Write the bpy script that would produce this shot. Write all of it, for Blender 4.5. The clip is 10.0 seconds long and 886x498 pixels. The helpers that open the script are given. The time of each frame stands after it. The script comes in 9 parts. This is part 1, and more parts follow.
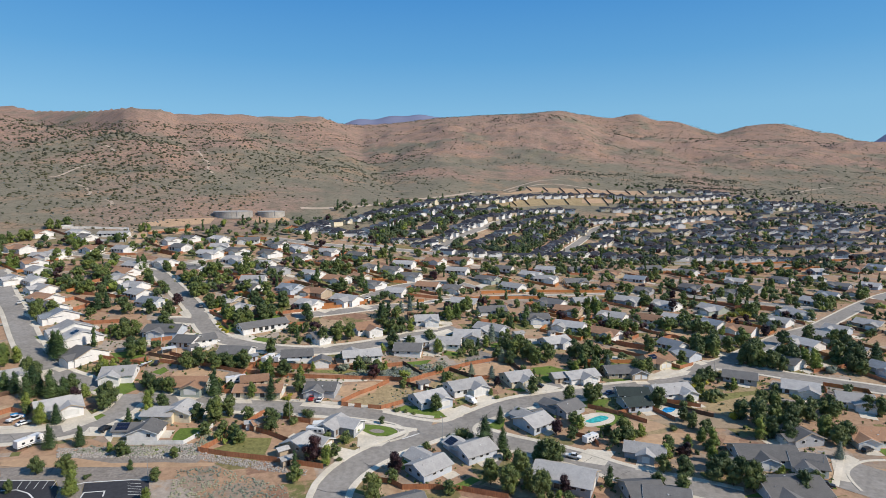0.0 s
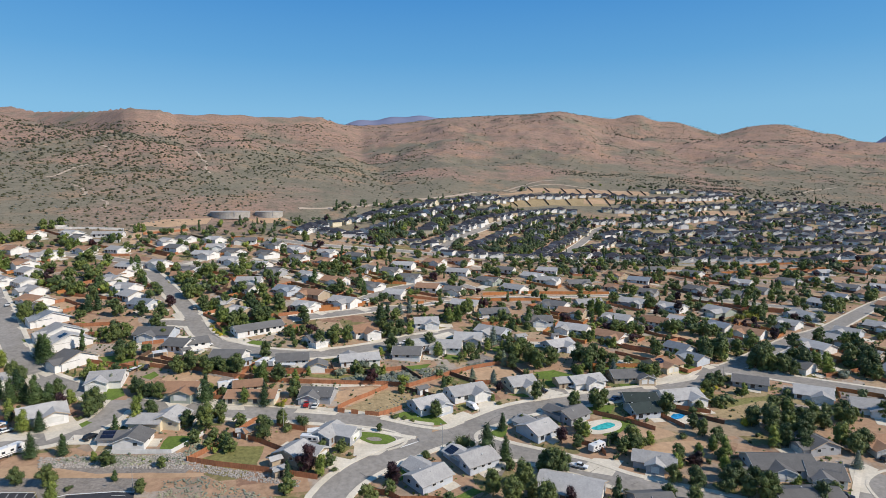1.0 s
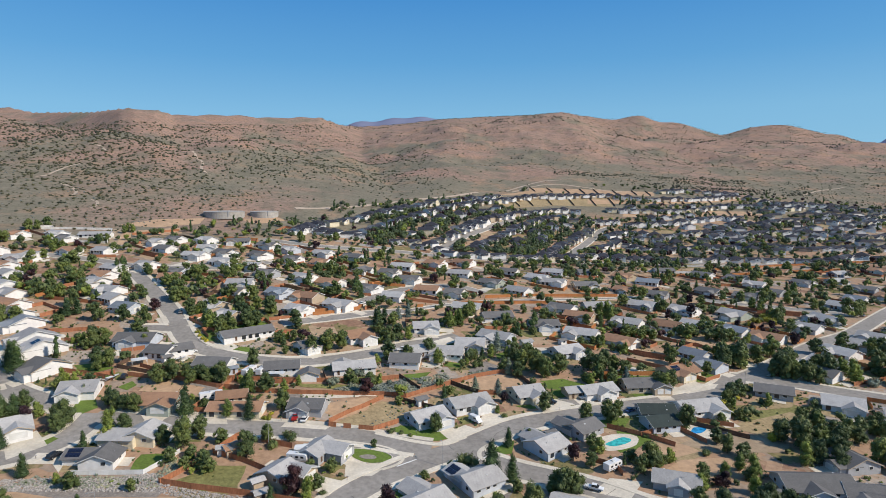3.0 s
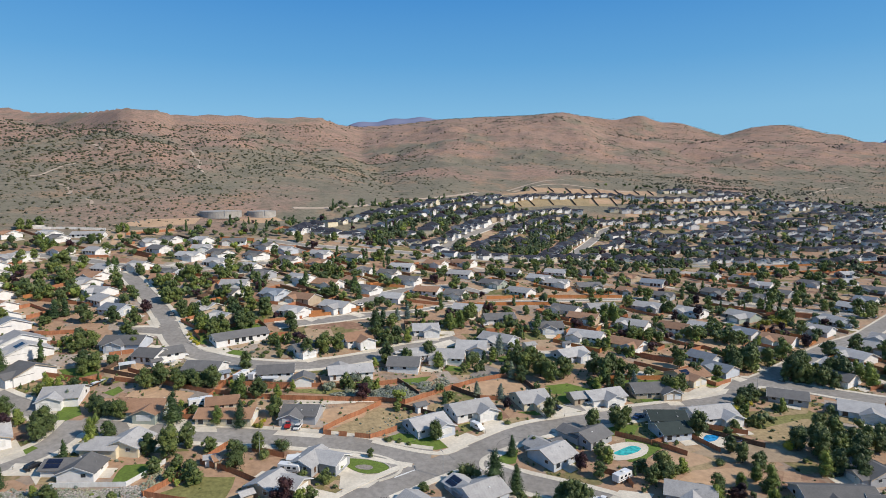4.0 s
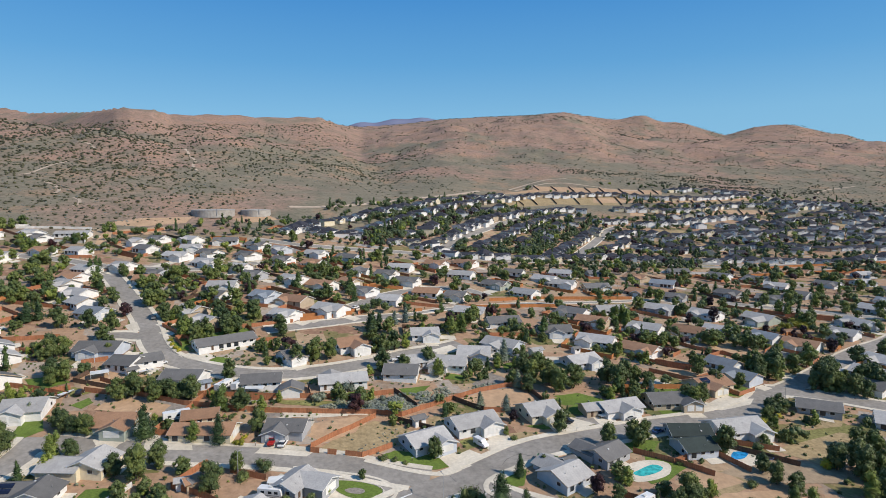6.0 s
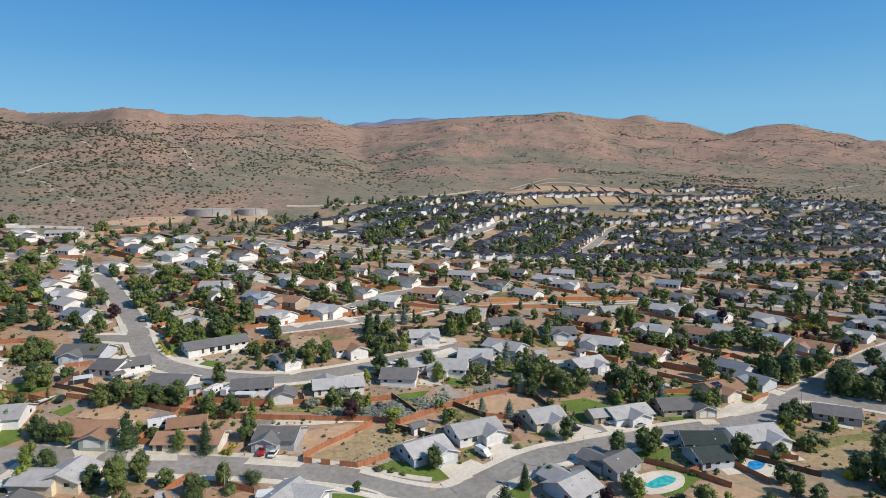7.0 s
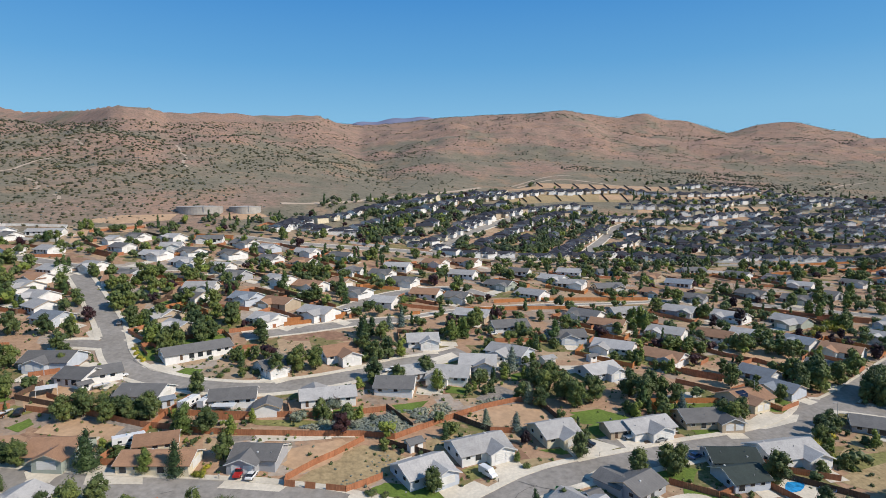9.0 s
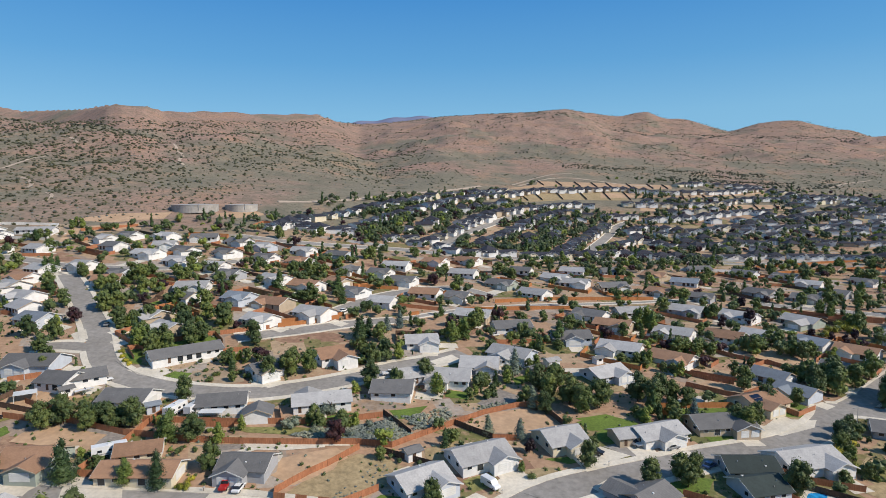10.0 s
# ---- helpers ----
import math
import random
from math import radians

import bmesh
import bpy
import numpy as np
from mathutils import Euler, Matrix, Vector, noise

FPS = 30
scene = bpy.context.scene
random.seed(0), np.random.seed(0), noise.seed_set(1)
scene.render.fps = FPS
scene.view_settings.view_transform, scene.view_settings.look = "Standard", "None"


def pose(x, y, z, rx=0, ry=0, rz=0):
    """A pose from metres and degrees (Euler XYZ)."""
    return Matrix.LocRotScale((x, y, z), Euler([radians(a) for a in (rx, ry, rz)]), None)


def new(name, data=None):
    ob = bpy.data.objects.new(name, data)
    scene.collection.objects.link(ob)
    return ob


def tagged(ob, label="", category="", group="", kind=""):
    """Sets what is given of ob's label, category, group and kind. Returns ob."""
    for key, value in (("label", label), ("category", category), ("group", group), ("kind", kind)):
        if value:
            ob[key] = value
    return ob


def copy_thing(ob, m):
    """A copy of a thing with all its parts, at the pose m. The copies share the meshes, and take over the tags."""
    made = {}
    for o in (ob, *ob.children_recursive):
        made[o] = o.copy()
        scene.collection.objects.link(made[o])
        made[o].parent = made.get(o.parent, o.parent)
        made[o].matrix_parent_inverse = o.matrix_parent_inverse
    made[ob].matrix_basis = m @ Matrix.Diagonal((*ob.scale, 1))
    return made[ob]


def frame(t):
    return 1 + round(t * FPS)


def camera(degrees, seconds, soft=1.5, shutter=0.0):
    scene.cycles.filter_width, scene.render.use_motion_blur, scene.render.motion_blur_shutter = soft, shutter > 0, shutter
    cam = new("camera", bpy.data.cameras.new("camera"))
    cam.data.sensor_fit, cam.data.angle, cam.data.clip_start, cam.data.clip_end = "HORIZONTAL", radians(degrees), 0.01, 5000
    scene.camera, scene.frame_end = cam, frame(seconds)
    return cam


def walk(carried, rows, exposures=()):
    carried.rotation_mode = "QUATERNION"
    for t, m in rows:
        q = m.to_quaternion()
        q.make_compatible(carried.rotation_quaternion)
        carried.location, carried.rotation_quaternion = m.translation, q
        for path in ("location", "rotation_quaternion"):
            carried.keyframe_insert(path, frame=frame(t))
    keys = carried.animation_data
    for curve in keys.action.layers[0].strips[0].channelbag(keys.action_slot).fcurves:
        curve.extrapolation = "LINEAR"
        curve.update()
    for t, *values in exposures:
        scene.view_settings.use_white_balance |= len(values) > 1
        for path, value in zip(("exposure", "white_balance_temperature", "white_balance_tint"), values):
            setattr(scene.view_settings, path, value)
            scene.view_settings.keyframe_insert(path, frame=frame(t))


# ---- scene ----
# ---- camera ----
cam = camera(73.0, 10.0, soft=0.84)
PATH = [
    (0.0, pose(0.000, 0.000, 94.000, 84.0000, -0.0000, 0.0000)),
    (0.5, pose(0.067, 4.343, 93.367, 84.0591, 0.0053, 0.0211)),
    (1.0, pose(0.130, 8.765, 92.721, 84.1125, 0.0124, 0.0435)),
    (1.5, pose(0.188, 13.261, 92.061, 84.1609, 0.0211, 0.0668)),
    (2.0, pose(0.243, 17.823, 91.389, 84.2051, 0.0314, 0.0902)),
    (2.5, pose(0.294, 22.444, 90.706, 84.2456, 0.0435, 0.1133)),
    (3.25, pose(0.366, 29.473, 89.662, 84.3002, 0.0647, 0.1465)),
    (4.0, pose(0.433, 36.595, 88.598, 84.3485, 0.0896, 0.1769)),
    (4.5, pose(0.475, 41.384, 87.879, 84.3772, 0.1083, 0.1952)),
    (5.0, pose(0.517, 46.198, 87.153, 84.4031, 0.1288, 0.2119)),
    (5.5, pose(0.558, 51.029, 86.422, 84.4261, 0.1508, 0.2267)),
    (6.25, pose(0.619, 58.295, 85.316, 84.4542, 0.1871, 0.2455)),
    (7.0, pose(0.681, 65.560, 84.203, 84.4732, 0.2271, 0.2605)),
    (7.5, pose(0.723, 70.393, 83.458, 84.4798, 0.2559, 0.2687)),
    (8.0, pose(0.767, 75.208, 82.713, 84.4806, 0.2863, 0.2757)),
    (8.5, pose(0.814, 80.000, 81.967, 84.4747, 0.3184, 0.2819)),
    (9.0, pose(0.862, 84.761, 81.222, 84.4609, 0.3522, 0.2876)),
    (9.5, pose(0.914, 89.483, 80.479, 84.4381, 0.3876, 0.2933)),
    (10.0, pose(0.969, 94.161, 79.739, 84.4051, 0.4248, 0.2995)),
]
walk(cam, PATH)

# ---- light ----
SUN_AZ, SUN_EL = 112.0, 38.0   # degrees: from +y towards +x, and above the horizon
world = bpy.data.worlds.new("sky")
scene.world = world
world.use_nodes = True
wn = world.node_tree
wn.nodes.clear()
sky = wn.nodes.new("ShaderNodeTexSky")
sky.sky_type = "NISHITA"
sky.sun_disc = False
sky.sun_elevation, sky.sun_rotation = radians(SUN_EL), radians(SUN_AZ)
sky.altitude, sky.air_density, sky.dust_density, sky.ozone_density = 1400, 1.0, 0.0, 3.0
sky_bg = wn.nodes.new("ShaderNodeBackground")
sky_bg.inputs["Strength"].default_value = 0.108
clear = wn.nodes.new("ShaderNodeMix")   # dry high-desert air: a deeper, greener blue
clear.data_type, clear.blend_type = "RGBA", "MULTIPLY"
clear.inputs["Factor"].default_value = 1.0
clear.inputs["B"].default_value = (0.76, 1.05, 1.15, 1)
wn.links.new(sky.outputs[0], clear.inputs["A"])
# the even blue of clear mountain air, paler towards the horizon all round
way = wn.nodes.new("ShaderNodeTexCoord")
up = wn.nodes.new("ShaderNodeSeparateXYZ")
wn.links.new(way.outputs["Generated"], up.inputs[0])
blue = wn.nodes.new("ShaderNodeValToRGB")
stops = [(0.0, (2.45, 4.8, 6.7)), (0.12, (2.0, 4.45, 6.75)), (0.2, (1.1, 3.45, 6.4)), (0.3, (0.55, 2.55, 6.0)), (0.5, (0.78, 2.3, 4.9)), (1.0, (0.75, 1.9, 4.1))]
while len(blue.color_ramp.elements) < len(stops):
    blue.color_ramp.elements.new(0.5)
for el, (at_, c_) in zip(blue.color_ramp.elements, stops):
    el.position, el.color = at_, (*c_, 1)
wn.links.new(up.outputs[2], blue.inputs[0])
even = wn.nodes.new("ShaderNodeMix")
even.data_type = "RGBA"
even.inputs["Factor"].default_value = 0.85
wn.links.new(clear.outputs["Result"], even.inputs["A"])
wn.links.new(blue.outputs[0], even.inputs["B"])
wn.links.new(even.outputs["Result"], sky_bg.inputs[0])
wn.links.new(sky_bg.outputs[0], wn.nodes.new("ShaderNodeOutputWorld").inputs[0])

sun_data = bpy.data.lights.new("sun", "SUN")
sun_data.energy, sun_data.angle, sun_data.color = 4.8, radians(0.53), (1.0, 0.9, 0.775)
sun = new("sun", sun_data)
sun_dir = Vector((math.sin(radians(SUN_AZ)) * math.cos(radians(SUN_EL)), math.cos(radians(SUN_AZ)) * math.cos(radians(SUN_EL)), math.sin(radians(SUN_EL))))
sun.rotation_euler = sun_dir.to_track_quat("Z", "Y").to_euler()
sun.location = (400, 200, 600)

# ---- materials ----
def surface(name, rough=0.85, metal=0.0, spec=0.3):
    m = bpy.data.materials.new(name)
    m.use_nodes = True
    nt = m.node_tree
    b = nt.nodes["Principled BSDF"]
    b.inputs["Roughness"].default_value, b.inputs["Metallic"].default_value = rough, metal
    b.inputs["Specular IOR Level"].default_value = spec
    return m, nt, b


def place(nt, world_space=True):
    """Coordinates in metres: of the place, or of the object."""
    if world_space:
        return nt.nodes.new("ShaderNodeNewGeometry").outputs["Position"]
    return nt.nodes.new("ShaderNodeTexCoord").outputs["Object"]


def noise_tex(nt, co, scale, detail=4, rough=0.55, stretch=None):
    if stretch:
        mp = nt.nodes.new("ShaderNodeMapping")
        mp.inputs["Scale"].default_value = stretch
        nt.links.new(co, mp.inputs[0])
        co = mp.outputs[0]
    n = nt.nodes.new("ShaderNodeTexNoise")
    n.inputs["Scale"].default_value, n.inputs["Detail"].default_value, n.inputs["Roughness"].default_value = scale, detail, rough
    nt.links.new(co, n.inputs["Vector"])
    return n.outputs["Fac"]


def ramp(nt, fac, stops):
    r = nt.nodes.new("ShaderNodeValToRGB")
    e = r.color_ramp.elements
    while len(e) < len(stops):
        e.new(0.5)
    for el, (p, c) in zip(e, stops):
        el.position, el.color = p, (*c, 1)
    nt.links.new(fac, r.inputs[0])
    return r.outputs[0]


def mix(nt, fac, a, b, blend="MIX"):
    m = nt.nodes.new("ShaderNodeMix")
    m.data_type, m.blend_type = "RGBA", blend
    for sock, v in ((m.inputs["Factor"], fac), (m.inputs["A"], a), (m.inputs["B"], b)):
        if isinstance(v, (int, float)):
            sock.default_value = v
        elif isinstance(v, tuple):
            sock.default_value = (*v, 1)
        else:
            nt.links.new(v, sock)
    return m.outputs["Result"]


def bump(nt, b, fac, strength, distance):
    n = nt.nodes.new("ShaderNodeBump")
    n.inputs["Strength"].default_value, n.inputs["Distance"].default_value = strength, distance
    nt.links.new(fac, n.inputs["Height"])
    nt.links.new(n.outputs[0], b.inputs["Normal"])


def shade(c, k):
    return tuple(min(1.0, v * k) for v in c)


def mottled(name, base, rough=0.85, vary=0.25, fine=3.0, coarse=0.25, relief=0.0, per_object=0.12, stretch=None, spec=0.3):
    """Colour with grain and stains at two scales, and a small difference from object to object."""
    m, nt, b = surface(name, rough, 0.0, spec)
    co = place(nt)
    grain = noise_tex(nt, co, fine, 5, 0.6, stretch)
    stain = noise_tex(nt, co, coarse, 3)
    col = ramp(nt, grain, [(0.3, shade(base, 1 - vary)), (0.7, shade(base, 1 + vary))])
    col = mix(nt, ramp(nt, stain, [(0.35, (0, 0, 0)), (0.7, (1, 1, 1))]), col, mix(nt, 1.0, col, (0.8, 0.79, 0.77), "MULTIPLY"))
    if per_object:
        rnd = nt.nodes.new("ShaderNodeObjectInfo").outputs["Random"]
        col = mix(nt, 1.0, col, ramp(nt, rnd, [(0.0, (1 - per_object,) * 3), (1.0, (1, 1, 1))]), "MULTIPLY")
    nt.links.new(col, b.inputs["Base Color"])
    if relief:
        bump(nt, b, grain, 0.6, relief)
    return m


def shingle(name, base):
    """Asphalt shingles: courses, blotches and sun-bleached streaks."""
    m, nt, b = surface(name, 0.8, 0.0, 0.35)
    co = place(nt, False)
    tabs = noise_tex(nt, co, 2.2, 3, 0.7)
    blot = noise_tex(nt, co, 0.35, 3)
    w = nt.nodes.new("ShaderNodeTexWave")
    w.wave_type, w.bands_direction = "BANDS", "Z"
    w.inputs["Scale"].default_value, w.inputs["Distortion"].default_value = 2.4, 0.4
    nt.links.new(co, w.inputs["Vector"])
    col = ramp(nt, tabs, [(0.3, shade(base, 0.84)), (0.72, shade(base, 1.12))])
    col = mix(nt, ramp(nt, blot, [(0.35, (0, 0, 0)), (0.7, (1, 1, 1))]), col, mix(nt, 1.0, col, (0.82, 0.82, 0.83), "MULTIPLY"))
    col = mix(nt, 0.12, col, w.outputs["Color"], "MULTIPLY")
    rnd = nt.nodes.new("ShaderNodeObjectInfo").outputs["Random"]
    col = mix(nt, 1.0, col, ramp(nt, rnd, [(0.0, (0.78, 0.78, 0.78)), (1.0, (1.08, 1.08, 1.08))]), "MULTIPLY")
    nt.links.new(col, b.inputs["Base Color"])
    bump(nt, b, w.outputs["Fac"], 0.25, 0.02)
    return m


def siding(name, base):
    """Lap siding with faint courses."""
    m, nt, b = surface(name, 0.65, 0.0, 0.35)
    co = place(nt, False)
    w = nt.nodes.new("ShaderNodeTexWave")
    w.wave_type, w.bands_direction = "BANDS", "Z"
    w.inputs["Scale"].default_value = 1.6
    nt.links.new(co, w.inputs["Vector"])
    st = noise_tex(nt, co, 0.6, 4)
    col = ramp(nt, st, [(0.3, shade(base, 0.88)), (0.7, shade(base, 1.05))])
    col = mix(nt, 0.07, col, w.outputs["Color"], "MULTIPLY")
    nt.links.new(col, b.inputs["Base Color"])
    bump(nt, b, w.outputs["Fac"], 0.3, 0.02)
    return m


def foliage(name, dark, light, gloss=0.55):
    m, nt, b = surface(name, gloss, 0.0, 0.3)
    g = nt.nodes.new("ShaderNodeNewGeometry")
    rnd = g.outputs["Random Per Island"]
    obj = nt.nodes.new("ShaderNodeObjectInfo").outputs["Random"]
    between = [tuple(a + (c - a) * k for a, c in zip(dark, light)) for k in (0.2, 0.8)]
    col = ramp(nt, rnd, [(0.0, between[0]), (1.0, between[1])])
    col = mix(nt, 1.0, col, ramp(nt, obj, [(0.0, (0.62, 0.72, 0.78)), (0.35, (0.88, 0.92, 0.88)), (0.7, (1.1, 1.08, 0.96)), (1.0, (1.3, 1.28, 0.98))]), "MULTIPLY")
    stand = noise_tex(nt, place(nt), 0.11, 1, 0.5)
    col = mix(nt, 1.0, col, ramp(nt, stand, [(0.36, (0.68, 0.74, 0.78)), (0.5, (1.0, 1.0, 1.0)), (0.64, (1.14, 1.1, 0.98))]), "MULTIPLY")
    nt.links.new(col, b.inputs["Base Color"])
    b.inputs["Subsurface Weight"].default_value = 0.0
    return m


ROOF = {
    "grey": shingle("light_grey_shingles", (0.465, 0.45, 0.432)),
    "slate": shingle("slate_grey_shingles", (0.178, 0.172, 0.166)),
    "brown": shingle("tan_brown_shingles", (0.39, 0.225, 0.135)),
    "blue": shingle("blue_grey_shingles", (0.25, 0.28, 0.315)),
    "dgreen": shingle("dark_green_shingles", (0.04, 0.055, 0.05)),
    "char": shingle("charcoal_shingles", (0.043, 0.043, 0.055)),
}
WALL = {
    "white": siding("white_siding", (0.76, 0.75, 0.73)),
    "cream": siding("cream_siding", (0.68, 0.6, 0.44)),
    "tan": siding("tan_siding", (0.46, 0.37, 0.27)),
    "grey": siding("grey_siding", (0.38, 0.39, 0.41)),
    "blue": siding("blue_grey_siding", (0.5, 0.54, 0.6)),
    "green": siding("sage_green_siding", (0.36, 0.4, 0.35)),
    "orange": siding("orange_stained_boards", (0.46, 0.2, 0.075)),
}
TRIM = mottled("white_trim_paint", (0.72, 0.72, 0.7), 0.5, 0.05, 2.0)
DOOR_WHITE = mottled("white_garage_door_paint", (0.74, 0.74, 0.72), 0.5, 0.05, 2.0)
CONCRETE = mottled("pale_concrete", (0.66, 0.6, 0.5), 0.9, 0.12, 1.2, 0.12)
ASPHALT = mottled("worn_grey_asphalt", (0.285, 0.264, 0.24), 0.9, 0.2, 0.6, 0.06, per_object=0.0)
FRESH = mottled("fresh_dark_asphalt", (0.045, 0.045, 0.052), 0.85, 0.2, 0.8, 0.1)
PAINT = mottled("white_road_paint", (0.7, 0.7, 0.68), 0.7, 0.15, 2.0)
CRACK = mottled("black_crack_sealant", (0.14, 0.13, 0.12), 0.7, 0.1, 2.0)
LAWN = mottled("green_lawn", (0.13, 0.19, 0.035), 0.95, 0.3, 1.5, 0.2, 0.03)
DRYLAWN = mottled("olive_dry_lawn", (0.22, 0.21, 0.075), 0.95, 0.35, 0.9, 0.15, 0.03)
STRAW = mottled("straw_coloured_dry_grass", (0.37, 0.28, 0.155), 0.95, 0.3, 0.7, 0.12, 0.03)
DIRT = mottled("bare_orange_tan_dirt", (0.5, 0.335, 0.21), 0.95, 0.15, 0.6, 0.08, 0.03)
SAND = mottled("pale_sandy_dirt", (0.37, 0.28, 0.19), 0.95, 0.2, 0.6, 0.08, 0.03)
TRACK = mottled("pale_worn_track", (0.5, 0.4, 0.31), 0.95, 0.15, 0.4, 0.05)
GRAVEL = mottled("grey_gravel", (0.265, 0.235, 0.208), 0.95, 0.3, 1.2, 0.1, 0.04)
WOODF = {
    "wood": mottled("reddish_brown_fence_wood", (0.41, 0.175, 0.09), 0.8, 0.3, 1.2, 0.4, stretch=(4, 4, 0.4)),
    "dark": mottled("dark_weathered_fence_wood", (0.13, 0.08, 0.055), 0.85, 0.3, 1.2, 0.4, stretch=(4, 4, 0.4)),
    "orange": mottled("orange_stained_fence_wood", (0.46, 0.19, 0.07), 0.8, 0.2, 1.2, 0.4, stretch=(4, 4, 0.4)),
    "white": mottled("white_vinyl", (0.75, 0.75, 0.74), 0.5, 0.05, 1.2),
    "pale": mottled("pale_block_wall", (0.72, 0.7, 0.67), 0.9, 0.12, 1.2),
}
STONE = mottled("pale_grey_stone", (0.36, 0.33, 0.3), 0.95, 0.35, 1.6, 0.3)
STEEL = mottled("galvanised_steel", (0.35, 0.36, 0.37), 0.5, 0.1, 2.0)
TANK = mottled("tan_grey_tank_paint", (0.42, 0.4, 0.37), 0.75, 0.15, 0.5, 0.1)
BARK = mottled("grey_brown_bark", (0.14, 0.105, 0.08), 0.9, 0.3, 6.0, 1.0)
LEAF = {
    "d": foliage("mid_green_leaves", (0.041, 0.063, 0.023), (0.136, 0.166, 0.058)),
    # leaves of the far estate, with the dulling of haze mixed into the green
    "f": foliage("hazed_green_leaves", (0.05, 0.068, 0.03), (0.135, 0.16, 0.068)),
    "y": foliage("light_green_leaves", (0.085, 0.12, 0.026), (0.21, 0.25, 0.062)),
    "c": foliage("dark_conifer_needles", (0.025, 0.05, 0.02), (0.075, 0.115, 0.042)),
    "s": foliage("silver_blue_needles", (0.1, 0.125, 0.105), (0.22, 0.26, 0.215)),
    "w": foliage("silvery_shrub_leaves", (0.13, 0.15, 0.11), (0.3, 0.32, 0.25)),
    "p": foliage("dark_purple_leaves", (0.018, 0.008, 0.012), (0.055, 0.022, 0.028)),
    "b": foliage("dull_green_leaves", (0.05, 0.075, 0.025), (0.135, 0.16, 0.06)),
    "g": foliage("yellow_green_leaves", (0.2, 0.19, 0.02), (0.42, 0.36, 0.05)),
    "sage": foliage("grey_green_sagebrush", (0.165, 0.17, 0.148), (0.29, 0.3, 0.262)),
    "juniper": foliage("dark_hillside_juniper", (0.042, 0.045, 0.03), (0.09, 0.09, 0.062)),
}


def glass_like(name, col, rough=0.08):
    m, nt, b = surface(name, rough, 0.0, 0.5)
    co = place(nt, False)
    nt.links.new(ramp(nt, noise_tex(nt, co, 0.8, 2), [(0.3, shade(col, 0.6)), (0.7, shade(col, 1.3))]), b.inputs["Base Color"])
    return m


PANE = glass_like("dark_window_glass", (0.03, 0.035, 0.042))
SOLAR = glass_like("blue_black_solar_cells", (0.012, 0.015, 0.035), 0.15)
POOL = {"pool": glass_like("turquoise_pool_water", (0.05, 0.42, 0.4), 0.05), "pool2": glass_like("blue_pool_water", (0.03, 0.28, 0.6), 0.05)}
RUBBER = mottled("black_rubber", (0.02, 0.02, 0.02), 0.8, 0.1, 3.0)
CARPAINT = {k: mottled(k + "_car_paint", c, 0.3, 0.03, 1.0, per_object=0.0, spec=0.5) for k, c in (
    ("white", (0.78, 0.78, 0.78)), ("red", (0.42, 0.02, 0.02)), ("black", (0.02, 0.02, 0.024)), ("grey", (0.22, 0.23, 0.24)), ("blue", (0.04, 0.08, 0.2)), ("green", (0.02, 0.16, 0.07)))}

# spot heights of the basin floor: x, y, z
CONTROL = [(0, 222, 2), (20, 240, 6), (-46, 229, 10), (-115, 237, 13), (62, 223, 4), (-14, 310, 16), (128, 303, 6), (230, 361, 10), (-70, 300, 17), (-136, 331, 28), (-109, 369, 32), (66, 462, 22), (-31, 469, 29), (168, 702, 28), (-200, 570, 63), (129, 942, 81), (190, 1030, 100), (-100, 160, 4), (100, 150, -4), (0, 100, -4), (420, 700, 28), (-300, 400, 45), (600, 1100, 80), (-60, 760, 80)]
# skyline of the hills: direction, rise and distance
RIDGE_U = [-0.957, -0.7038, -0.6685, -0.6147, -0.5699, -0.5248, -0.5024, -0.4667, -0.4358, -0.3463, -0.2839, -0.2571, -0.2035, -0.168, -0.1342, -0.0798, -0.0075, 0.0647, 0.1369, 0.1908, 0.245, 0.281, 0.3214, 0.3532, 0.3893, 0.453, 0.4974, 0.5512, 0.5692, 0.5966, 0.651, 0.6831, 0.72, 0.945]
RIDGE_E = [0.132, 0.1299, 0.1218, 0.1223, 0.122, 0.127, 0.1278, 0.1249, 0.1168, 0.1171, 0.1124, 0.1131, 0.1136, 0.1008, 0.0985, 0.1018, 0.1096, 0.1136, 0.1167, 0.1217, 0.1134, 0.1114, 0.1173, 0.1065, 0.1036, 0.0846, 0.0976, 0.1017, 0.1007, 0.0917, 0.0834, 0.0734, 0.07, 0.08]
RIDGE_D = [2200, 2260, 2190, 2000, 1840, 1690, 1660, 1690, 1790, 1910, 2000, 2030, 2110, 2220, 2500, 2640, 2870, 3060, 3190, 3260, 3300, 3300, 3300, 3300, 3300, 3260, 3200, 3160, 3150, 3150, 3150, 3150, 3150, 3000]
# crest of the near hills, and of the low ridge before the last hills: direction and rise
CREST_U = [-0.957, -0.687, -0.600, -0.557, -0.487, -0.400, -0.339, -0.252, -0.199, -0.147, -0.077, -0.042, 0.05]
CREST_E = [0.116, 0.108, 0.095, 0.091, 0.084, 0.080, 0.075, 0.067, 0.058, 0.0465, 0.031, 0.0216, -0.01]
LEDGE_U = [0.2, 0.235, 0.280, 0.352, 0.414, 0.459, 0.549, 0.638, 0.699, 0.945]
LEDGE_E = [0.091, 0.085, 0.081, 0.0763, 0.0733, 0.0739, 0.0716, 0.0684, 0.0645, 0.06]
EDGE_U = [-0.925, -0.737, -0.549, -0.347, -0.211, -0.079, 0.071, 0.156, 0.344, 0.485, 0.737, 0.956]
EDGE_D = [500, 520, 530, 620, 680, 735, 900, 1010, 1090, 1080, 1010, 1000]

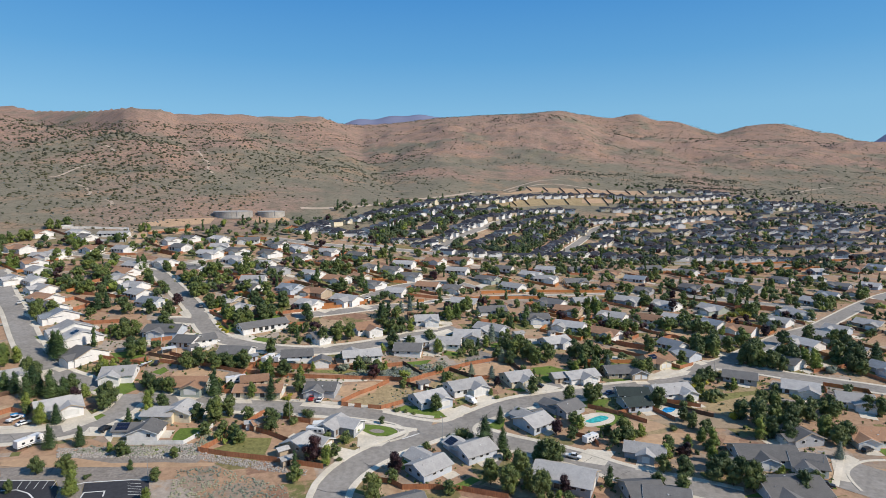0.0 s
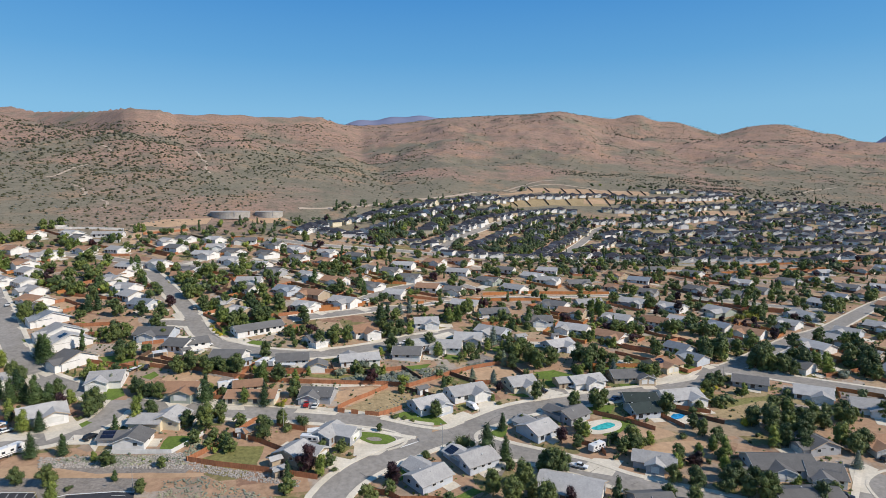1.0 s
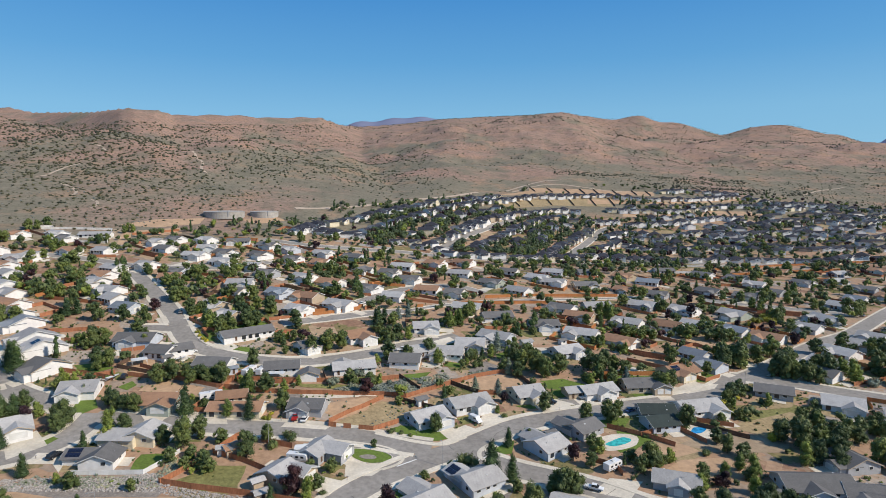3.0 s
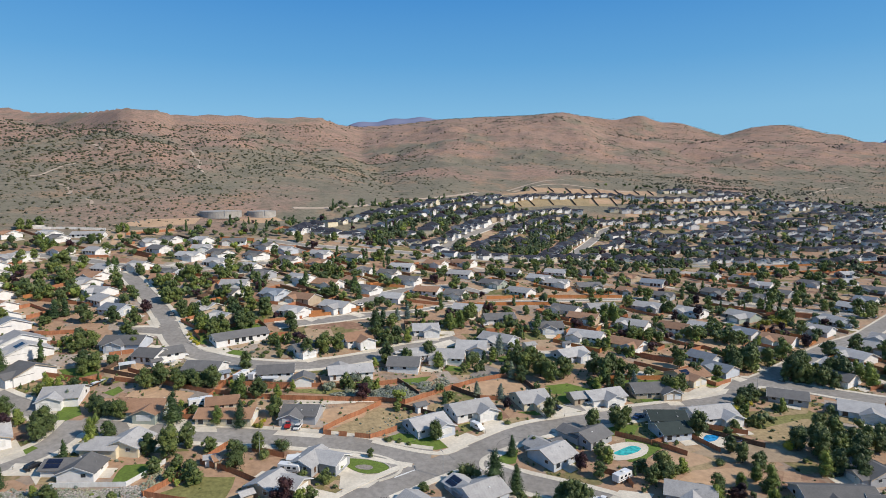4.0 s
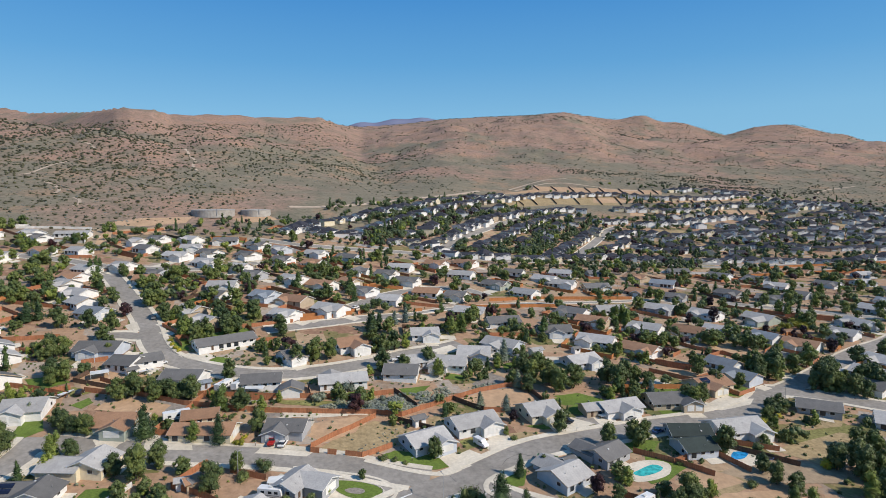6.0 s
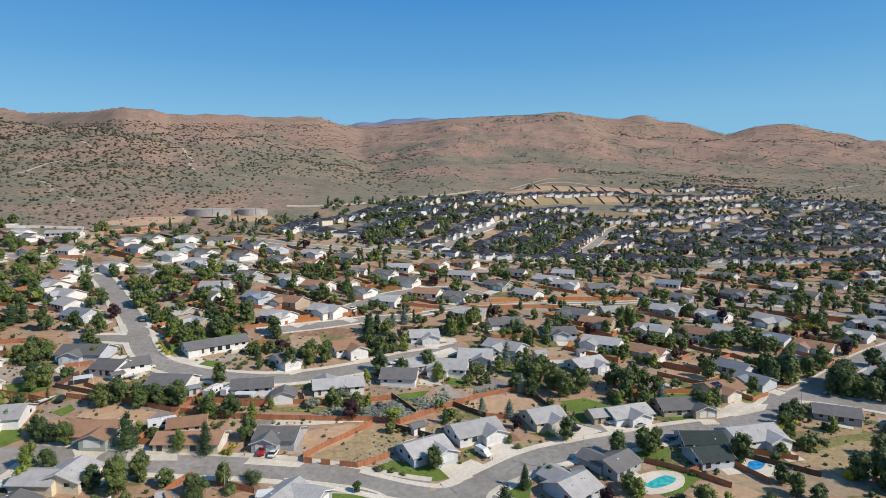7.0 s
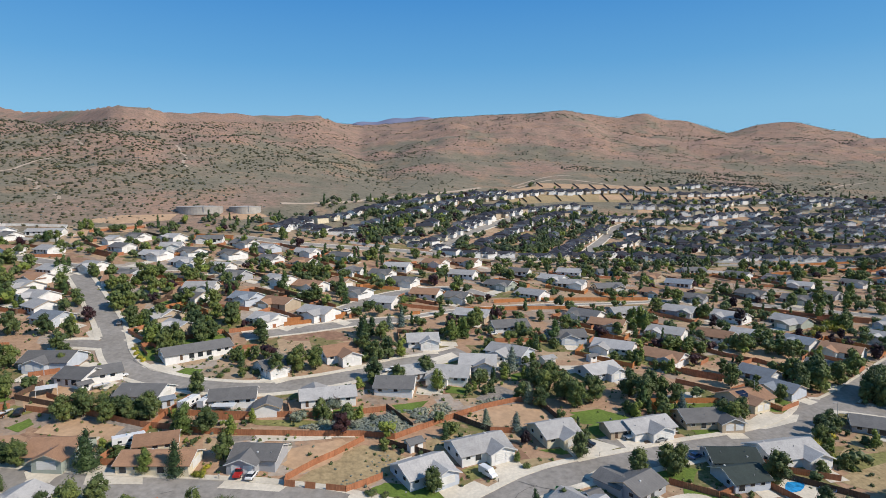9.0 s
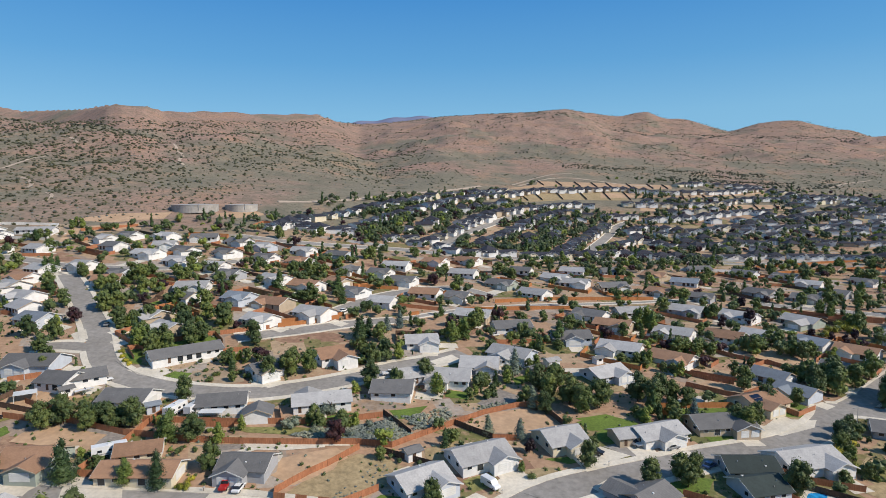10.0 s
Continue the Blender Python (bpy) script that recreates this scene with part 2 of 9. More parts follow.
# ---- terrain ----
EYE_Z = 94.0
_cp = np.array(CONTROL, float) / 100


def _phi(r2):
    return 0.5 * r2 * np.log(r2 + 1e-12)


_n = len(_cp)
_a = np.zeros((_n + 3, _n + 3))
_a[:_n, :_n] = _phi(((_cp[:, None, :2] - _cp[None, :, :2]) ** 2).sum(-1)) + np.eye(_n) * 0.35
_a[:_n, _n], _a[:_n, _n + 1:] = 1, _cp[:, :2]
_a[_n:, :_n] = _a[:_n, _n:].T
_w = np.linalg.solve(_a, np.concatenate([_cp[:, 2], np.zeros(3)]))


def basin(x, y):
    """The gentle basin in which the town lies: a smooth sheet through a few spot heights."""
    x = np.clip(np.asarray(x, float), -420, 900) / 100
    y = np.clip(np.asarray(y, float), 40, 1150) / 100
    r2 = (x[..., None] - _cp[:, 0]) ** 2 + (y[..., None] - _cp[:, 1]) ** 2
    return 100 * (_phi(r2) @ _w[:_n] + _w[_n] + _w[_n + 1] * x + _w[_n + 2] * y)


def height(x, y):
    """The basin, and the hills that rise round it to a long skyline."""
    x, y = np.asarray(x, float), np.asarray(y, float)
    az = np.clip(np.arctan2(x, y), -0.74, 0.74)
    d, u = np.maximum(np.hypot(x, y), 1e-3) * np.cos(az), np.tan(az)
    d0 = np.interp(u, EDGE_U, EDGE_D)
    dr = np.interp(u, RIDGE_U, RIDGE_D)
    er = np.interp(u, RIDGE_U, RIDGE_E) + 0.0016
    k = np.minimum(d, d0) / d
    base = basin(x * k, y * k)
    s = np.clip(np.log(np.maximum(d / d0, 1)) / np.log(dr / d0), 0, 1)
    e0 = (base - EYE_Z) / d0
    broad = sum(np.interp(u + 0.03 * j, RIDGE_U, RIDGE_E) for j in range(-3, 4)) / 7
    er = broad + (er - broad) * s ** 3
    open_side = np.clip((u + 0.2) / 0.2, 0, 1)
    back = e0 + (er - e0) * (open_side * (1 - (1 - s) ** 1.6) + (1 - open_side) * s ** 1.6)
    # the low ridge before the last hills
    ledge = np.clip((u - 0.17) / 0.09, 0, 1)
    e2 = e0 + (er - e0) * 0.911
    e2 = e2 + (np.interp(u, LEDGE_U, LEDGE_E) - e2) * ledge
    low = e0 + (e2 - e0) * (1 - (1 - np.minimum(s / 0.78, 1)) ** 1.5)
    high = np.where(s < 0.86, e2 - 0.006 * (s - 0.78) / 0.08, e2 - 0.006 + (er - e2 + 0.006) * ((s - 0.86) / 0.14))
    back = back + (np.where(s < 0.78, low, high) - back) * ledge
    # the near hills, which fall away behind their crest
    e1 = np.interp(u, CREST_U, CREST_E)
    near = np.where(s < 0.58, e0 + (e1 - e0) * (1 - (1 - np.minimum(s / 0.58, 1)) ** 1.3), e1 - 0.35 * (s - 0.58))
    z = np.where(d <= d0, base, EYE_Z + np.maximum(back, near) * np.minimum(d, dr))
    over = np.maximum(d - dr, 0)
    z = np.where(over > 0, np.maximum(z - 0.16 * over, 150), z)
    return z


def ground_z(x, y):
    return float(height(np.array([x]), np.array([y]))[0])


def relief(p, d, d0, dr):
    """Spurs and gullies on the hill slopes."""
    s = max(0.0, min(1.0, (d - d0) / (dr - d0)))
    if s <= 0 or d > dr * 1.15:
        return 0.0
    amp = min(1.0, s * 5) ** 2 * (1.0 if s < 0.55 else max(0.0, (1 - s) / 0.45))
    fade = 0.4 + min(1.2, d / 2000)
    big = noise.fractal(Vector((p[0] / 330, p[1] / 420, 3.1)), 1.0, 2.0, 4)
    ridge = 1 - abs(noise.noise(Vector((p[0] / 170 + 7, p[1] / 260, 1.7)))) * 2
    small = noise.fractal(Vector((p[0] / 60, p[1] / 70, 9.2)), 0.9, 2.1, 4)
    return amp * fade * (9 * big + 9 * ridge + 7 * small) - amp * 3


def build_ground():
    rings = [18 * 1.0205 ** i for i in range(278)]
    azs = sorted(set([round(a, 4) for a in np.linspace(-0.86, 0.86, 400)] + [round(a, 4) for a in np.linspace(0.86, 2 * math.pi - 0.86, 70)[1:-1]]))
    R, A = np.meshgrid(np.array(rings), np.array(azs), indexing="ij")
    X, Y = R * np.sin(A), R * np.cos(A)
    Z = height(X, Y)
    az = np.clip(np.arctan2(X, Y), -0.74, 0.74)
    D, U = R * np.cos(az), np.tan(az)
    D0, DR = np.interp(U, EDGE_U, EDGE_D), np.interp(U, RIDGE_U, RIDGE_D)
    for i in range(len(rings)):
        for j in range(len(azs)):
            if D[i, j] > D0[i, j]:
                Z[i, j] += relief((X[i, j], Y[i, j]), D[i, j], D0[i, j], DR[i, j])
    # a far blue range behind the gap in the skyline, and one past the last hill
    Z += 468 * (1 + 0.012 * np.sin(X / 37) + 0.015 * np.sin(X / 71) + 0.012 * np.sin(X / 173 + 1) + 0.06 * np.exp(-((X + 110) / 230) ** 2)) * np.exp(-((X + 330) / 720) ** 4 - ((Y - 4650) / 260) ** 2) + 265 * np.exp(-((X - 2960) / 300) ** 2 - ((Y - 3900) / 200) ** 2)
    n, m = Z.shape
    verts = [(0.0, 0.0, float(height(np.array([0.0]), np.array([1.0]))[0]))] + list(zip(X.ravel().tolist(), Y.ravel().tolist(), Z.ravel().tolist()))
    faces = [(0, 1 + j, 1 + (j + 1) % m) for j in range(m)][::1]
    faces = [(a, c, b) for a, b, c in faces]
    for i in range(n - 1):
        for j in range(m):
            a, b = 1 + i * m + j, 1 + i * m + (j + 1) % m
            faces.append((a, b, b + m, a + m))
    me = bpy.data.meshes.new("ground")
    me.from_pydata(verts, [], faces)
    bm = bmesh.new()
    bm.from_mesh(me)
    bmesh.ops.recalc_face_normals(bm, faces=bm.faces)
    bm.to_mesh(me)
    bm.free()
    if me.polygons[1000].normal.z < 0:
        me.flip_normals()
    me.polygons.foreach_set("use_smooth", [True] * len(me.polygons))
    return me


def earth():
    """Tan yard dirt in the basin; grey-green sage flats and reddish slopes on the hills."""
    m, nt, b = surface("desert_earth", 0.95, 0.0, 0.1)
    co = place(nt)
    fine = noise_tex(nt, co, 0.55, 5, 0.65)
    mid = noise_tex(nt, co, 0.06, 4)
    wide = noise_tex(nt, co, 0.0045, 5, 0.6)
    tuft = noise_tex(nt, co, 0.16, 6, 0.75)
    yard = ramp(nt, mid, [(0.3, (0.25, 0.175, 0.115)), (0.45, (0.36, 0.235, 0.15)), (0.6, (0.39, 0.265, 0.17)), (0.72, (0.3, 0.25, 0.195))])
    # each plot is kept in its own way: bark and dirt, gravel, straw, thin grass
    warp = nt.nodes.new("ShaderNodeMapping")
    warp.inputs["Rotation"].default_value[2] = radians(-17)
    warp.inputs["Scale"].default_value = (0.075, 0.095, 0.0)
    nt.links.new(co, warp.inputs[0])
    plot = nt.nodes.new("ShaderNodeTexVoronoi")
    plot.distance, plot.inputs["Scale"].default_value = "CHEBYCHEV", 1.0
    nt.links.new(warp.outputs[0], plot.inputs["Vector"])
    pick = nt.nodes.new("ShaderNodeSeparateXYZ")
    nt.links.new(plot.outputs["Color"], pick.inputs[0])
    kept = ramp(nt, pick.outputs[0], [(0.0, (0.38, 0.245, 0.16)), (0.36, (0.3, 0.24, 0.19)), (0.47, (0.17, 0.16, 0.065)), (0.57, (0.41, 0.3, 0.195)), (0.72, (0.37, 0.325, 0.28)), (0.8, (0.12, 0.14, 0.045)), (0.87, (0.25, 0.145, 0.1))])
    kept.node.color_ramp.interpolation = "CONSTANT"
    yard = mix(nt, ramp(nt, noise_tex(nt, co, 0.22, 4, 0.7), [(0.36, (0.1, 0.1, 0.1)), (0.5, (0.85, 0.85, 0.85))]), yard, kept)
    yard = mix(nt, 1.0, yard, ramp(nt, fine, [(0.3, (0.75, 0.75, 0.75)), (0.7, (1.15, 1.15, 1.15))]), "MULTIPLY")
    red = ramp(nt, mid, [(0.3, (0.285, 0.185, 0.14)), (0.7, (0.365, 0.242, 0.188))])
    sage = ramp(nt, mid, [(0.3, (0.185, 0.168, 0.122)), (0.7, (0.235, 0.205, 0.152))])
    sx = nt.nodes.new("ShaderNodeSeparateXYZ")
    nt.links.new(co, sx.inputs[0])

    def mapped(sock, a, c, lo=0.0, hi=1.0):
        r = nt.nodes.new("ShaderNodeMapRange")
        for key, v in (("From Min", a), ("From Max", c), ("To Min", lo), ("To Max", hi)):
            r.inputs[key].default_value = v
        nt.links.new(sock, r.inputs["Value"])
        return r.outputs[0]

    up = mapped(sx.outputs[2], 70, 230)
    add = nt.nodes.new("ShaderNodeMath")
    add.operation = "ADD"
    nt.links.new(up, add.inputs[0])
    nt.links.new(mapped(wide, 0.35, 0.65, -0.75, 0.75), add.inputs[1])
    slope = mix(nt, ramp(nt, add.outputs[0], [(0.25, (0, 0, 0)), (0.85, (1, 1, 1))]), sage, red)
    streak = noise_tex(nt, co, 0.016, 6, 0.68)
    slope = mix(nt, ramp(nt, streak, [(0.52, (0, 0, 0)), (0.62, (1, 1, 1))]), slope, mix(nt, 0.45, slope, (0.4, 0.24, 0.15)))
    slope = mix(nt, ramp(nt, streak, [(0.36, (1, 1, 1)), (0.46, (0, 0, 0))]), slope, mix(nt, 0.5, slope, (0.145, 0.135, 0.1)))
    slope = mix(nt, ramp(nt, tuft, [(0.5, (0, 0, 0)), (0.6, (1, 1, 1))]), slope, mix(nt, 0.6, slope, (0.125, 0.115, 0.085)))
    dots = noise_tex(nt, co, 0.33, 2, 0.5)
    slope = mix(nt, ramp(nt, dots, [(0.6, (0, 0, 0)), (0.68, (1, 1, 1))]), slope, mix(nt, 0.7, slope, (0.07, 0.068, 0.05)))
    hill = mapped(sx.outputs[2], 46, 55)
    far = mapped(sx.outputs[1], 440, 475)
    both = nt.nodes.new("ShaderNodeMath")
    both.operation = "MULTIPLY"
    nt.links.new(hill, both.inputs[0])
    nt.links.new(far, both.inputs[1])
    col = mix(nt, both.outputs[0], yard, slope)
    # the far range: the blue of distance haze is put into its colour
    far_haze = mapped(sx.outputs[1], 3600, 3750)
    col = mix(nt, far_haze, col, (0.2, 0.215, 0.31))
    nt.links.new(col, b.inputs["Base Color"])
    bump(nt, b, tuft, 0.5, 0.5)
    return m


def slope_z(x, y):
    """Height with the spurs and gullies of the hills."""
    az = max(-0.74, min(0.74, math.atan2(x, y)))
    d, u = math.hypot(x, y) * math.cos(az), math.tan(az)
    d0, dr = float(np.interp(u, EDGE_U, EDGE_D)), float(np.interp(u, RIDGE_U, RIDGE_D))
    return ground_z(x, y) + (relief((x, y), d, d0, dr) if d > d0 else 0.0)


ground = new("ground", build_ground())
ground.data.materials.append(earth())
tagged(ground, "dry tan desert ground rising to red-brown sagebrush hills", "ground", kind="structure")


# ---- building blocks ----
def part(name, bm, material, parent, label="", smooth=False):
    """One mesh object under a thing or under a part."""
    me = bpy.data.meshes.new(name)
    bm.to_mesh(me)
    bm.free()
    return part_of(name, me, material, parent, label, smooth)


def part_of(name, me, material, parent, label="", smooth=False):
    if material and not me.materials:
        me.materials.append(material)
    if smooth:
        me.polygons.foreach_set("use_smooth", [True] * len(me.polygons))
    ob = new(name, me)
    ob.parent = parent
    if label:
        ob["label"] = label
    return ob


def box(bm, x0, x1, y0, y1, z0, z1, m=None):
    v = [bm.verts.new((x, y, z)) for z in (z0, z1) for y in (y0, y1) for x in (x0, x1)]
    for f in ((0, 2, 3, 1), (4, 5, 7, 6), (0, 1, 5, 4), (2, 6, 7, 3), (0, 4, 6, 2), (1, 3, 7, 5)):
        bm.faces.new([v[i] for i in f])
    if m is not None:
        bmesh.ops.transform(bm, matrix=m, verts=v)
    return v


def prism(bm, section, a, b, along="x"):
    """A closed section (across, up) drawn out from a to b along x or y."""
    def at(t, p):
        return (t, p[0], p[1]) if along == "x" else (p[0], t, p[1])
    v0 = [bm.verts.new(at(a, p)) for p in section]
    v1 = [bm.verts.new(at(b, p)) for p in section]
    n = len(section)
    for i in range(n):
        bm.faces.new((v0[i], v0[(i + 1) % n], v1[(i + 1) % n], v1[i]))
    bm.faces.new(v0[::-1])
    bm.faces.new(v1)
    return v0 + v1


def cyl(bm, x, y, z0, z1, r, n=12, r2=None):
    r2 = r if r2 is None else r2
    c = [(math.cos(2 * math.pi * i / n), math.sin(2 * math.pi * i / n)) for i in range(n)]
    lo = [bm.verts.new((x + r * a, y + r * b_, z0)) for a, b_ in c]
    hi = [bm.verts.new((x + r2 * a, y + r2 * b_, z1)) for a, b_ in c]
    for i in range(n):
        bm.faces.new((lo[i], lo[(i + 1) % n], hi[(i + 1) % n], hi[i]))
    bm.faces.new(hi)
    bm.faces.new(lo[::-1])


def thing(name, x, y, z=0.0, rot=0.0, label="", category="", group=""):
    ob = new(name)
    ob.empty_display_size = 0.5
    ob.matrix_basis = pose(x, y, z, 0, 0, rot)
    return tagged(ob, label, category, group)


def tidy(bm):
    bmesh.ops.recalc_face_normals(bm, faces=bm.faces)
    return bm


# ---- roads ----
def spline(pts, step=4.0):
    p = [Vector(a) for a in pts]
    p = [2 * p[0] - p[1]] + p + [2 * p[-1] - p[-2]]
    out = []
    for i in range(1, len(p) - 2):
        n = max(2, int((p[i + 1] - p[i]).length / step))
        for k in range(n):
            t = k / n
            a, b_, c, d = p[i - 1], p[i], p[i + 1], p[i + 2]
            out.append(0.5 * ((2 * b_) + (c - a) * t + (2 * a - 5 * b_ + 4 * c - d) * t * t + (3 * b_ - a - 3 * c + d) * t ** 3))
    out.append(p[-2])
    return out


ROADS = []


def strip(name, line, lo, hi, lift, mat, drop=0.0, keep=None):
    """A ribbon beside a line, from lo to hi metres to its right, lying lift above the ground, with sides drop deep."""
    bm = bmesh.new()
    rows = []
    for i, p in enumerate(line):
        t = (line[min(i + 1, len(line) - 1)] - line[max(i - 1, 0)]).normalized()
        r = Vector((t.y, -t.x))
        a, b_ = p + r * lo, p + r * hi
        za, zb = ground_z(a.x, a.y) + lift, ground_z(b_.x, b_.y) + lift
        rows.append((Vector((a.x, a.y, za)), Vector((b_.x, b_.y, zb))))
    n = 0
    for (a, b_), (c, d) in zip(rows, rows[1:]):
        if keep and not keep((a + b_ + c + d) / 4):
            continue
        n += 1
        va, vb, vc, vd = (bm.verts.new(q) for q in (a, b_, c, d))
        bm.faces.new((va, vb, vd, vc))
        if drop:
            dn = Vector((0, 0, -drop))
            for q, s in ((a, c), (d, b_)):
                bm.faces.new([bm.verts.new(e) for e in (q, s, s + dn, q + dn)])
    bmesh.ops.remove_doubles(bm, verts=bm.verts, dist=0.01)
    bmesh.ops.recalc_face_normals(bm, faces=bm.faces)
    if n and sum(f.normal.z for f in bm.faces) < 0:
        bmesh.ops.reverse_faces(bm, faces=bm.faces)
    me = bpy.data.meshes.new(name)
    bm.to_mesh(me)
    bm.free()
    me.materials.append(mat)
    return new(name, me)


def near_road(x, y, extra=0.0, skip=None):
    for k, (half, line) in enumerate(ROADS):
        if k == skip:
            continue
        for p in line:
            if abs(p.x - x) < half + extra + 3 and abs(p.y - y) < half + extra + 3 and math.hypot(p.x - x, p.y - y) < half + extra:
                return True
    return False


def road(half, *pts):
    ROADS.append((half, spline(pts)))


def lay_roads():
    for k, (half, line) in enumerate(ROADS):
        ob = strip("road", line, -half, half, 0.05 + 0.004 * k, ASPHALT)
        tagged(ob, "worn grey asphalt residential street", "road", kind="structure")
        for side in (-1, 1):
            wide = 2.1 if line[len(line) // 2].y < 330 else 1.1
            lo, hi = (half, half + wide) if side > 0 else (-half - wide, -half)
            kerb = strip("pavement", line, lo, hi, 0.2, CONCRETE, 0.3, lambda p, k=k: not near_road(p.x, p.y, 0.4, k))
            if len(kerb.data.polygons):
                tagged(kerb, "pale concrete kerb and pavement along the street", "pavement", kind="structure")
            else:
                bpy.data.objects.remove(kerb)


BARE = []


def on_bare(x, y):
    """Whether a spot lies on a drive, a lawn, a pool or a bare lot."""
    for pts, x0, x1, y0, y1 in BARE:
        if x0 < x < x1 and y0 < y < y1:
            inside = False
            for (ax, ay), (bx, by) in zip(pts, pts[1:] + pts[:1]):
                if (ay > y) != (by > y) and x < (bx - ax) * (y - ay) / (by - ay) + ax:
                    inside = not inside
            if inside:
                return True
    return False


PATCHES = []


def kerb_run(width, *pts):
    """A raised kerb or narrow pavement along a curved line."""
    ob = strip("pavement", spline(pts, 1.5), -width / 2, width / 2, 0.21, CONCRETE, 0.3)
    tagged(ob, "pale concrete kerb curving along the street", "pavement", kind="structure")


def patch(kind, *pts):
    """A piece of yard with a surface of its own, laid on the ground."""
    mat, lift, word = {
        "lawn": (LAWN, 0.06, "mown green lawn"), "drylawn": (DRYLAWN, 0.06, "patchy olive lawn"), "straw": (STRAW, 0.055, "dry straw-coloured grass"),
        "dirt": (DIRT, 0.05, "bare orange-tan dirt yard"), "sand": (SAND, 0.05, "pale sandy yard"), "street": (ASPHALT, 0.035, "worn grey asphalt drive"), "pathdirt": (DIRT, 0.07, "bare dirt track"), "gravel": (GRAVEL, 0.045, "grey gravel yard"),
        "concrete": (CONCRETE, 0.09, "pale concrete driveway"), "deck": (CONCRETE, 0.1, "pale concrete pool deck"), "lot": (FRESH, 0.08, "fresh dark asphalt car park"),
        "island": (LAWN, 0.14, "mown green lawn inside a loop drive"), "bed": (GRAVEL, 0.17, "round gravel bed in a lawn"), "pool": (POOL["pool"], 0.13, "turquoise swimming pool water"), "pool2": (POOL["pool2"], 0.13, "bright blue pool water")}[kind]
    if kind not in ("gravel", "drylawn", "straw"):
        xs, ys = [p[0] for p in pts], [p[1] for p in pts]
        BARE.append((list(pts), min(xs), max(xs), min(ys), max(ys)))
    lift += 0.003 * (len(PATCHES) % 12)
    PATCHES.append(kind)
    if kind in ("island", "bed", "pool", "pool2", "deck"):
        ring = list(pts)[-2:] + list(pts) + list(pts)[:2]
        pts = [tuple(0.5 * (2 * b_ + (c_ - a_) * t + (2 * a_ - 5 * b_ + 4 * c_ - d_) * t * t + (3 * b_ - a_ - 3 * c_ + d_) * t ** 3) for a_, b_, c_, d_ in zip(*ring[i - 1:i + 3])) for i in range(2, len(ring) - 2) for t in (0, 0.33, 0.67)]
    bm = bmesh.new()
    vs = [bm.verts.new((x, y, 0)) for x, y in pts]
    bm.faces.new(vs)
    ragged = 0.06 if kind in ("concrete", "street") else 0.5
    if kind not in ("lot", "pool", "pool2", "deck", "island", "bed"):
        bmesh.ops.subdivide_edges(bm, edges=bm.edges[:], cuts=2, smooth=0.0)
        for v in bm.verts:
            if v.is_boundary:
                v.co += Vector((noise.noise(v.co * 0.9), noise.noise(v.co * 0.9 + Vector((9, 9, 0))), 0)) * ragged
    bmesh.ops.triangulate(bm, faces=bm.faces[:])
    bmesh.ops.subdivide_edges(bm, edges=bm.edges[:], cuts=2, use_grid_fill=True)
    for v in bm.verts:
        v.co.z = ground_z(v.co.x, v.co.y) + lift
    bmesh.ops.recalc_face_normals(bm, faces=bm.faces)
    if sum(f.normal.z for f in bm.faces) < 0:
        bmesh.ops.reverse_faces(bm, faces=bm.faces)
    me = bpy.data.meshes.new(kind)
    bm.to_mesh(me)
    bm.free()
    me.materials.append(mat)
    name = {"island": "lawn", "bed": "gravel_bed", "drylawn": "lawn", "straw": "dry_grass", "dirt": "dirt_yard", "sand": "dirt_yard", "pathdirt": "dirt_track", "gravel": "gravel_yard", "concrete": "driveway", "deck": "pool_deck", "street": "driveway", "lot": "car_park", "pool": "pool_water", "pool2": "pool_water"}.get(kind, kind)
    return tagged(new(name, me), word, name.replace("_", " "), kind="structure")


def hill_track(width, *pts):
    """A worn dirt track over the slopes."""
    line = spline(pts, 4.0)
    bm = bmesh.new()
    last = None
    for i, p in enumerate(line):
        t = (line[min(i + 1, len(line) - 1)] - line[max(i - 1, 0)]).normalized()
        r = Vector((t.y, -t.x)) * width * (0.5 + 0.18 * noise.noise(Vector((p.x / 9, p.y / 9, 0))))
        row = []
        for q in (p - r, p, p + r):
            hit, spot, _, _ = ground.ray_cast((q.x, q.y, 2000), (0, 0, -1))
            row.append(bm.verts.new((q.x, q.y, (spot.z if hit else slope_z(q.x, q.y)) + 0.25)))
        if last:
            for k in (0, 1):
                bm.faces.new((last[k], last[k + 1], row[k + 1], row[k]))
        last = row
    bmesh.ops.recalc_face_normals(bm, faces=bm.faces)
    if sum(f.normal.z for f in bm.faces) < 0:
        bmesh.ops.reverse_faces(bm, faces=bm.faces)
    me = bpy.data.meshes.new("dirt_track")
    bm.to_mesh(me)
    bm.free()
    me.materials.append(TRACK)
    return tagged(new("dirt_track", me), "pale worn dirt track over the slopes", "track", kind="structure")

# ground kept free of houses and trees: x and y from, to
TERRACES = [(132, 348, 961, 1025), (71, 261, 828, 956), (333, 429, 938, 994), (245, 298, 849, 881), (365, 451, 872, 907), (245, 287, 734, 779), (488, 544, 800, 836)]

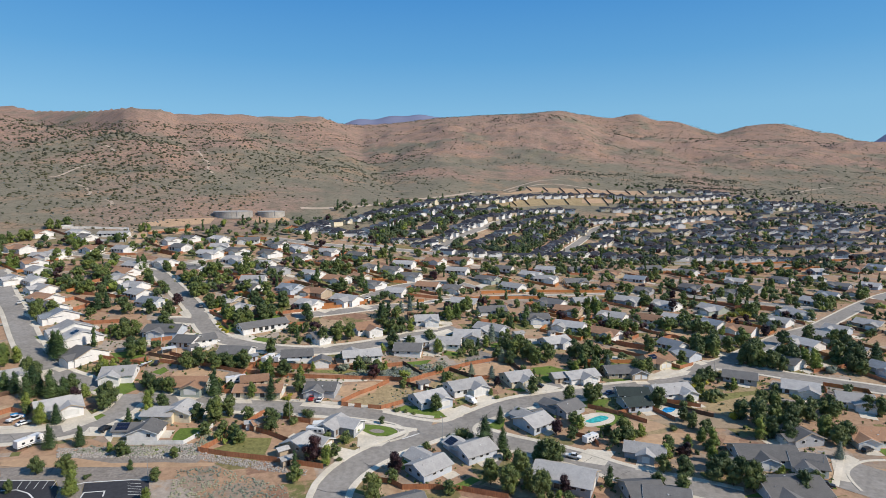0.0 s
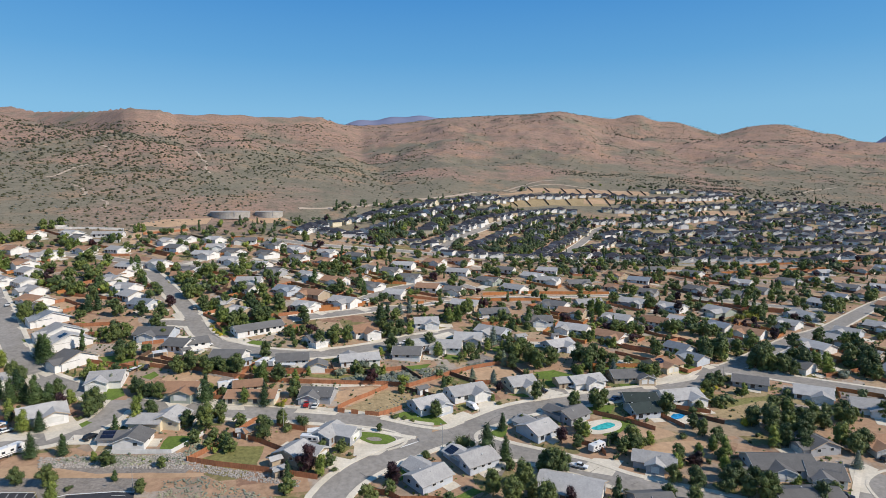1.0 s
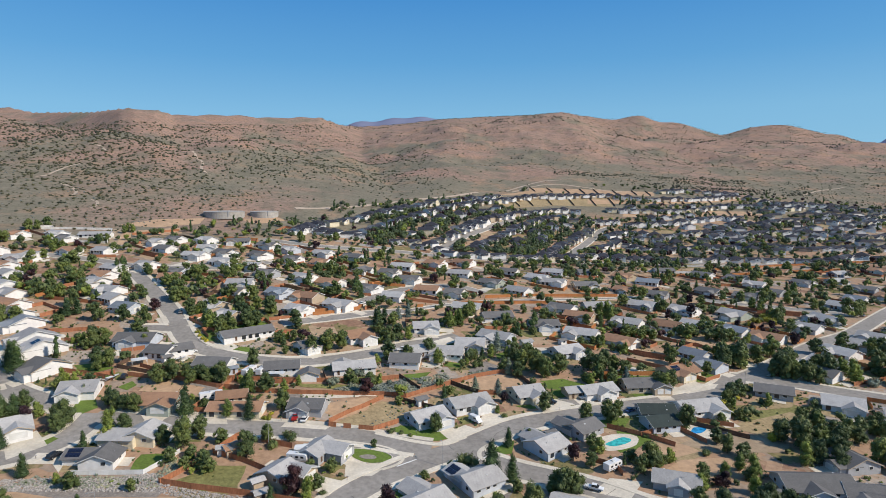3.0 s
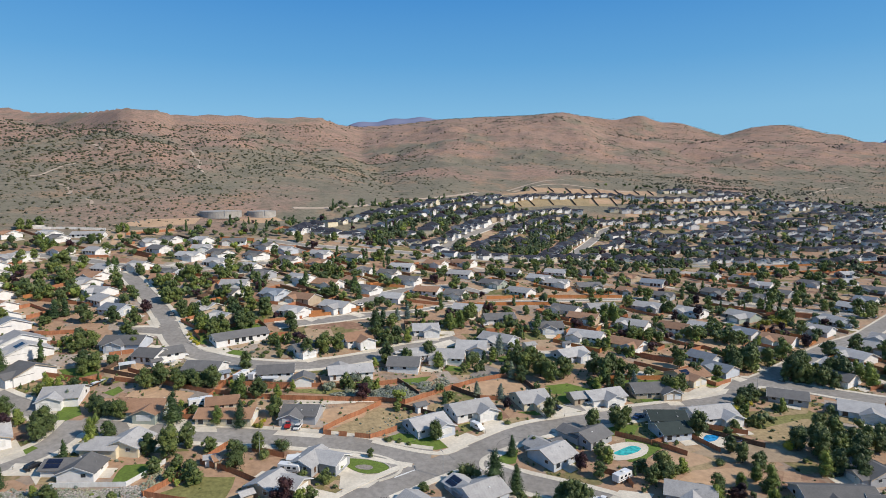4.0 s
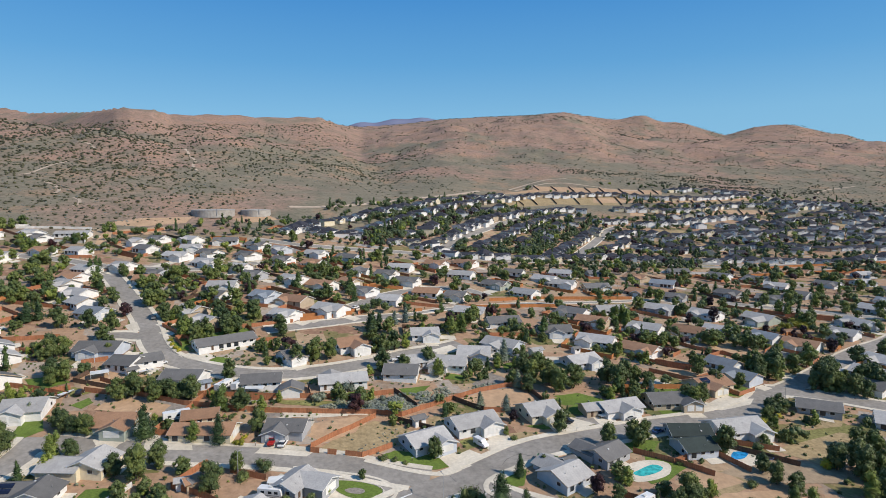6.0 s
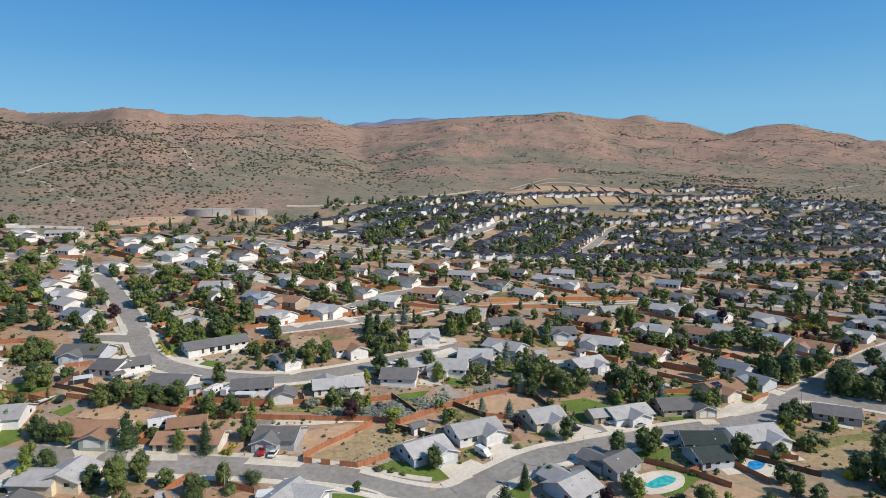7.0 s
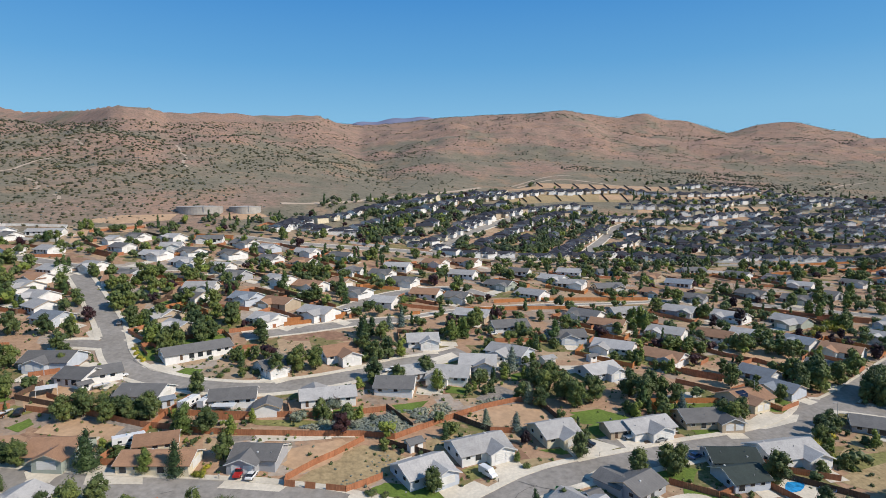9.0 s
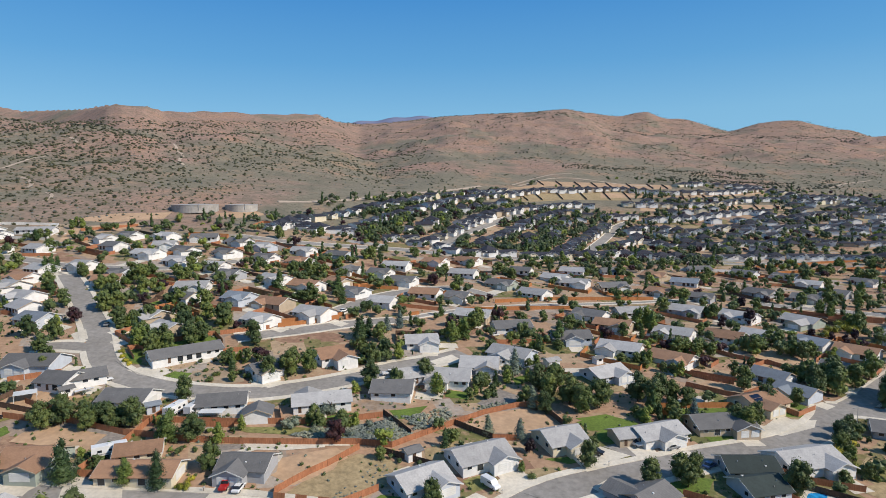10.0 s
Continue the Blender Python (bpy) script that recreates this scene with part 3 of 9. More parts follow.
hill_track(16, (-1092.3, 1512.9), (-1147.1, 1622.9), (-1084.8, 1579.6))
hill_track(3.4, (-415.6, 991.6), (-376.6, 937.3), (-359.1, 903.8), (-337.5, 870.7), (-314.5, 808.2), (-299.9, 784.7))
hill_track(3.4, (-454.6, 696.4), (-449.1, 706.7), (-452.6, 733.6), (-456.7, 768.1), (-454.8, 782.3))
hill_track(3.2, (-408.4, 668.5), (-390.6, 654.3), (-370.4, 631.9), (-363.1, 613.9))
hill_track(2.8, (-338.2, 601.5), (-326.6, 591.6), (-319.5, 577.3), (-319.1, 568.5))
hill_track(3.0, (-512.7, 908.0), (-492.2, 892.9), (-470.7, 869.0))
hill_track(4.0, (95.3, 949.4), (131.9, 1007.4), (170.0, 1051.8), (204.1, 1072.0))
hill_track(4.0, (102.8, 943.7), (148.1, 999.8), (186.7, 1020.8), (229.4, 1015.3), (269.6, 1002.5), (315.3, 1009.8))
hill_track(6.5, (-153.0, 644.0), (-124.6, 660.4), (-86.1, 698.3), (-43.6, 761.4), (8.5, 844.3), (48.4, 913.4))
hill_track(4.0, (643.7, 1103.5), (715.4, 1169.8), (791.2, 1221.0))
road(4.7, (-33.8, 164.7), (-33.6, 174.8), (-30.3, 184.0), (-26.0, 190.8), (-20.5, 197.2), (-14.3, 203.3), (-7.5, 209.6), (1.5, 216.6), (10.9, 223.6), (22.8, 233.2), (30.5, 237.8), (38.6, 241.2), (53.4, 246.5), (74.2, 254.6), (84.5, 258.0), (95.5, 262.0), (105.5, 266.8), (115.5, 273.4), (124.5, 281.8), (130.5, 290.0))
road(4.6, (-4.1, 218.6), (-13.8, 219.8), (-22.5, 221.5), (-31.4, 223.0), (-42.3, 223.4), (-57.6, 223.6), (-72.8, 223.4), (-85.9, 223.5), (-99.2, 224.0), (-110.4, 224.6), (-120.5, 225.3))
road(4.5, (-120.9, 228.2), (-120.1, 220.7), (-120.4, 212.7), (-124.2, 204.9), (-131.5, 199.0), (-140.7, 195.4), (-155.1, 191.7))
road(4.6, (-283.1, 376.2), (-247.0, 332.8), (-223.8, 307.7), (-199.9, 279.6), (-181.4, 259.2), (-164.8, 244.2), (-147.4, 235.6), (-131.6, 231.7))
road(4.3, (-197.0, 401.0), (-188.1, 389.9), (-170.2, 367.6), (-152.8, 345.4), (-139.8, 328.9), (-130.2, 314.6), (-122.6, 302.4), (-115.5, 293.6), (-108.2, 287.6), (-100.9, 284.3), (-93.1, 282.0), (-82.9, 280.2), (-71.6, 280.0), (-62.8, 281.2), (-53.6, 284.4), (-41.6, 290.3), (-29.2, 298.4), (-18.0, 307.8), (-5.8, 315.1), (7.3, 326.1))
road(3.8, (-82.4, 325.2), (-59.8, 338.5), (-41.7, 350.8), (-22.2, 361.3))
road(1.7, (-22.2, 361.3), (1.1, 381.1), (24.9, 395.6), (50.0, 406.3), (76.0, 413.8), (107.1, 423.3), (123.6, 429.6), (144.7, 436.7))
road(4.3, (361.3, 468.7), (334.0, 449.7), (295.7, 417.1), (259.8, 384.3), (240.0, 366.3), (227.5, 355.7), (216.0, 348.2), (203.4, 340.8), (189.9, 331.6), (179.1, 323.2), (166.4, 313.1), (152.5, 302.2), (140.2, 293.1), (129.5, 286.4))
road(3.8, (173.5, 430.6), (207.0, 418.9), (239.7, 406.0), (263.0, 399.7))
road(4.2, (-148.1, 514.3), (-109.0, 513.3), (-61.6, 523.3), (-32.2, 530.8), (8.1, 533.5), (60.1, 544.7), (116.1, 565.2), (187.5, 586.7), (254.5, 586.5), (316.2, 597.8), (366.4, 605.7), (419.7, 616.6), (476.3, 629.7))
road(4.2, (-7.2, 539.5), (-1.1, 566.1), (15.2, 617.0), (42.4, 680.0), (66.5, 733.4), (95.0, 786.4))
road(4.2, (124.0, 610.2), (141.5, 654.4), (165.3, 709.3), (192.4, 764.7), (211.7, 788.6))
road(4.5, (4.5, 219.4), (13.7, 212.1), (23.5, 206.6), (34.9, 201.7), (45.7, 196.7), (57.1, 189.0), (68.4, 183.8), (79.5, 179.9), (93.0, 174.9))
road(4.4, (130.5, 290.0), (137.9, 288.9), (146.8, 286.2), (155.6, 282.5), (163.7, 278.1), (175.0, 273.0), (191.9, 266.0), (209.8, 258.7))
road(13, (137.2, 174.9), (147.5, 188.3), (150.9, 192.6))
road(3.8, (-50.4, 365.4), (-35.6, 396.1), (-17.6, 418.7), (6.6, 433.4), (26.4, 418.7))
road(3.8, (-278.4, 425.6), (-232.1, 418.2), (-200.1, 409.3), (-151.8, 415.5), (-120.7, 447.1))
road(3.4, (-126.6, 308.5), (-130.5, 306.8), (-136.4, 307.0), (-142.0, 306.0), (-148.0, 303.7))
lay_roads()
patch("dirt", (135.6, 986.5), (235.4, 1001.3), (348.5, 1024.6), (336.9, 991.4), (228.1, 971.1), (132.0, 961.3))
patch("straw", (71.2, 862.6), (157.0, 936.3), (261.2, 956.0), (246.7, 904.3), (160.7, 888.8), (75.6, 827.8))
patch("straw", (348.2, 978.8), (429.4, 993.7), (406.2, 941.6), (333.2, 937.5))
patch("dirt", (253.4, 877.7), (298.4, 881.2), (288.2, 851.9), (245.0, 849.4))
patch("dirt", (375.8, 898.4), (451.3, 906.5), (434.0, 873.0), (364.5, 872.4))
patch("drylawn", (257.9, 779.2), (287.2, 774.5), (271.6, 734.0), (245.2, 742.1))
patch("straw", (508.2, 836.5), (543.5, 833.7), (520.9, 800.4), (487.8, 804.2))
patch("dirt", (6.0, 269.4), (14.7, 276.6), (27.2, 281.2), (34.9, 270.4), (21.0, 260.9), (13.3, 261.4))
patch("lawn", (40.8, 275.3), (51.3, 279.0), (60.2, 273.5), (52.4, 266.0))
patch("lawn", (-18.6, 229.6), (-15.3, 232.4), (-8.1, 232.1), (0.7, 232.6), (4.6, 229.8), (2.0, 225.6), (-1.9, 223.6), (-9.6, 224.2), (-14.9, 226.3))
patch("concrete", (2.6, 231.2), (7.8, 235.2), (12.6, 232.0), (6.2, 226.6))
patch("concrete", (15.4, 239.4), (21.5, 243.8), (25.8, 240.4), (19.0, 236.4))
patch("straw", (-38.6, 229.0), (-34.0, 236.8), (-29.0, 243.0), (-24.0, 249.5), (-16.5, 249.1), (-8.0, 243.0), (-16.5, 235.0), (-24.6, 228.2))
patch("dirt", (-43.4, 244.6), (-29.6, 252.1), (-25.4, 247.2), (-37.2, 234.7), (-41.6, 235.9))
patch("concrete", (-54.4, 230.2), (-45.1, 230.7), (-37.9, 230.0), (-40.6, 225.2), (-55.8, 225.1))
patch("lawn", (-46.7, 264.7), (-28.7, 271.8), (-23.8, 269.9), (-42.4, 262.5))
patch("lawn", (-17.2, 274.6), (-5.4, 279.2), (-8.8, 271.8), (-14.5, 269.4))
patch("straw", (-5.7, 253.8), (2.4, 258.9), (11.5, 257.2), (2.3, 248.5), (-4.6, 248.8))
patch("drylawn", (110.0, 250.5), (142.9, 260.0), (130.0, 240.3), (112.5, 243.8))
patch("lawn", (-146.6, 261.8), (-139.3, 266.9), (-133.6, 263.5), (-141.4, 254.7))
patch("lawn", (-124.1, 247.5), (-121.3, 253.6), (-117.9, 250.4), (-119.3, 246.0))
patch("dirt", (-141.9, 279.5), (-127.6, 274.5), (-110.2, 273.1), (-122.1, 259.2), (-126.2, 258.0))
patch("dirt", (-114.0, 249.7), (-107.9, 254.5), (-92.3, 251.9), (-93.3, 243.3))
patch("gravel", (-92.3, 251.9), (-84.9, 252.6), (-89.2, 246.4), (-95.7, 247.2))
patch("drylawn", (-77.7, 191.7), (-69.6, 200.4), (-59.6, 201.0), (-59.1, 191.3), (-67.2, 187.5))
patch("lawn", (-91.9, 195.8), (-91.2, 205.0), (-84.2, 205.6), (-87.1, 196.2))
patch("lawn", (3.2, 178.4), (9.5, 184.0), (12.3, 182.1), (5.6, 176.4))
patch("gravel", (-123.9, 183.9), (-78.1, 187.9), (-79.3, 183.2), (-121.2, 179.6))
patch("gravel", (-136.5, 176.4), (-117.1, 178.8), (-91.4, 180.3), (-89.0, 173.8), (-94.5, 173.7), (-107.4, 171.2), (-103.4, 161.7), (-110.1, 161.2), (-112.5, 167.4), (-116.4, 171.6), (-132.0, 170.3))
patch("lot", (-136.4, 169.3), (-116.4, 171.0), (-112.4, 166.9), (-111.1, 162.7), (-130.6, 159.6))
patch("lot", (-107.1, 170.6), (-94.5, 173.1), (-89.1, 173.2), (-84.5, 163.0), (-103.4, 161.7))
patch("lawn", (-129.7, 209.2), (-125.6, 212.2), (-122.8, 210.8), (-124.5, 206.5))
patch("lawn", (-149.9, 263.3), (-144.1, 266.7), (-137.7, 262.8), (-144.6, 258.1))
patch("lawn", (61.5, 233.2), (73.2, 228.3), (64.3, 219.9), (58.6, 218.0), (57.6, 220.4), (60.0, 226.0))
patch("deck", (54.0, 227.3), (62.0, 231.0), (67.7, 229.3), (65.6, 223.3), (59.0, 219.6), (53.6, 219.6))
patch("deck", (90.3, 240.5), (97.9, 240.1), (99.0, 235.4), (93.4, 229.7), (86.8, 230.0))
patch("lawn", (-137.4, 229.9), (-132.4, 241.8), (-127.1, 240.5), (-133.2, 230.5))
patch("drylawn", (-133.1, 257.5), (-128.3, 263.1), (-121.5, 259.3), (-125.9, 252.8))
patch("concrete", (-135.7, 204.4), (-132.8, 215.2), (-123.9, 206.9), (-130.5, 198.0))
patch("concrete", (-153.4, 199.7), (-143.2, 202.0), (-133.6, 199.2), (-143.2, 196.3), (-149.8, 194.8))
patch("concrete", (-38.6, 193.9), (-37.4, 198.4), (-29.8, 196.4), (-34.7, 191.2))
patch("concrete", (12.6, 194.3), (18.9, 200.2), (22.6, 198.0), (16.3, 191.9))
patch("concrete", (43.5, 195.2), (51.1, 202.8), (60.6, 201.2), (54.2, 192.0))
patch("concrete", (135.9, 201.0), (143.7, 203.8), (145.8, 200.5), (136.3, 193.1), (133.2, 185.9), (128.9, 187.3))
kerb_run(1.0, (155.3, 201.0), (145.8, 199.4), (136.5, 192.8), (133.6, 185.9), (133.2, 181.2))
patch("concrete", (-117.6, 198.6), (-114.3, 205.1), (-112.6, 196.5), (-111.6, 192.9))
patch("drylawn", (-61.3, 259.1), (-46.6, 261.3), (-21.3, 261.2), (-23.5, 257.3), (-55.8, 256.8))
patch("straw", (104.5, 240.0), (135.0, 253.9), (152.9, 246.4), (116.4, 230.7))
patch("lawn", (91.8, 176.0), (104.7, 180.2), (111.3, 176.4))
patch("straw", (68.8, 222.3), (85.8, 227.2), (95.3, 223.2), (76.1, 211.8))
patch("lawn", (-193.3, 277.1), (-180.8, 274.1), (-181.7, 267.3))
patch("dirt", (81.9, 332.2), (90.0, 338.5), (97.7, 320.5), (86.0, 323.3))
patch("pathdirt", (-139.2, 180.2), (-124.3, 184.5), (-104.6, 181.7), (-89.3, 183.3), (-73.4, 184.3), (-72.7, 182.4), (-88.2, 180.8), (-120.1, 177.9), (-136.9, 177.0))
patch("pool", (57.3, 225.2), (62.4, 228.4), (65.0, 226.9), (62.8, 224.3), (57.8, 222.0), (55.0, 223.1))
patch("pool2", (91.1, 237.7), (95.4, 237.4), (92.5, 233.8), (88.4, 233.0))
patch("pool2", (-155.6, 207.8), (-153.8, 209.3), (-150.5, 208.4), (-149.8, 206.4), (-152.9, 205.7))
patch("dirt", (66.1, 901.0), (153.8, 986.6), (261.3, 1007.9), (348.4, 1013.0), (256.0, 987.2), (150.0, 961.6))
patch("straw", (78.5, 868.5), (152.7, 922.0), (218.2, 942.8), (211.2, 912.0), (146.9, 886.1))
patch("dirt", (217.4, 939.3), (340.2, 961.7), (492.2, 1014.0), (478.8, 986.0), (331.8, 937.2), (211.2, 912.0))
patch("dirt", (255.2, 870.3), (347.6, 886.3), (458.7, 890.8), (445.8, 865.2), (338.0, 861.1), (248.8, 847.7))
patch("straw", (251.8, 773.9), (272.4, 787.0), (290.5, 775.6), (266.3, 748.0), (245.7, 750.2))
patch("dirt", (63.3, 629.6), (84.8, 658.1), (100.3, 645.3), (81.2, 607.2))
patch("dirt", (-9.7, 733.1), (34.6, 799.4), (34.2, 754.8), (-2.6, 700.0))
patch("straw", (562.2, 937.9), (610.9, 930.8), (590.2, 898.7), (543.9, 906.7))
patch("straw", (509.9, 842.2), (543.9, 839.4), (522.0, 804.8), (494.0, 809.1))
patch("dirt", (-250.3, 481.5), (-256.7, 508.3), (-251.8, 510.1), (-231.3, 463.9), (-236.6, 458.6))
patch("dirt", (-249.0, 502.4), (-220.9, 526.3), (-211.0, 507.9), (-234.8, 482.4))
patch("dirt", (-268.4, 517.3), (-250.0, 547.2), (-216.0, 566.6), (-211.8, 544.1), (-237.8, 519.6))
patch("dirt", (-186.8, 575.3), (-160.5, 599.0), (-147.3, 590.8), (-167.7, 565.1))
patch("concrete", (-105.2, 228.1), (-101.8, 230.7), (-94.3, 230.2), (-99.0, 221.1))
patch("concrete", (-91.8, 234.0), (-84.7, 231.0), (-75.6, 228.3), (-74.1, 225.2), (-88.0, 224.0))
patch("gravel", (-108.8, 257.4), (-88.2, 252.3), (-90.3, 246.4), (-103.0, 248.5))
patch("dirt", (-114.4, 251.5), (-101.6, 247.6), (-105.2, 244.8), (-114.9, 246.2))
patch("lawn", (54.0, 242.0), (65.0, 245.9), (65.5, 239.3), (54.5, 237.0))
patch("gravel", (-67.4, 248.7), (-55.8, 250.8), (-47.0, 250.8), (-59.8, 246.8))
patch("gravel", (-31.7, 235.0), (-27.3, 242.2), (-20.5, 248.9), (-16.5, 247.2), (-12.5, 244.0), (-17.8, 240.7), (-26.3, 234.8))
patch("concrete", (-5.8, 315.1), (2.8, 323.5), (7.1, 317.2), (-1.5, 310.4))
patch("lawn", (24.0, 304.0), (31.8, 309.2), (33.1, 304.3), (25.3, 298.4))
patch("gravel", (15.2, 203.9), (22.9, 200.3), (17.9, 189.1), (10.6, 192.3))
patch("sand", (-266.4, 503.7), (-257.0, 507.0), (-239.0, 462.3), (-245.4, 463.9))
patch("lawn", (56.0, 239.2), (61.9, 244.3), (69.9, 243.1), (65.8, 236.6), (57.0, 234.7))
patch("sand", (-133.4, 264.4), (-137.0, 279.1), (-116.8, 270.1), (-119.8, 257.5), (-129.7, 260.1))
patch("dirt", (118.7, 337.1), (134.6, 327.9), (152.5, 328.8), (154.8, 337.3), (137.0, 348.5))
patch("dirt", (89.3, 305.5), (108.6, 318.9), (118.1, 313.7), (111.3, 304.1), (95.9, 299.5))
patch("sand", (81.3, 225.1), (97.7, 235.5), (121.1, 229.7), (116.3, 221.5), (90.5, 220.0))
patch("straw", (109.7, 247.6), (119.1, 257.4), (134.1, 252.8), (127.8, 243.8), (111.9, 242.7))
patch("concrete", (-45.4, 251.4), (-37.9, 253.9), (-26.4, 254.7), (-26.2, 253.3), (-37.5, 251.7))
patch("concrete", (38.5, 315.3), (53.2, 317.7), (56.6, 311.9), (41.8, 306.6))
patch("concrete", (77.9, 291.9), (87.4, 297.3), (92.5, 293.6), (83.0, 288.3))
patch("concrete", (-142.4, 317.1), (-139.9, 322.7), (-133.9, 314.1), (-136.3, 310.5))
patch("street", (-37.3, 219.2), (-27.3, 218.4), (-21.5, 217.8), (-16.4, 215.9), (-13.2, 212.7), (-13.3, 209.4), (-15.5, 206.5), (-19.0, 204.0), (-24.0, 204.5), (-30.0, 206.5), (-33.0, 213.0))
patch("concrete", (-30.6, 207.6), (-22.6, 205.6), (-18.8, 204.3), (-21.5, 200.2), (-29.7, 198.7))
patch("island", (-30.0, 214.4), (-24.4, 214.8), (-19.4, 213.8), (-16.8, 211.7), (-17.4, 209.4), (-20.2, 207.7), (-24.0, 207.2), (-27.6, 208.8), (-29.8, 211.0))
patch("bed", (-26.9, 210.6), (-24.7, 211.8), (-22.3, 211.6), (-21.4, 210.3), (-22.8, 209.2), (-25.7, 209.4))
kerb_run(0.9, (-43.0, 219.3), (-34.0, 218.9), (-27.3, 218.4), (-21.5, 217.8), (-16.4, 215.9), (-13.2, 212.7), (-13.3, 209.4), (-15.5, 206.5), (-19.0, 204.0))
kerb_run(0.3, (-30.0, 214.8), (-24.4, 215.2), (-19.2, 214.2), (-16.4, 211.8), (-17.0, 209.2), (-20.1, 207.3), (-24.0, 206.7))
kerb_run(1.9, (-23.5, 225.8), (-16.3, 223.9), (-9.4, 222.2), (-2.7, 221.4), (1.2, 222.2), (4.6, 224.8))
kerb_run(1.5, (18.2, 212.6), (13.4, 212.2), (11.7, 214.9), (12.4, 218.6), (15.9, 222.3), (20.4, 225.5), (25.1, 228.9))
patch("lawn", (15.6, 219.5), (20.6, 223.6), (24.2, 224.9), (22.7, 216.7), (16.8, 215.1))
patch("lawn", (-92.5, 195.4), (-93.4, 200.1), (-93.3, 204.4), (-84.4, 206.0), (-85.3, 201.2), (-88.3, 195.4))
patch("lawn", (-137.9, 228.9), (-136.8, 237.0), (-126.9, 238.4), (-122.3, 231.9), (-125.4, 226.6), (-132.5, 225.2))
patch("lawn", (40.8, 272.6), (49.0, 277.8), (58.9, 275.0), (52.0, 268.5), (43.7, 267.7))
patch("lawn", (64.3, 230.5), (68.6, 233.8), (73.8, 229.6), (67.6, 225.7))
patch("dirt", (65.3, 218.9), (73.6, 227.1), (83.4, 224.6), (85.9, 220.1), (70.1, 213.2))
patch("dirt", (68.3, 206.4), (77.4, 214.5), (93.8, 216.7), (101.1, 212.9), (98.3, 205.7), (80.3, 202.6))
patch("straw", (123.9, 262.5), (133.2, 270.4), (145.6, 267.0), (138.8, 258.7), (125.1, 255.9))
patch("straw", (19.1, 240.1), (21.2, 245.7), (29.0, 247.4), (31.7, 245.5), (25.3, 242.4))
patch("concrete", (11.4, 238.6), (18.3, 245.2), (20.7, 244.9), (22.3, 241.0), (14.4, 234.7))
patch("lawn", (27.0, 251.1), (35.9, 252.9), (40.7, 251.0), (33.2, 248.9))
patch("concrete", (36.9, 253.0), (44.2, 258.5), (51.6, 254.0), (43.4, 249.5), (37.3, 247.0))
patch("street", (45.2, 258.6), (51.1, 261.4), (57.0, 256.7), (52.4, 253.1))
patch("concrete", (51.7, 259.1), (58.7, 261.6), (60.0, 254.6), (53.7, 251.9))
patch("lawn", (77.4, 266.3), (81.7, 272.5), (90.2, 271.3), (94.7, 268.0), (85.5, 264.5), (78.2, 262.3))
patch("concrete", (90.6, 272.4), (97.8, 276.5), (102.5, 273.1), (95.6, 267.1))
patch("lawn", (78.1, 264.1), (80.6, 269.0), (84.1, 268.5), (84.3, 263.4), (80.3, 261.6))
patch("concrete", (95.4, 271.1), (105.8, 280.6), (119.6, 280.9), (115.4, 275.3), (101.7, 268.8))
patch("lawn", (112.1, 287.2), (116.1, 289.0), (119.2, 285.4), (115.5, 282.3), (110.9, 282.9))
patch("lawn", (-116.2, 304.6), (-112.3, 303.8), (-106.9, 299.8), (-105.1, 296.3), (-108.9, 297.1), (-113.1, 300.2))
patch("concrete", (-107.5, 291.4), (-104.1, 294.6), (-96.7, 295.5), (-92.5, 293.0), (-95.5, 287.2), (-102.5, 289.1))
patch("lawn", (-95.6, 287.3), (-92.1, 293.0), (-86.1, 292.7), (-86.1, 288.1), (-92.6, 286.6))
patch("concrete", (-126.1, 287.4), (-121.6, 291.2), (-112.9, 286.2), (-110.0, 283.0), (-113.5, 282.0))
patch("sand", (-84.9, 286.3), (-86.6, 294.0), (-78.1, 297.9), (-69.7, 296.9), (-67.3, 289.3), (-73.1, 285.2))
patch("concrete", (-65.0, 291.5), (-60.6, 293.0), (-57.0, 288.1), (-59.9, 285.4), (-64.1, 286.0))
patch("concrete", (-54.5, 250.8), (-46.4, 252.6), (-36.2, 254.0), (-36.5, 252.1), (-44.3, 250.1), (-53.0, 248.6))
patch("concrete", (142.5, 302.8), (146.4, 309.5), (151.0, 308.2), (146.9, 302.0))
patch("gravel", (10.7, 282.6), (18.5, 294.3), (27.2, 288.3), (29.7, 285.1), (16.7, 274.8))
patch("lawn", (41.7, 263.2), (47.3, 268.2), (59.6, 269.6), (55.0, 263.0), (48.1, 260.4))
patch("concrete", (-55.9, 245.7), (-52.2, 251.0), (-43.1, 251.4), (-33.2, 253.4), (-32.6, 251.7), (-43.2, 248.7), (-50.3, 248.2), (-54.3, 244.6))
patch("dirt", (-43.2, 237.1), (-37.3, 247.1), (-26.8, 251.3), (-28.5, 241.5), (-36.8, 233.5))
patch("street", (-260.9, 500.9), (-252.4, 503.8), (-240.1, 480.2), (-224.4, 449.6), (-235.9, 446.6), (-251.3, 476.8))

# ---- houses ----
PITCH, EAVE, OVER = 0.4, 2.25, 0.6
HOUSES = []
YARDS = []
ROOF_WORD = {"grey": "light grey", "slate": "slate grey", "brown": "tan-brown", "blue": "blue-grey", "dgreen": "dark green", "char": "charcoal"}
WALL_WORD = {"white": "white", "cream": "cream", "tan": "tan", "grey": "grey", "blue": "blue-grey", "green": "sage green", "orange": "orange-stained"}


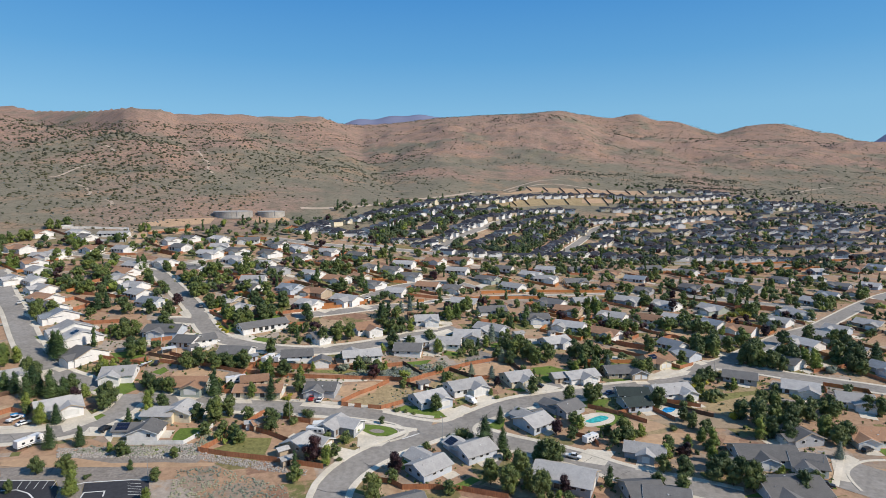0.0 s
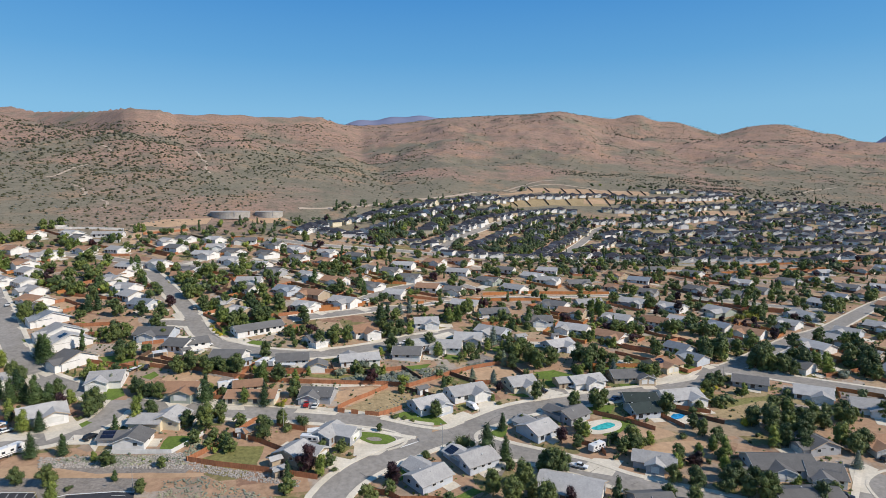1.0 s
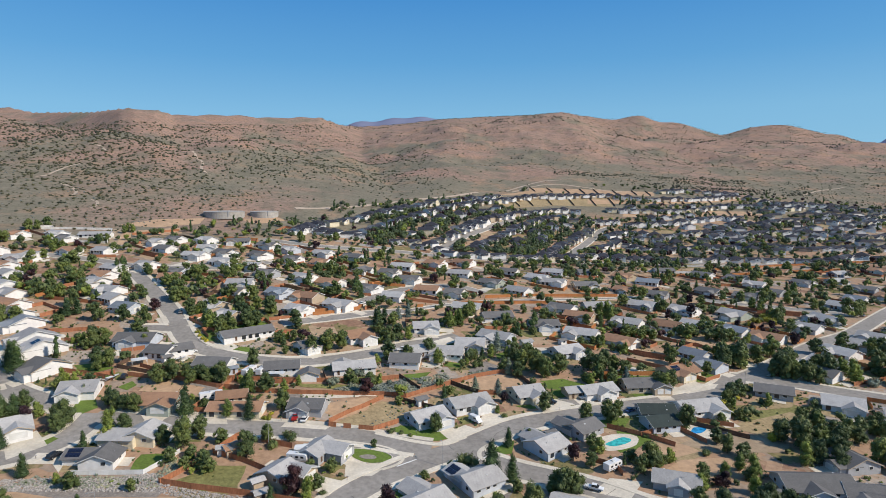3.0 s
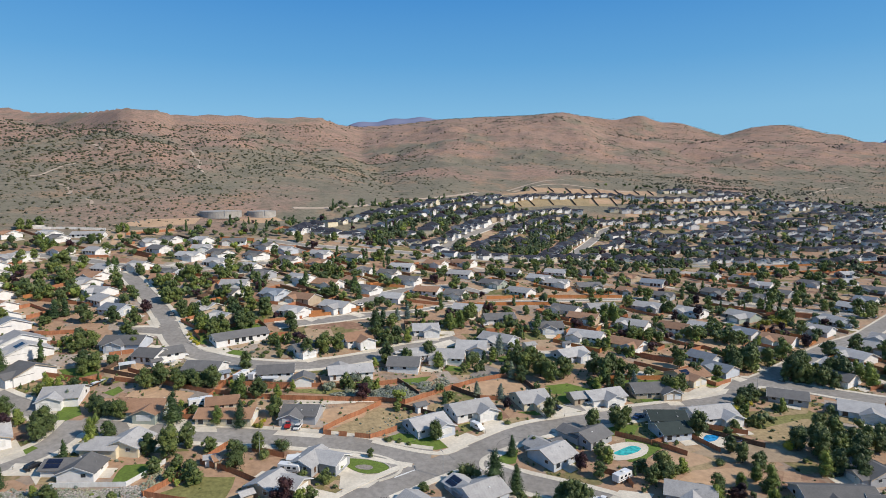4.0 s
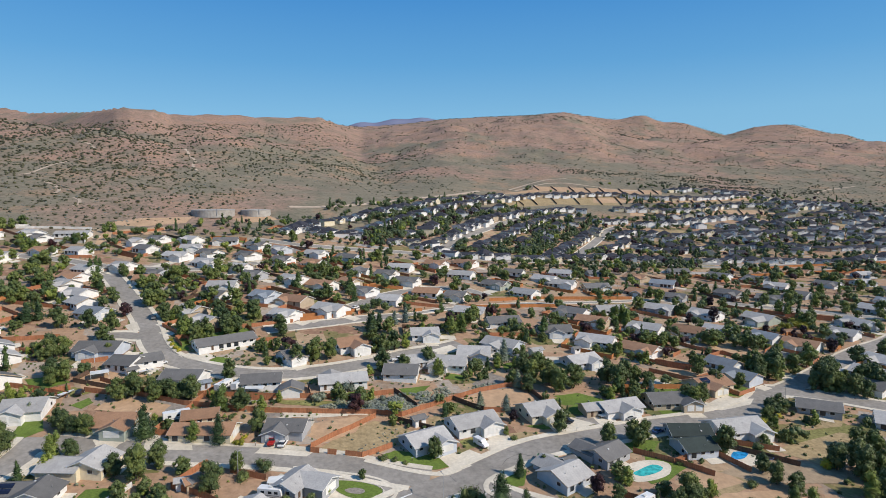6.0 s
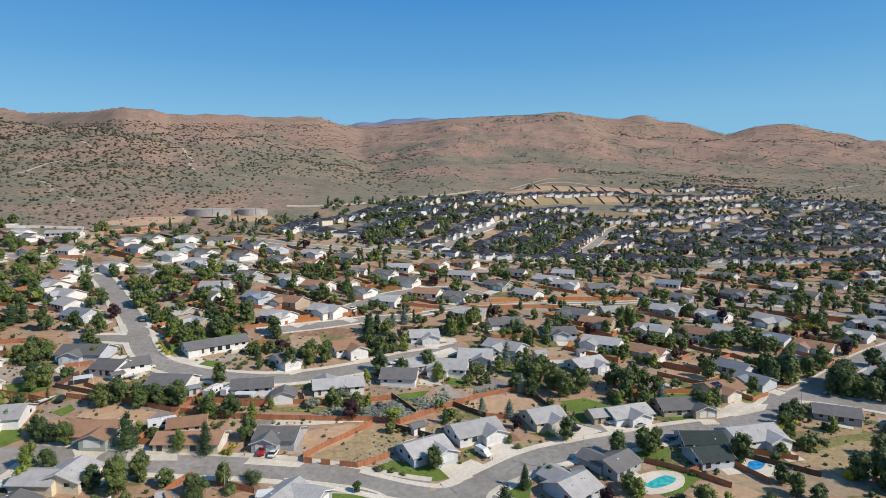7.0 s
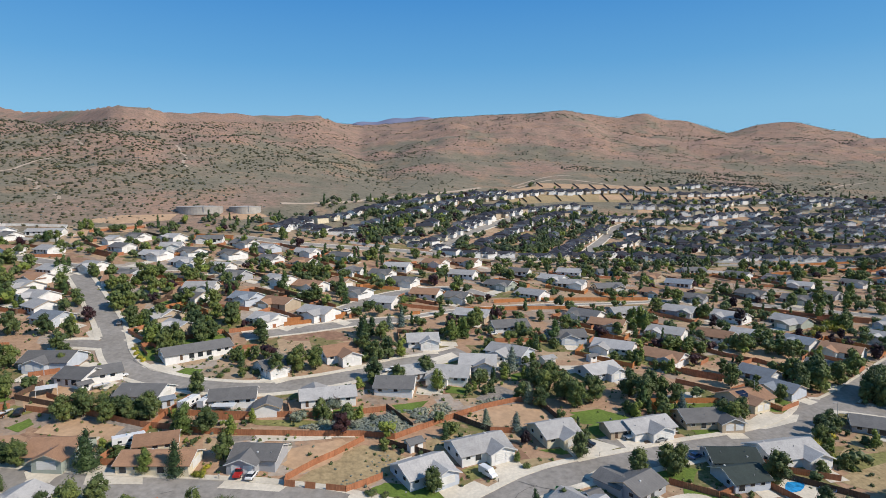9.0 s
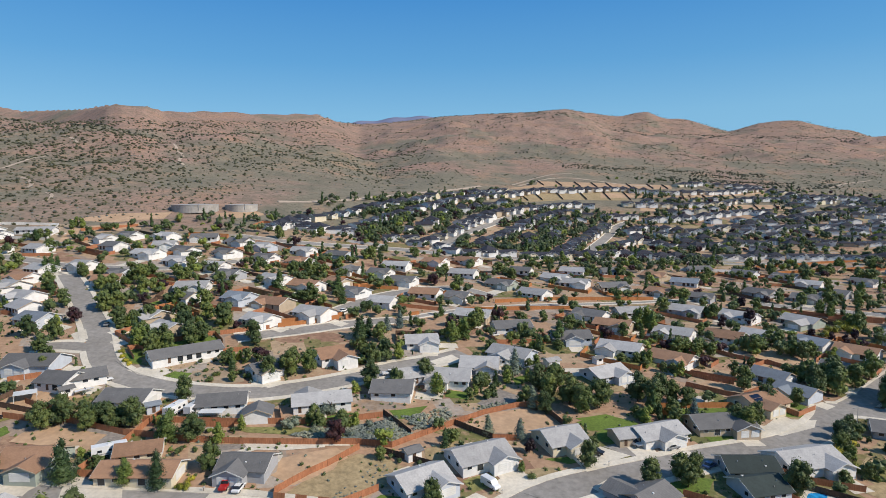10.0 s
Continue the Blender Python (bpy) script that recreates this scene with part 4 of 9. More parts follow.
def window_mesh(w, h):
    bm = bmesh.new()
    ring = []
    for y in (-0.07, 0.02):
        for k in (0, 0.09):
            ring.append([bm.verts.new(v) for v in ((-w / 2 + k, y, k), (w / 2 - k, y, k), (w / 2 - k, y, h - k), (-w / 2 + k, y, h - k))])
    for i in range(4):
        j = (i + 1) % 4
        for a, b in ((0, 1), (1, 3), (3, 2), (2, 0)):
            bm.faces.new((ring[a][i], ring[a][j], ring[b][j], ring[b][i]))
    bmesh.ops.recalc_face_normals(bm, faces=bm.faces)
    me = bpy.data.meshes.new("window")
    bm.to_mesh(me)
    bm.free()
    me.materials.append(TRIM)
    bm = bmesh.new()
    box(bm, -w / 2 + 0.09, w / 2 - 0.09, -0.03, 0.02, 0.09, h - 0.09)
    pm = bpy.data.meshes.new("pane")
    bm.to_mesh(pm)
    bm.free()
    pm.materials.append(PANE)
    return me, pm


WINDOWS = {k: window_mesh(*k) for k in ((1.5, 1.2), (1.9, 2.05), (0.9, 1.1))}


def glazed(w, h):
    """Frame and pane in one piece, for windows that are seen from far off."""
    bm = bmesh.new()
    box(bm, -w / 2, w / 2, -0.07, 0.02, 0, h)
    bmesh.ops.recalc_face_normals(bm, faces=bm.faces)
    front = [f for f in bm.faces if f.normal.y < -0.9]
    bmesh.ops.inset_region(bm, faces=front, thickness=0.09, depth=-0.03)
    for f in front:
        f.material_index = 1
    out = bpy.data.meshes.new("window")
    bm.to_mesh(out)
    bm.free()
    out.materials.append(TRIM)
    out.materials.append(PANE)
    return out


FAR_WINDOWS = {k: glazed(*k) for k in WINDOWS}


def window(parent, x, y, z, rot, size=(1.5, 1.2), far=False):
    me, pm = WINDOWS[size]
    ob = part_of("window", FAR_WINDOWS[size] if far else me, None, parent)
    ob.matrix_basis = pose(x, y, z, 0, 0, rot)
    if not far:
        part_of("pane", pm, None, ob)


def garage_mesh(w):
    bm = bmesh.new()
    section = [(0.02, 0.0), (0.02, 2.15)]
    for k in (3, 2, 1, 0):
        z = 0.02 + k * 0.53
        section += [(-0.02, z + 0.51), (-0.06, z + 0.48), (-0.06, z + 0.03), (-0.02, z)]
    prism(bm, section, -w / 2, w / 2, "x")
    bmesh.ops.recalc_face_normals(bm, faces=bm.faces)
    me = bpy.data.meshes.new("garage_door")
    bm.to_mesh(me)
    bm.free()
    me.materials.append(DOOR_WHITE)
    return me


GARAGE = {w: garage_mesh(w) for w in (4.8, 2.5)}


def entry_mesh():
    bm = bmesh.new()
    box(bm, -0.46, 0.46, -0.05, 0.02, 0, 2.03)
    me = bpy.data.meshes.new("front_door")
    bm.to_mesh(me)
    bm.free()
    me.materials.append(WOODF["dark"])
    return me


ENTRY = entry_mesh()


def gable(h, names, wall, roof, trim, hw, a, b, along, shift, he=EAVE, over=OVER, open_a=True, open_b=True):
    """One gabled block: half width hw, from a to b along x or y, its ridge shift off the middle line."""
    bm_wall, bm_roof = bmesh.new(), bmesh.new()
    top = he + hw * PITCH
    prism(bm_wall, [(shift - hw, -1.6), (shift + hw, -1.6), (shift + hw, he), (shift, top), (shift - hw, he)], a, b, along)
    e = he - over * PITCH
    ra, rb = a - (over if open_a else 0), b + (over if open_b else 0)
    th = 0.17
    prism(bm_roof, [(shift - hw - over, e + 0.05), (shift - hw - over, e + 0.05 + th), (shift, top + 0.05 + th), (shift + hw + over, e + 0.05 + th), (shift + hw + over, e + 0.05), (shift, top + 0.05)], ra, rb, along)
    for t, ok, s in ((ra, open_a, -1), (rb, open_b, 1)):
        if ok:
            lo, hi = (t - 0.05, t - 0.003) if s < 0 else (t + 0.003, t + 0.05)
            bm_trim = bmesh.new()
            prism(bm_trim, [(shift - hw - over, e - 0.06), (shift - hw - over, e + 0.21), (shift, top + 0.21), (shift + hw + over, e + 0.21), (shift + hw + over, e - 0.06), (shift, top - 0.06)], lo, hi, along)
            part("fascia", tidy(bm_trim), trim, h)
    part(names[0], tidy(bm_wall), wall, h)
    part(names[1], tidy(bm_roof), roof, h)


def house(x, y, rot, length, width, roof, wall, wing=None, solar=False, shed=False, detail=2):
    """A single-storey gabled house. wing: place along the ridge, side, and reach from the middle of its garage wing."""
    rng = random.Random(int(x * 13 + y * 7))
    hw, hl = width / 2, length / 2
    c, s = math.cos(radians(rot)), math.sin(radians(rot))
    HOUSES.append((x, y, math.hypot(hl, hw) + 0.5, hl + 1.0, hw + 1.0, c, s))
    if not shed:
        YARDS.append((x, y, rot, hl, hw, wing))
    zs = [ground_z(x + a * c - b * s, y + a * s + b * c) for a in (-hl, hl) for b in (-hw, hw)]
    z = sum(zs) / 4 + 0.12
    what = ("small " + WALL_WORD[wall] + " outbuilding with a " + ROOF_WORD[roof] + " gable roof") if shed else (
        WALL_WORD[wall] + " single-storey house with " + ROOF_WORD[roof] + " roof" + (" and solar panels" if solar else " and garage wing" if wing else ""))
    h = thing("outbuilding" if shed else "house", x, y, z, rot, what, "shed" if shed else "house", "houses of the suburb")
    he = 2.3 if shed else EAVE
    trim = TRIM if rng.random() < 0.8 else WALL["tan"]
    gable(h, ("wall", "roof"), WALL[wall], ROOF[roof], trim, hw, -hl, hl, "x", 0.0, he)
    ww = 0
    if wing:
        wx, ws, reach = wing[:3]
        ww = wing[3] if len(wing) > 3 else min(7.6, length * 0.62)
        a, b = (0.3, reach) if ws > 0 else (-reach, -0.3)
        gable(h, ("garage_wall", "garage_roof"), WALL[wall], ROOF[roof], trim, ww / 2, a, b, "y", wx, EAVE - 0.004, OVER, ws < 0, ws > 0)
    if detail == 0:
        return h
    # garage door and openings
    if wing:
        gx = wx
        gy, grot = (reach + 0.0, 180) if ws > 0 else (-reach - 0.0, 0)
        if ww > 7.2 and rng.random() < 0.5:
            g = part_of("garage_door", GARAGE[2.5], None, h)
            g.matrix_basis = pose(gx + 1.9, gy, -0.1, 0, 0, grot)
            g = part_of("garage_door", GARAGE[2.5], None, h)
            g.matrix_basis = pose(gx - 1.3, gy, -0.1, 0, 0, grot)
        else:
            g = part_of("garage_door", GARAGE[4.8] if ww > 5.6 else GARAGE[2.5], None, h)
            g.matrix_basis = pose(gx, gy, -0.1, 0, 0, grot)
    elif not shed:
        g = part_of("garage_door", GARAGE[4.8], None, h)
        side = 1 if math.cos(radians(rot)) > 0 else -1
        g.matrix_basis = pose(side * hl, 0.4, -0.1, 0, 0, 90 * side)
    for sy in (-1, 1) if detail > 1 else ((-1,) if math.cos(radians(rot)) > 0 else (1,)):
        k = -hl + 1.9
        while k < hl - 1.4:
            if not (wing and ws == sy and abs(k - wx) < ww / 2 + 1.0):
                r = rng.random()
                if r < (0.62 if detail > 1 else 0.4) and not (shed and r > 0.25):
                    window(h, k, sy * hw, 0.95, 0 if sy < 0 else 180, (1.5, 1.2), detail < 2)
                elif r < 0.76 and not shed:
                    window(h, k, sy * hw, 0.05, 0 if sy < 0 else 180, (1.9, 2.05), detail < 2)
                elif r < 0.84:
                    d = part_of("front_door", ENTRY, None, h)
                    d.matrix_basis = pose(k, sy * hw, 0.0, 0, 0, 0 if sy < 0 else 180)
            k += rng.uniform(2.5, 3.6)
    far_end = -1 if math.cos(radians(rot)) > 0 else 1
    for end in (far_end, -far_end) if detail > 1 and wing else (far_end,):
        for k in (-hw * 0.45, hw * 0.4):
            if rng.random() < 0.75 and not shed:
                window(h, end * hl, k, 0.95, 90 * end, (1.5, 1.2), detail < 2)
        if detail > 1 and not shed:
            bm = bmesh.new()
            box(bm, end * hl - 0.04, end * hl + 0.04, -0.3, 0.3, he + hw * PITCH * 0.45, he + hw * PITCH * 0.45 + 0.5)
            part("gable_vent", bm, TRIM, h)
    if shed:
        d = part_of("front_door", ENTRY, None, h)
        d.matrix_basis = pose(hl, 0, 0, 0, 0, 90)
        return h
    if detail > 1:
        for k in range(3):
            bm = bmesh.new()
            vx, vy = rng.uniform(-hl * 0.8, hl * 0.8), rng.choice((-1, 1)) * rng.uniform(0.25, 0.7) * hw
            vz = EAVE + (hw - abs(vy)) * PITCH
            if k == 0:
                box(bm, vx - 0.22, vx + 0.22, vy - 0.22, vy + 0.22, vz - 0.1, vz + 0.42)
            else:
                cyl(bm, vx, vy, vz - 0.1, vz + 0.62, 0.08, 8)
            part("roof_vent", bm, STEEL if k else TRIM, h)
    for i in range(4 if solar else 0):
        for j in range(2):
            bm = bmesh.new()
            box(bm, -0.5, 0.5, -0.8, 0.8, 0, 0.04)
            p = part("solar_panel", bm, SOLAR, h, "blue-black solar panel")
            if solar == "wing":   # on the slope of the garage wing that faces the sun
                sx = -1 if s > 0 else 1
                xx = 1.1 + j * 1.65
                tilt = math.degrees(math.atan(PITCH))
                p.matrix_basis = pose(wx + sx * xx, ws * (reach - 1.2 - i * 1.04), EAVE + 0.33 + (ww / 2 - xx) * PITCH, 0, 0, 90) @ pose(0, 0, 0, tilt * sx, 0, 0)
            else:
                sy = -1 if c > 0 else 1
                yy = sy * (1.5 + j * 1.65)
                p.matrix_basis = pose(-hl + 2.2 + i * 1.04, yy, EAVE + 0.33 + (hw - abs(yy)) * PITCH, math.degrees(math.atan(PITCH)) * (1 if sy < 0 else -1), 0, 0)
    return h


def two_storey_gabled(label, w, d, wall):
    """A newer two-storey house with dark gable roofs, one of them over the garage towards the street."""
    h = thing("house", 0, 0, 0, 0, label, "house", "dark-roofed houses of the new estate")
    hw, hd = w / 2, d / 2
    gable(h, ("wall", "roof"), WALL[wall], ROOF["char"], TRIM, hd, -hw, hw, "x", 0.0, 4.3, 0.5)
    gable(h, ("front_wall", "front_roof"), WALL[wall], ROOF["char"], TRIM, 3.3, -hd - 2.2, -0.3, "y", hw * 0.42, 4.2, 0.5, True, False)
    gable(h, ("garage_wall", "garage_roof"), WALL[wall], ROOF["char"], TRIM, 3.4, -hd - 4.2, -hd + 1.0, "y", -hw * 0.42, 2.6, 0.5, True, False)
    g = part_of("garage_door", GARAGE[4.8], None, h)
    g.matrix_basis = pose(-hw * 0.42, -hd - 4.2, 0, 0, 0, 0)
    window(h, hw * 0.42, -hd - 2.2, 2.9, 0, (1.5, 1.2), True)
    window(h, -hw * 0.4, -hd, 3.2, 0, (1.5, 1.2), True)
    return h


def two_storey(label, w, d, wall):
    """A newer two-storey house with a dark hipped roof, a lower garage block and side wing."""
    h = thing("house", 0, 0, 0, 0, label, "house", "dark-roofed houses of the new estate")
    hw, hd, he, o = w / 2, d / 2, 4.5, 0.6

    def block(names, x0, x1, y0, y1, z, xr0, xr1, yr0, yr1, k=0.56):
        bm = bmesh.new()
        box(bm, x0, x1, y0, y1, -2.5, z)
        part(names[0], tidy(bm), WALL[wall], h)
        bm = bmesh.new()
        dx, dy, zz = xr1 - xr0, yr1 - yr0, z + 0.15
        half = min(dx, dy) / 2
        zt, mx, my = zz + half * k, (xr0 + xr1) / 2, (yr0 + yr1) / 2
        a, b = ((xr0 + half, my, zt), (xr1 - half + 0.01, my, zt)) if dx >= dy else ((mx, yr0 + half, zt), (mx, yr1 - half + 0.01, zt))
        corner = ((xr0, yr0), (xr1, yr0), (xr1, yr1), (xr0, yr1))
        lo = [bm.verts.new((px, py, zz - 0.18)) for px, py in corner]
        up = [bm.verts.new((px, py, zz)) for px, py in corner]
        ra, rb = bm.verts.new(a), bm.verts.new(b)
        bm.faces.new(lo[::-1])
        for i in range(4):
            bm.faces.new((lo[i], lo[(i + 1) % 4], up[(i + 1) % 4], up[i]))
        ends = ((0, 1, rb, ra), (1, 2, rb), (2, 3, ra, rb), (3, 0, ra)) if dx >= dy else ((0, 1, ra), (1, 2, rb, ra), (2, 3, rb), (3, 0, ra, rb))
        for f in ends:
            bm.faces.new([up[i] if isinstance(i, int) else i for i in f])
        part(names[1], tidy(bm), ROOF["char"], h)
    block(("wall", "roof"), -hw, hw, -hd, hd, he, -hw - o, hw + o, -hd - o, hd + o)
    block(("garage_wall", "garage_roof"), -hw + 0.4, hw * 0.25, -hd - 3.4, -hd + 0.01, 2.75, -hw + 0.4 - o, hw * 0.25 + o, -hd - 3.4 - o, -hd + 1.5)
    block(("wing_wall", "wing_roof"), -hw - 2.6, -hw + 0.01, -hd + 1.5, hd, 2.75, -hw - 2.6 - o, -hw + 1.2, -hd + 1.5 - o, hd + o)
    g = part_of("garage_door", GARAGE[4.8], None, h)
    g.matrix_basis = pose(-hw * 0.37, -hd - 3.4, 0, 0, 0, 0)
    for k in (-0.4, 0.5):
        window(h, k * hw, -hd, 2.95, 0, (1.5, 1.2), True)
    return h
house(-65.9, 208.4, 60, 5.0, 3.4, "slate", "orange", shed=True)
house(-69.1, 207.0, 20, 3.2, 2.6, "grey", "white", shed=True)
house(23.0, 316.6, 5, 5.5, 3.0, "grey", "white", shed=True)
house(10.8, 310.8, 10, 3.4, 2.8, "brown", "tan", shed=True)
house(-53.4, 190.8, 40, 3.0, 2.6, "grey", "tan", shed=True)
house(59.9, 323.9, 30, 3.4, 2.6, "slate", "white", shed=True)
house(-262.6, 477.3, 8, 22.0, 9.0, "grey", "white", detail=1)
house(-141.5, 212.6, 40, 14.1, 12.3, "grey", "white", wing=(3.1, -1, 8.7))
house(-102.3, 199.1, 95, 8.8, 9.8, "slate", "white", wing=(2.2, 1, 10.8, 7.4), solar="wing")
house(-96.7, 213.7, 88, 10.2, 10.8, "grey", "cream", wing=(-2.2, 1, 11.5, 9.2))
house(-40.2, 209.7, 68, 11.0, 8.2, "grey", "grey", wing=(2.3, -1, 9.9, 8.0))
house(-48.5, 196.2, 65, 8.8, 9.4, "grey", "tan", wing=(3.0, -1, 9.0, 7.0))
house(-4.7, 186.3, 42, 12.0, 9.6, "grey", "blue", wing=(2.0, 1, 10.5, 8.0))
house(10.4, 198.4, 35, 12.0, 11.0, "grey", "blue", wing=(-2.5, 1, 9.5, 7.0), solar="wing")
house(34.4, 219.5, 38, 10.8, 11.2, "grey", "blue", wing=(1.5, 1, 10.0, 8.0))
house(49.4, 231.8, 38, 11.0, 9.4, "slate", "grey", wing=(-2.8, 1, 9.0, 6.8))
house(39.1, 182.9, -25, 18.7, 13.3, "grey", "grey")
house(70.2, 199.6, -21, 13.0, 9.2, "grey", "grey", wing=(0.5, -1, 6.6, 5.6))
house(61.2, 175.1, 6, 10.5, 12.3, "slate", "grey")
house(67.3, 171.7, -14, 12.9, 13.3, "slate", "white")
house(-10.8, 164.0, 25, 10.5, 12.3, "slate", "grey")
house(111.5, 199.7, -3, 20.1, 12.3, "slate", "blue", wing=(-2.2, -1, 8.7))
house(123.3, 195.0, -16, 10.5, 12.3, "slate", "white", wing=(-1.4, -1, 8.6))
house(108.3, 178.9, 5, 19.3, 14.3, "slate", "blue", wing=(-4.3, -1, 9.7))
house(158.2, 216.1, -3, 14.9, 12.3, "brown", "white", wing=(-3.6, -1, 8.7))
house(132.2, 214.0, -78, 10.5, 12.3, "slate", "grey", wing=(1.4, -1, 8.6))
house(175.6, 247.7, -23, 13.3, 12.3, "grey", "white", wing=(2.7, -1, 8.6), detail=1)
house(-217.7, 323.2, -28, 16.5, 11.3, "brown", "white", wing=(4.3, -1, 8.1), detail=1)
house(-195.1, 299.7, 141, 11.3, 14.3, "blue", "white", wing=(-1.7, 1, 9.6), detail=1)
house(-178.9, 283.0, 139, 10.5, 17.3, "grey", "white", wing=(-1.4, 1, 11.1), detail=1)
house(-169.9, 273.9, 138, 10.5, 17.3, "grey", "white", wing=(-1.4, 1, 11.1), solar=True, detail=1)
house(-157.2, 256.7, 152, 10.5, 15.3, "slate", "white", wing=(-1.4, 1, 10.1), detail=1)
house(-134.0, 241.7, 14, 12.1, 12.3, "grey", "white", wing=(-2.2, -1, 8.7))
house(-136.8, 289.1, 0, 16.6, 12.3, "slate", "blue", wing=(-1.6, -1, 8.7), detail=1)
house(-121.1, 278.6, -12, 10.5, 11, "slate", "white", detail=1)
house(-115.5, 281.8, 37, 10.5, 9, "slate", "white", detail=1)
house(-95.4, 270.0, -5, 14.0, 11, "slate", "white")
house(-93.6, 304.8, 39, 24.0, 10, "slate", "white", detail=1)
house(-101.5, 236.3, -0, 12.7, 12, "brown", "green", wing=(2.1, -1, 8.5))
house(-73.6, 233.5, 0, 18.5, 9, "brown", "cream")
house(-78.5, 242.5, 18, 10.5, 8, "brown", "cream")
house(-49.4, 238.6, -4, 12.0, 10, "slate", "grey", wing=(-1.9, -1, 8.0))
house(-67.6, 271.1, 12, 13.8, 10, "slate", "white")
house(-55.1, 265.2, 101, 6.9, 8, "slate", "white", shed=True)
house(-38.4, 275.6, 15, 17.3, 10, "grey", "white", wing=(-3.9, 1, 7.5))
house(-16.9, 286.5, -4, 12.8, 12, "slate", "white")
house(-62.2, 296.4, 42, 10.5, 10.3, "slate", "white", wing=(-1.4, -1, 7.6), detail=1)
house(-41.2, 312.4, 32, 14.1, 12.3, "brown", "white", wing=(1, -1, 11), detail=1)
house(-9.5, 331.5, 8, 12.5, 11.3, "grey", "white", wing=(2.4, -1, 8.1), detail=1)
house(1.7, 298.3, -9, 14.5, 12.3, "grey", "white", wing=(-3.4, -1, 8.6))
house(-11.2, 298.3, 25, 10.5, 10.3, "grey", "grey")
house(13.0, 311.0, -7, 13.5, 12.3, "grey", "blue", wing=(2.9, -1, 8.6), detail=1)
house(26.6, 324.3, -36, 16.5, 11.3, "grey", "blue", wing=(-0.8, -1, 9.8), detail=1)
house(29.7, 359.3, 12, 16.4, 11.3, "slate", "white", detail=1)
house(13.9, 373.7, -21, 16.5, 11.3, "grey", "tan", wing=(4.3, -1, 8.1), detail=1)
house(-77.5, 342.5, -28, 12.8, 10.3, "grey", "white", wing=(2.5, -1, 7.6), detail=1)
house(-58.0, 357.1, -30, 16.5, 11.3, "grey", "white", wing=(2, -1, 10), detail=1)
house(-78.1, 364.9, -27, 15.6, 11.3, "brown", "tan", wing=(-3.9, -1, 8.1), detail=1)
house(-94.7, 367.2, -24, 12.5, 11.3, "blue", "blue", wing=(2.4, -1, 8.1), detail=1)
house(-89.1, 406.0, -33, 16.4, 11.3, "grey", "white", wing=(4.3, -1, 8.1), detail=1)
house(-71.5, 400.3, -28, 16.5, 11.3, "brown", "white", wing=(4.3, -1, 8.1), detail=1)
house(-38.4, 448.7, -25, 13.5, 11.3, "slate", "white", wing=(2.9, -1, 8.1), detail=1)
house(-23.9, 433.3, -21, 14.8, 11.3, "slate", "white", wing=(3.5, -1, 8.1), detail=1)
house(-30.4, 384.1, -21, 12.5, 11.3, "grey", "white", detail=1)
house(-10.2, 408.5, -20, 15.4, 11.3, "brown", "white", detail=1)
house(7.2, 406.5, -28, 12.5, 11.3, "slate", "white", wing=(2.4, -1, 8.1), detail=1)
house(33.3, 444.3, -35, 16.5, 11.3, "slate", "green", wing=(4.3, -1, 8.1), detail=1)
house(50.1, 425.1, -42, 16.4, 11.3, "grey", "white", detail=1)
house(70.1, 471.4, -40, 16.3, 11.3, "grey", "white", wing=(4.3, -1, 8.1), detail=1)
house(80.0, 459.5, -27, 16.5, 11.3, "grey", "white", wing=(4.3, -1, 8.1), detail=1)
house(87.2, 498.9, -30, 16.5, 11.3, "grey", "white", detail=1)
house(113.9, 506.8, 7, 12.5, 11.3, "slate", "white", detail=1)
house(54.1, 349.6, 4, 16.4, 11.3, "slate", "blue", wing=(0.1, -1, 8.2), detail=1)
house(73.2, 338.5, -31, 16.5, 11.3, "grey", "white", wing=(-4.3, -1, 9.5), detail=1)
house(91.3, 328.9, -45, 16.2, 11.3, "brown", "white", wing=(4.2, -1, 8.2), detail=1)
house(104.8, 363.0, -37, 16.0, 11.3, "grey", "white", wing=(-4.1, -1, 8.1), detail=1)
house(126.5, 360.0, -42, 15.6, 11.3, "brown", "white", detail=1)
house(143.2, 363.1, -45, 13.6, 10.3, "grey", "tan", detail=1)
house(162.4, 353.3, -59, 12.5, 10.3, "blue", "white", wing=(-2.4, -1, 7.6), detail=1)
house(173.8, 342.0, -49, 15.5, 11.3, "brown", "white", wing=(-3.9, -1, 8.1), detail=1)
house(149.3, 393.7, -50, 16.5, 11.3, "grey", "white", wing=(-4.3, -1, 8.1), detail=1)
house(177.4, 387.7, -60, 16.5, 11.3, "grey", "green", wing=(3, -1, 13.2), detail=1)
house(126.3, 403.5, -40, 16.5, 11.3, "grey", "grey", wing=(4.3, -1, 8.1), detail=1)
house(72.1, 386.2, -42, 15.9, 11.3, "slate", "white", wing=(-4.1, -1, 8.1), detail=1)
house(95.0, 395.5, 8, 16.5, 11.3, "grey", "white", detail=1)
house(79.3, 371.6, -33, 16.5, 10.3, "brown", "tan", wing=(4.3, -1, 7.6), detail=1)
house(127.8, 446.1, -52, 14.0, 10.3, "brown", "tan", wing=(3.1, -1, 7.6), detail=1)
house(143.6, 500.5, -52, 16.5, 11.3, "brown", "tan", wing=(4.3, -1, 8.1), detail=1)
house(101.3, 454.5, 9, 16.5, 11.3, "slate", "tan", wing=(4.3, -1, 8.1), detail=1)
house(156.4, 481.0, -34, 16.3, 11.3, "blue", "white", detail=1)
house(217.2, 526.0, -54, 16.5, 11.3, "slate", "white", detail=1)
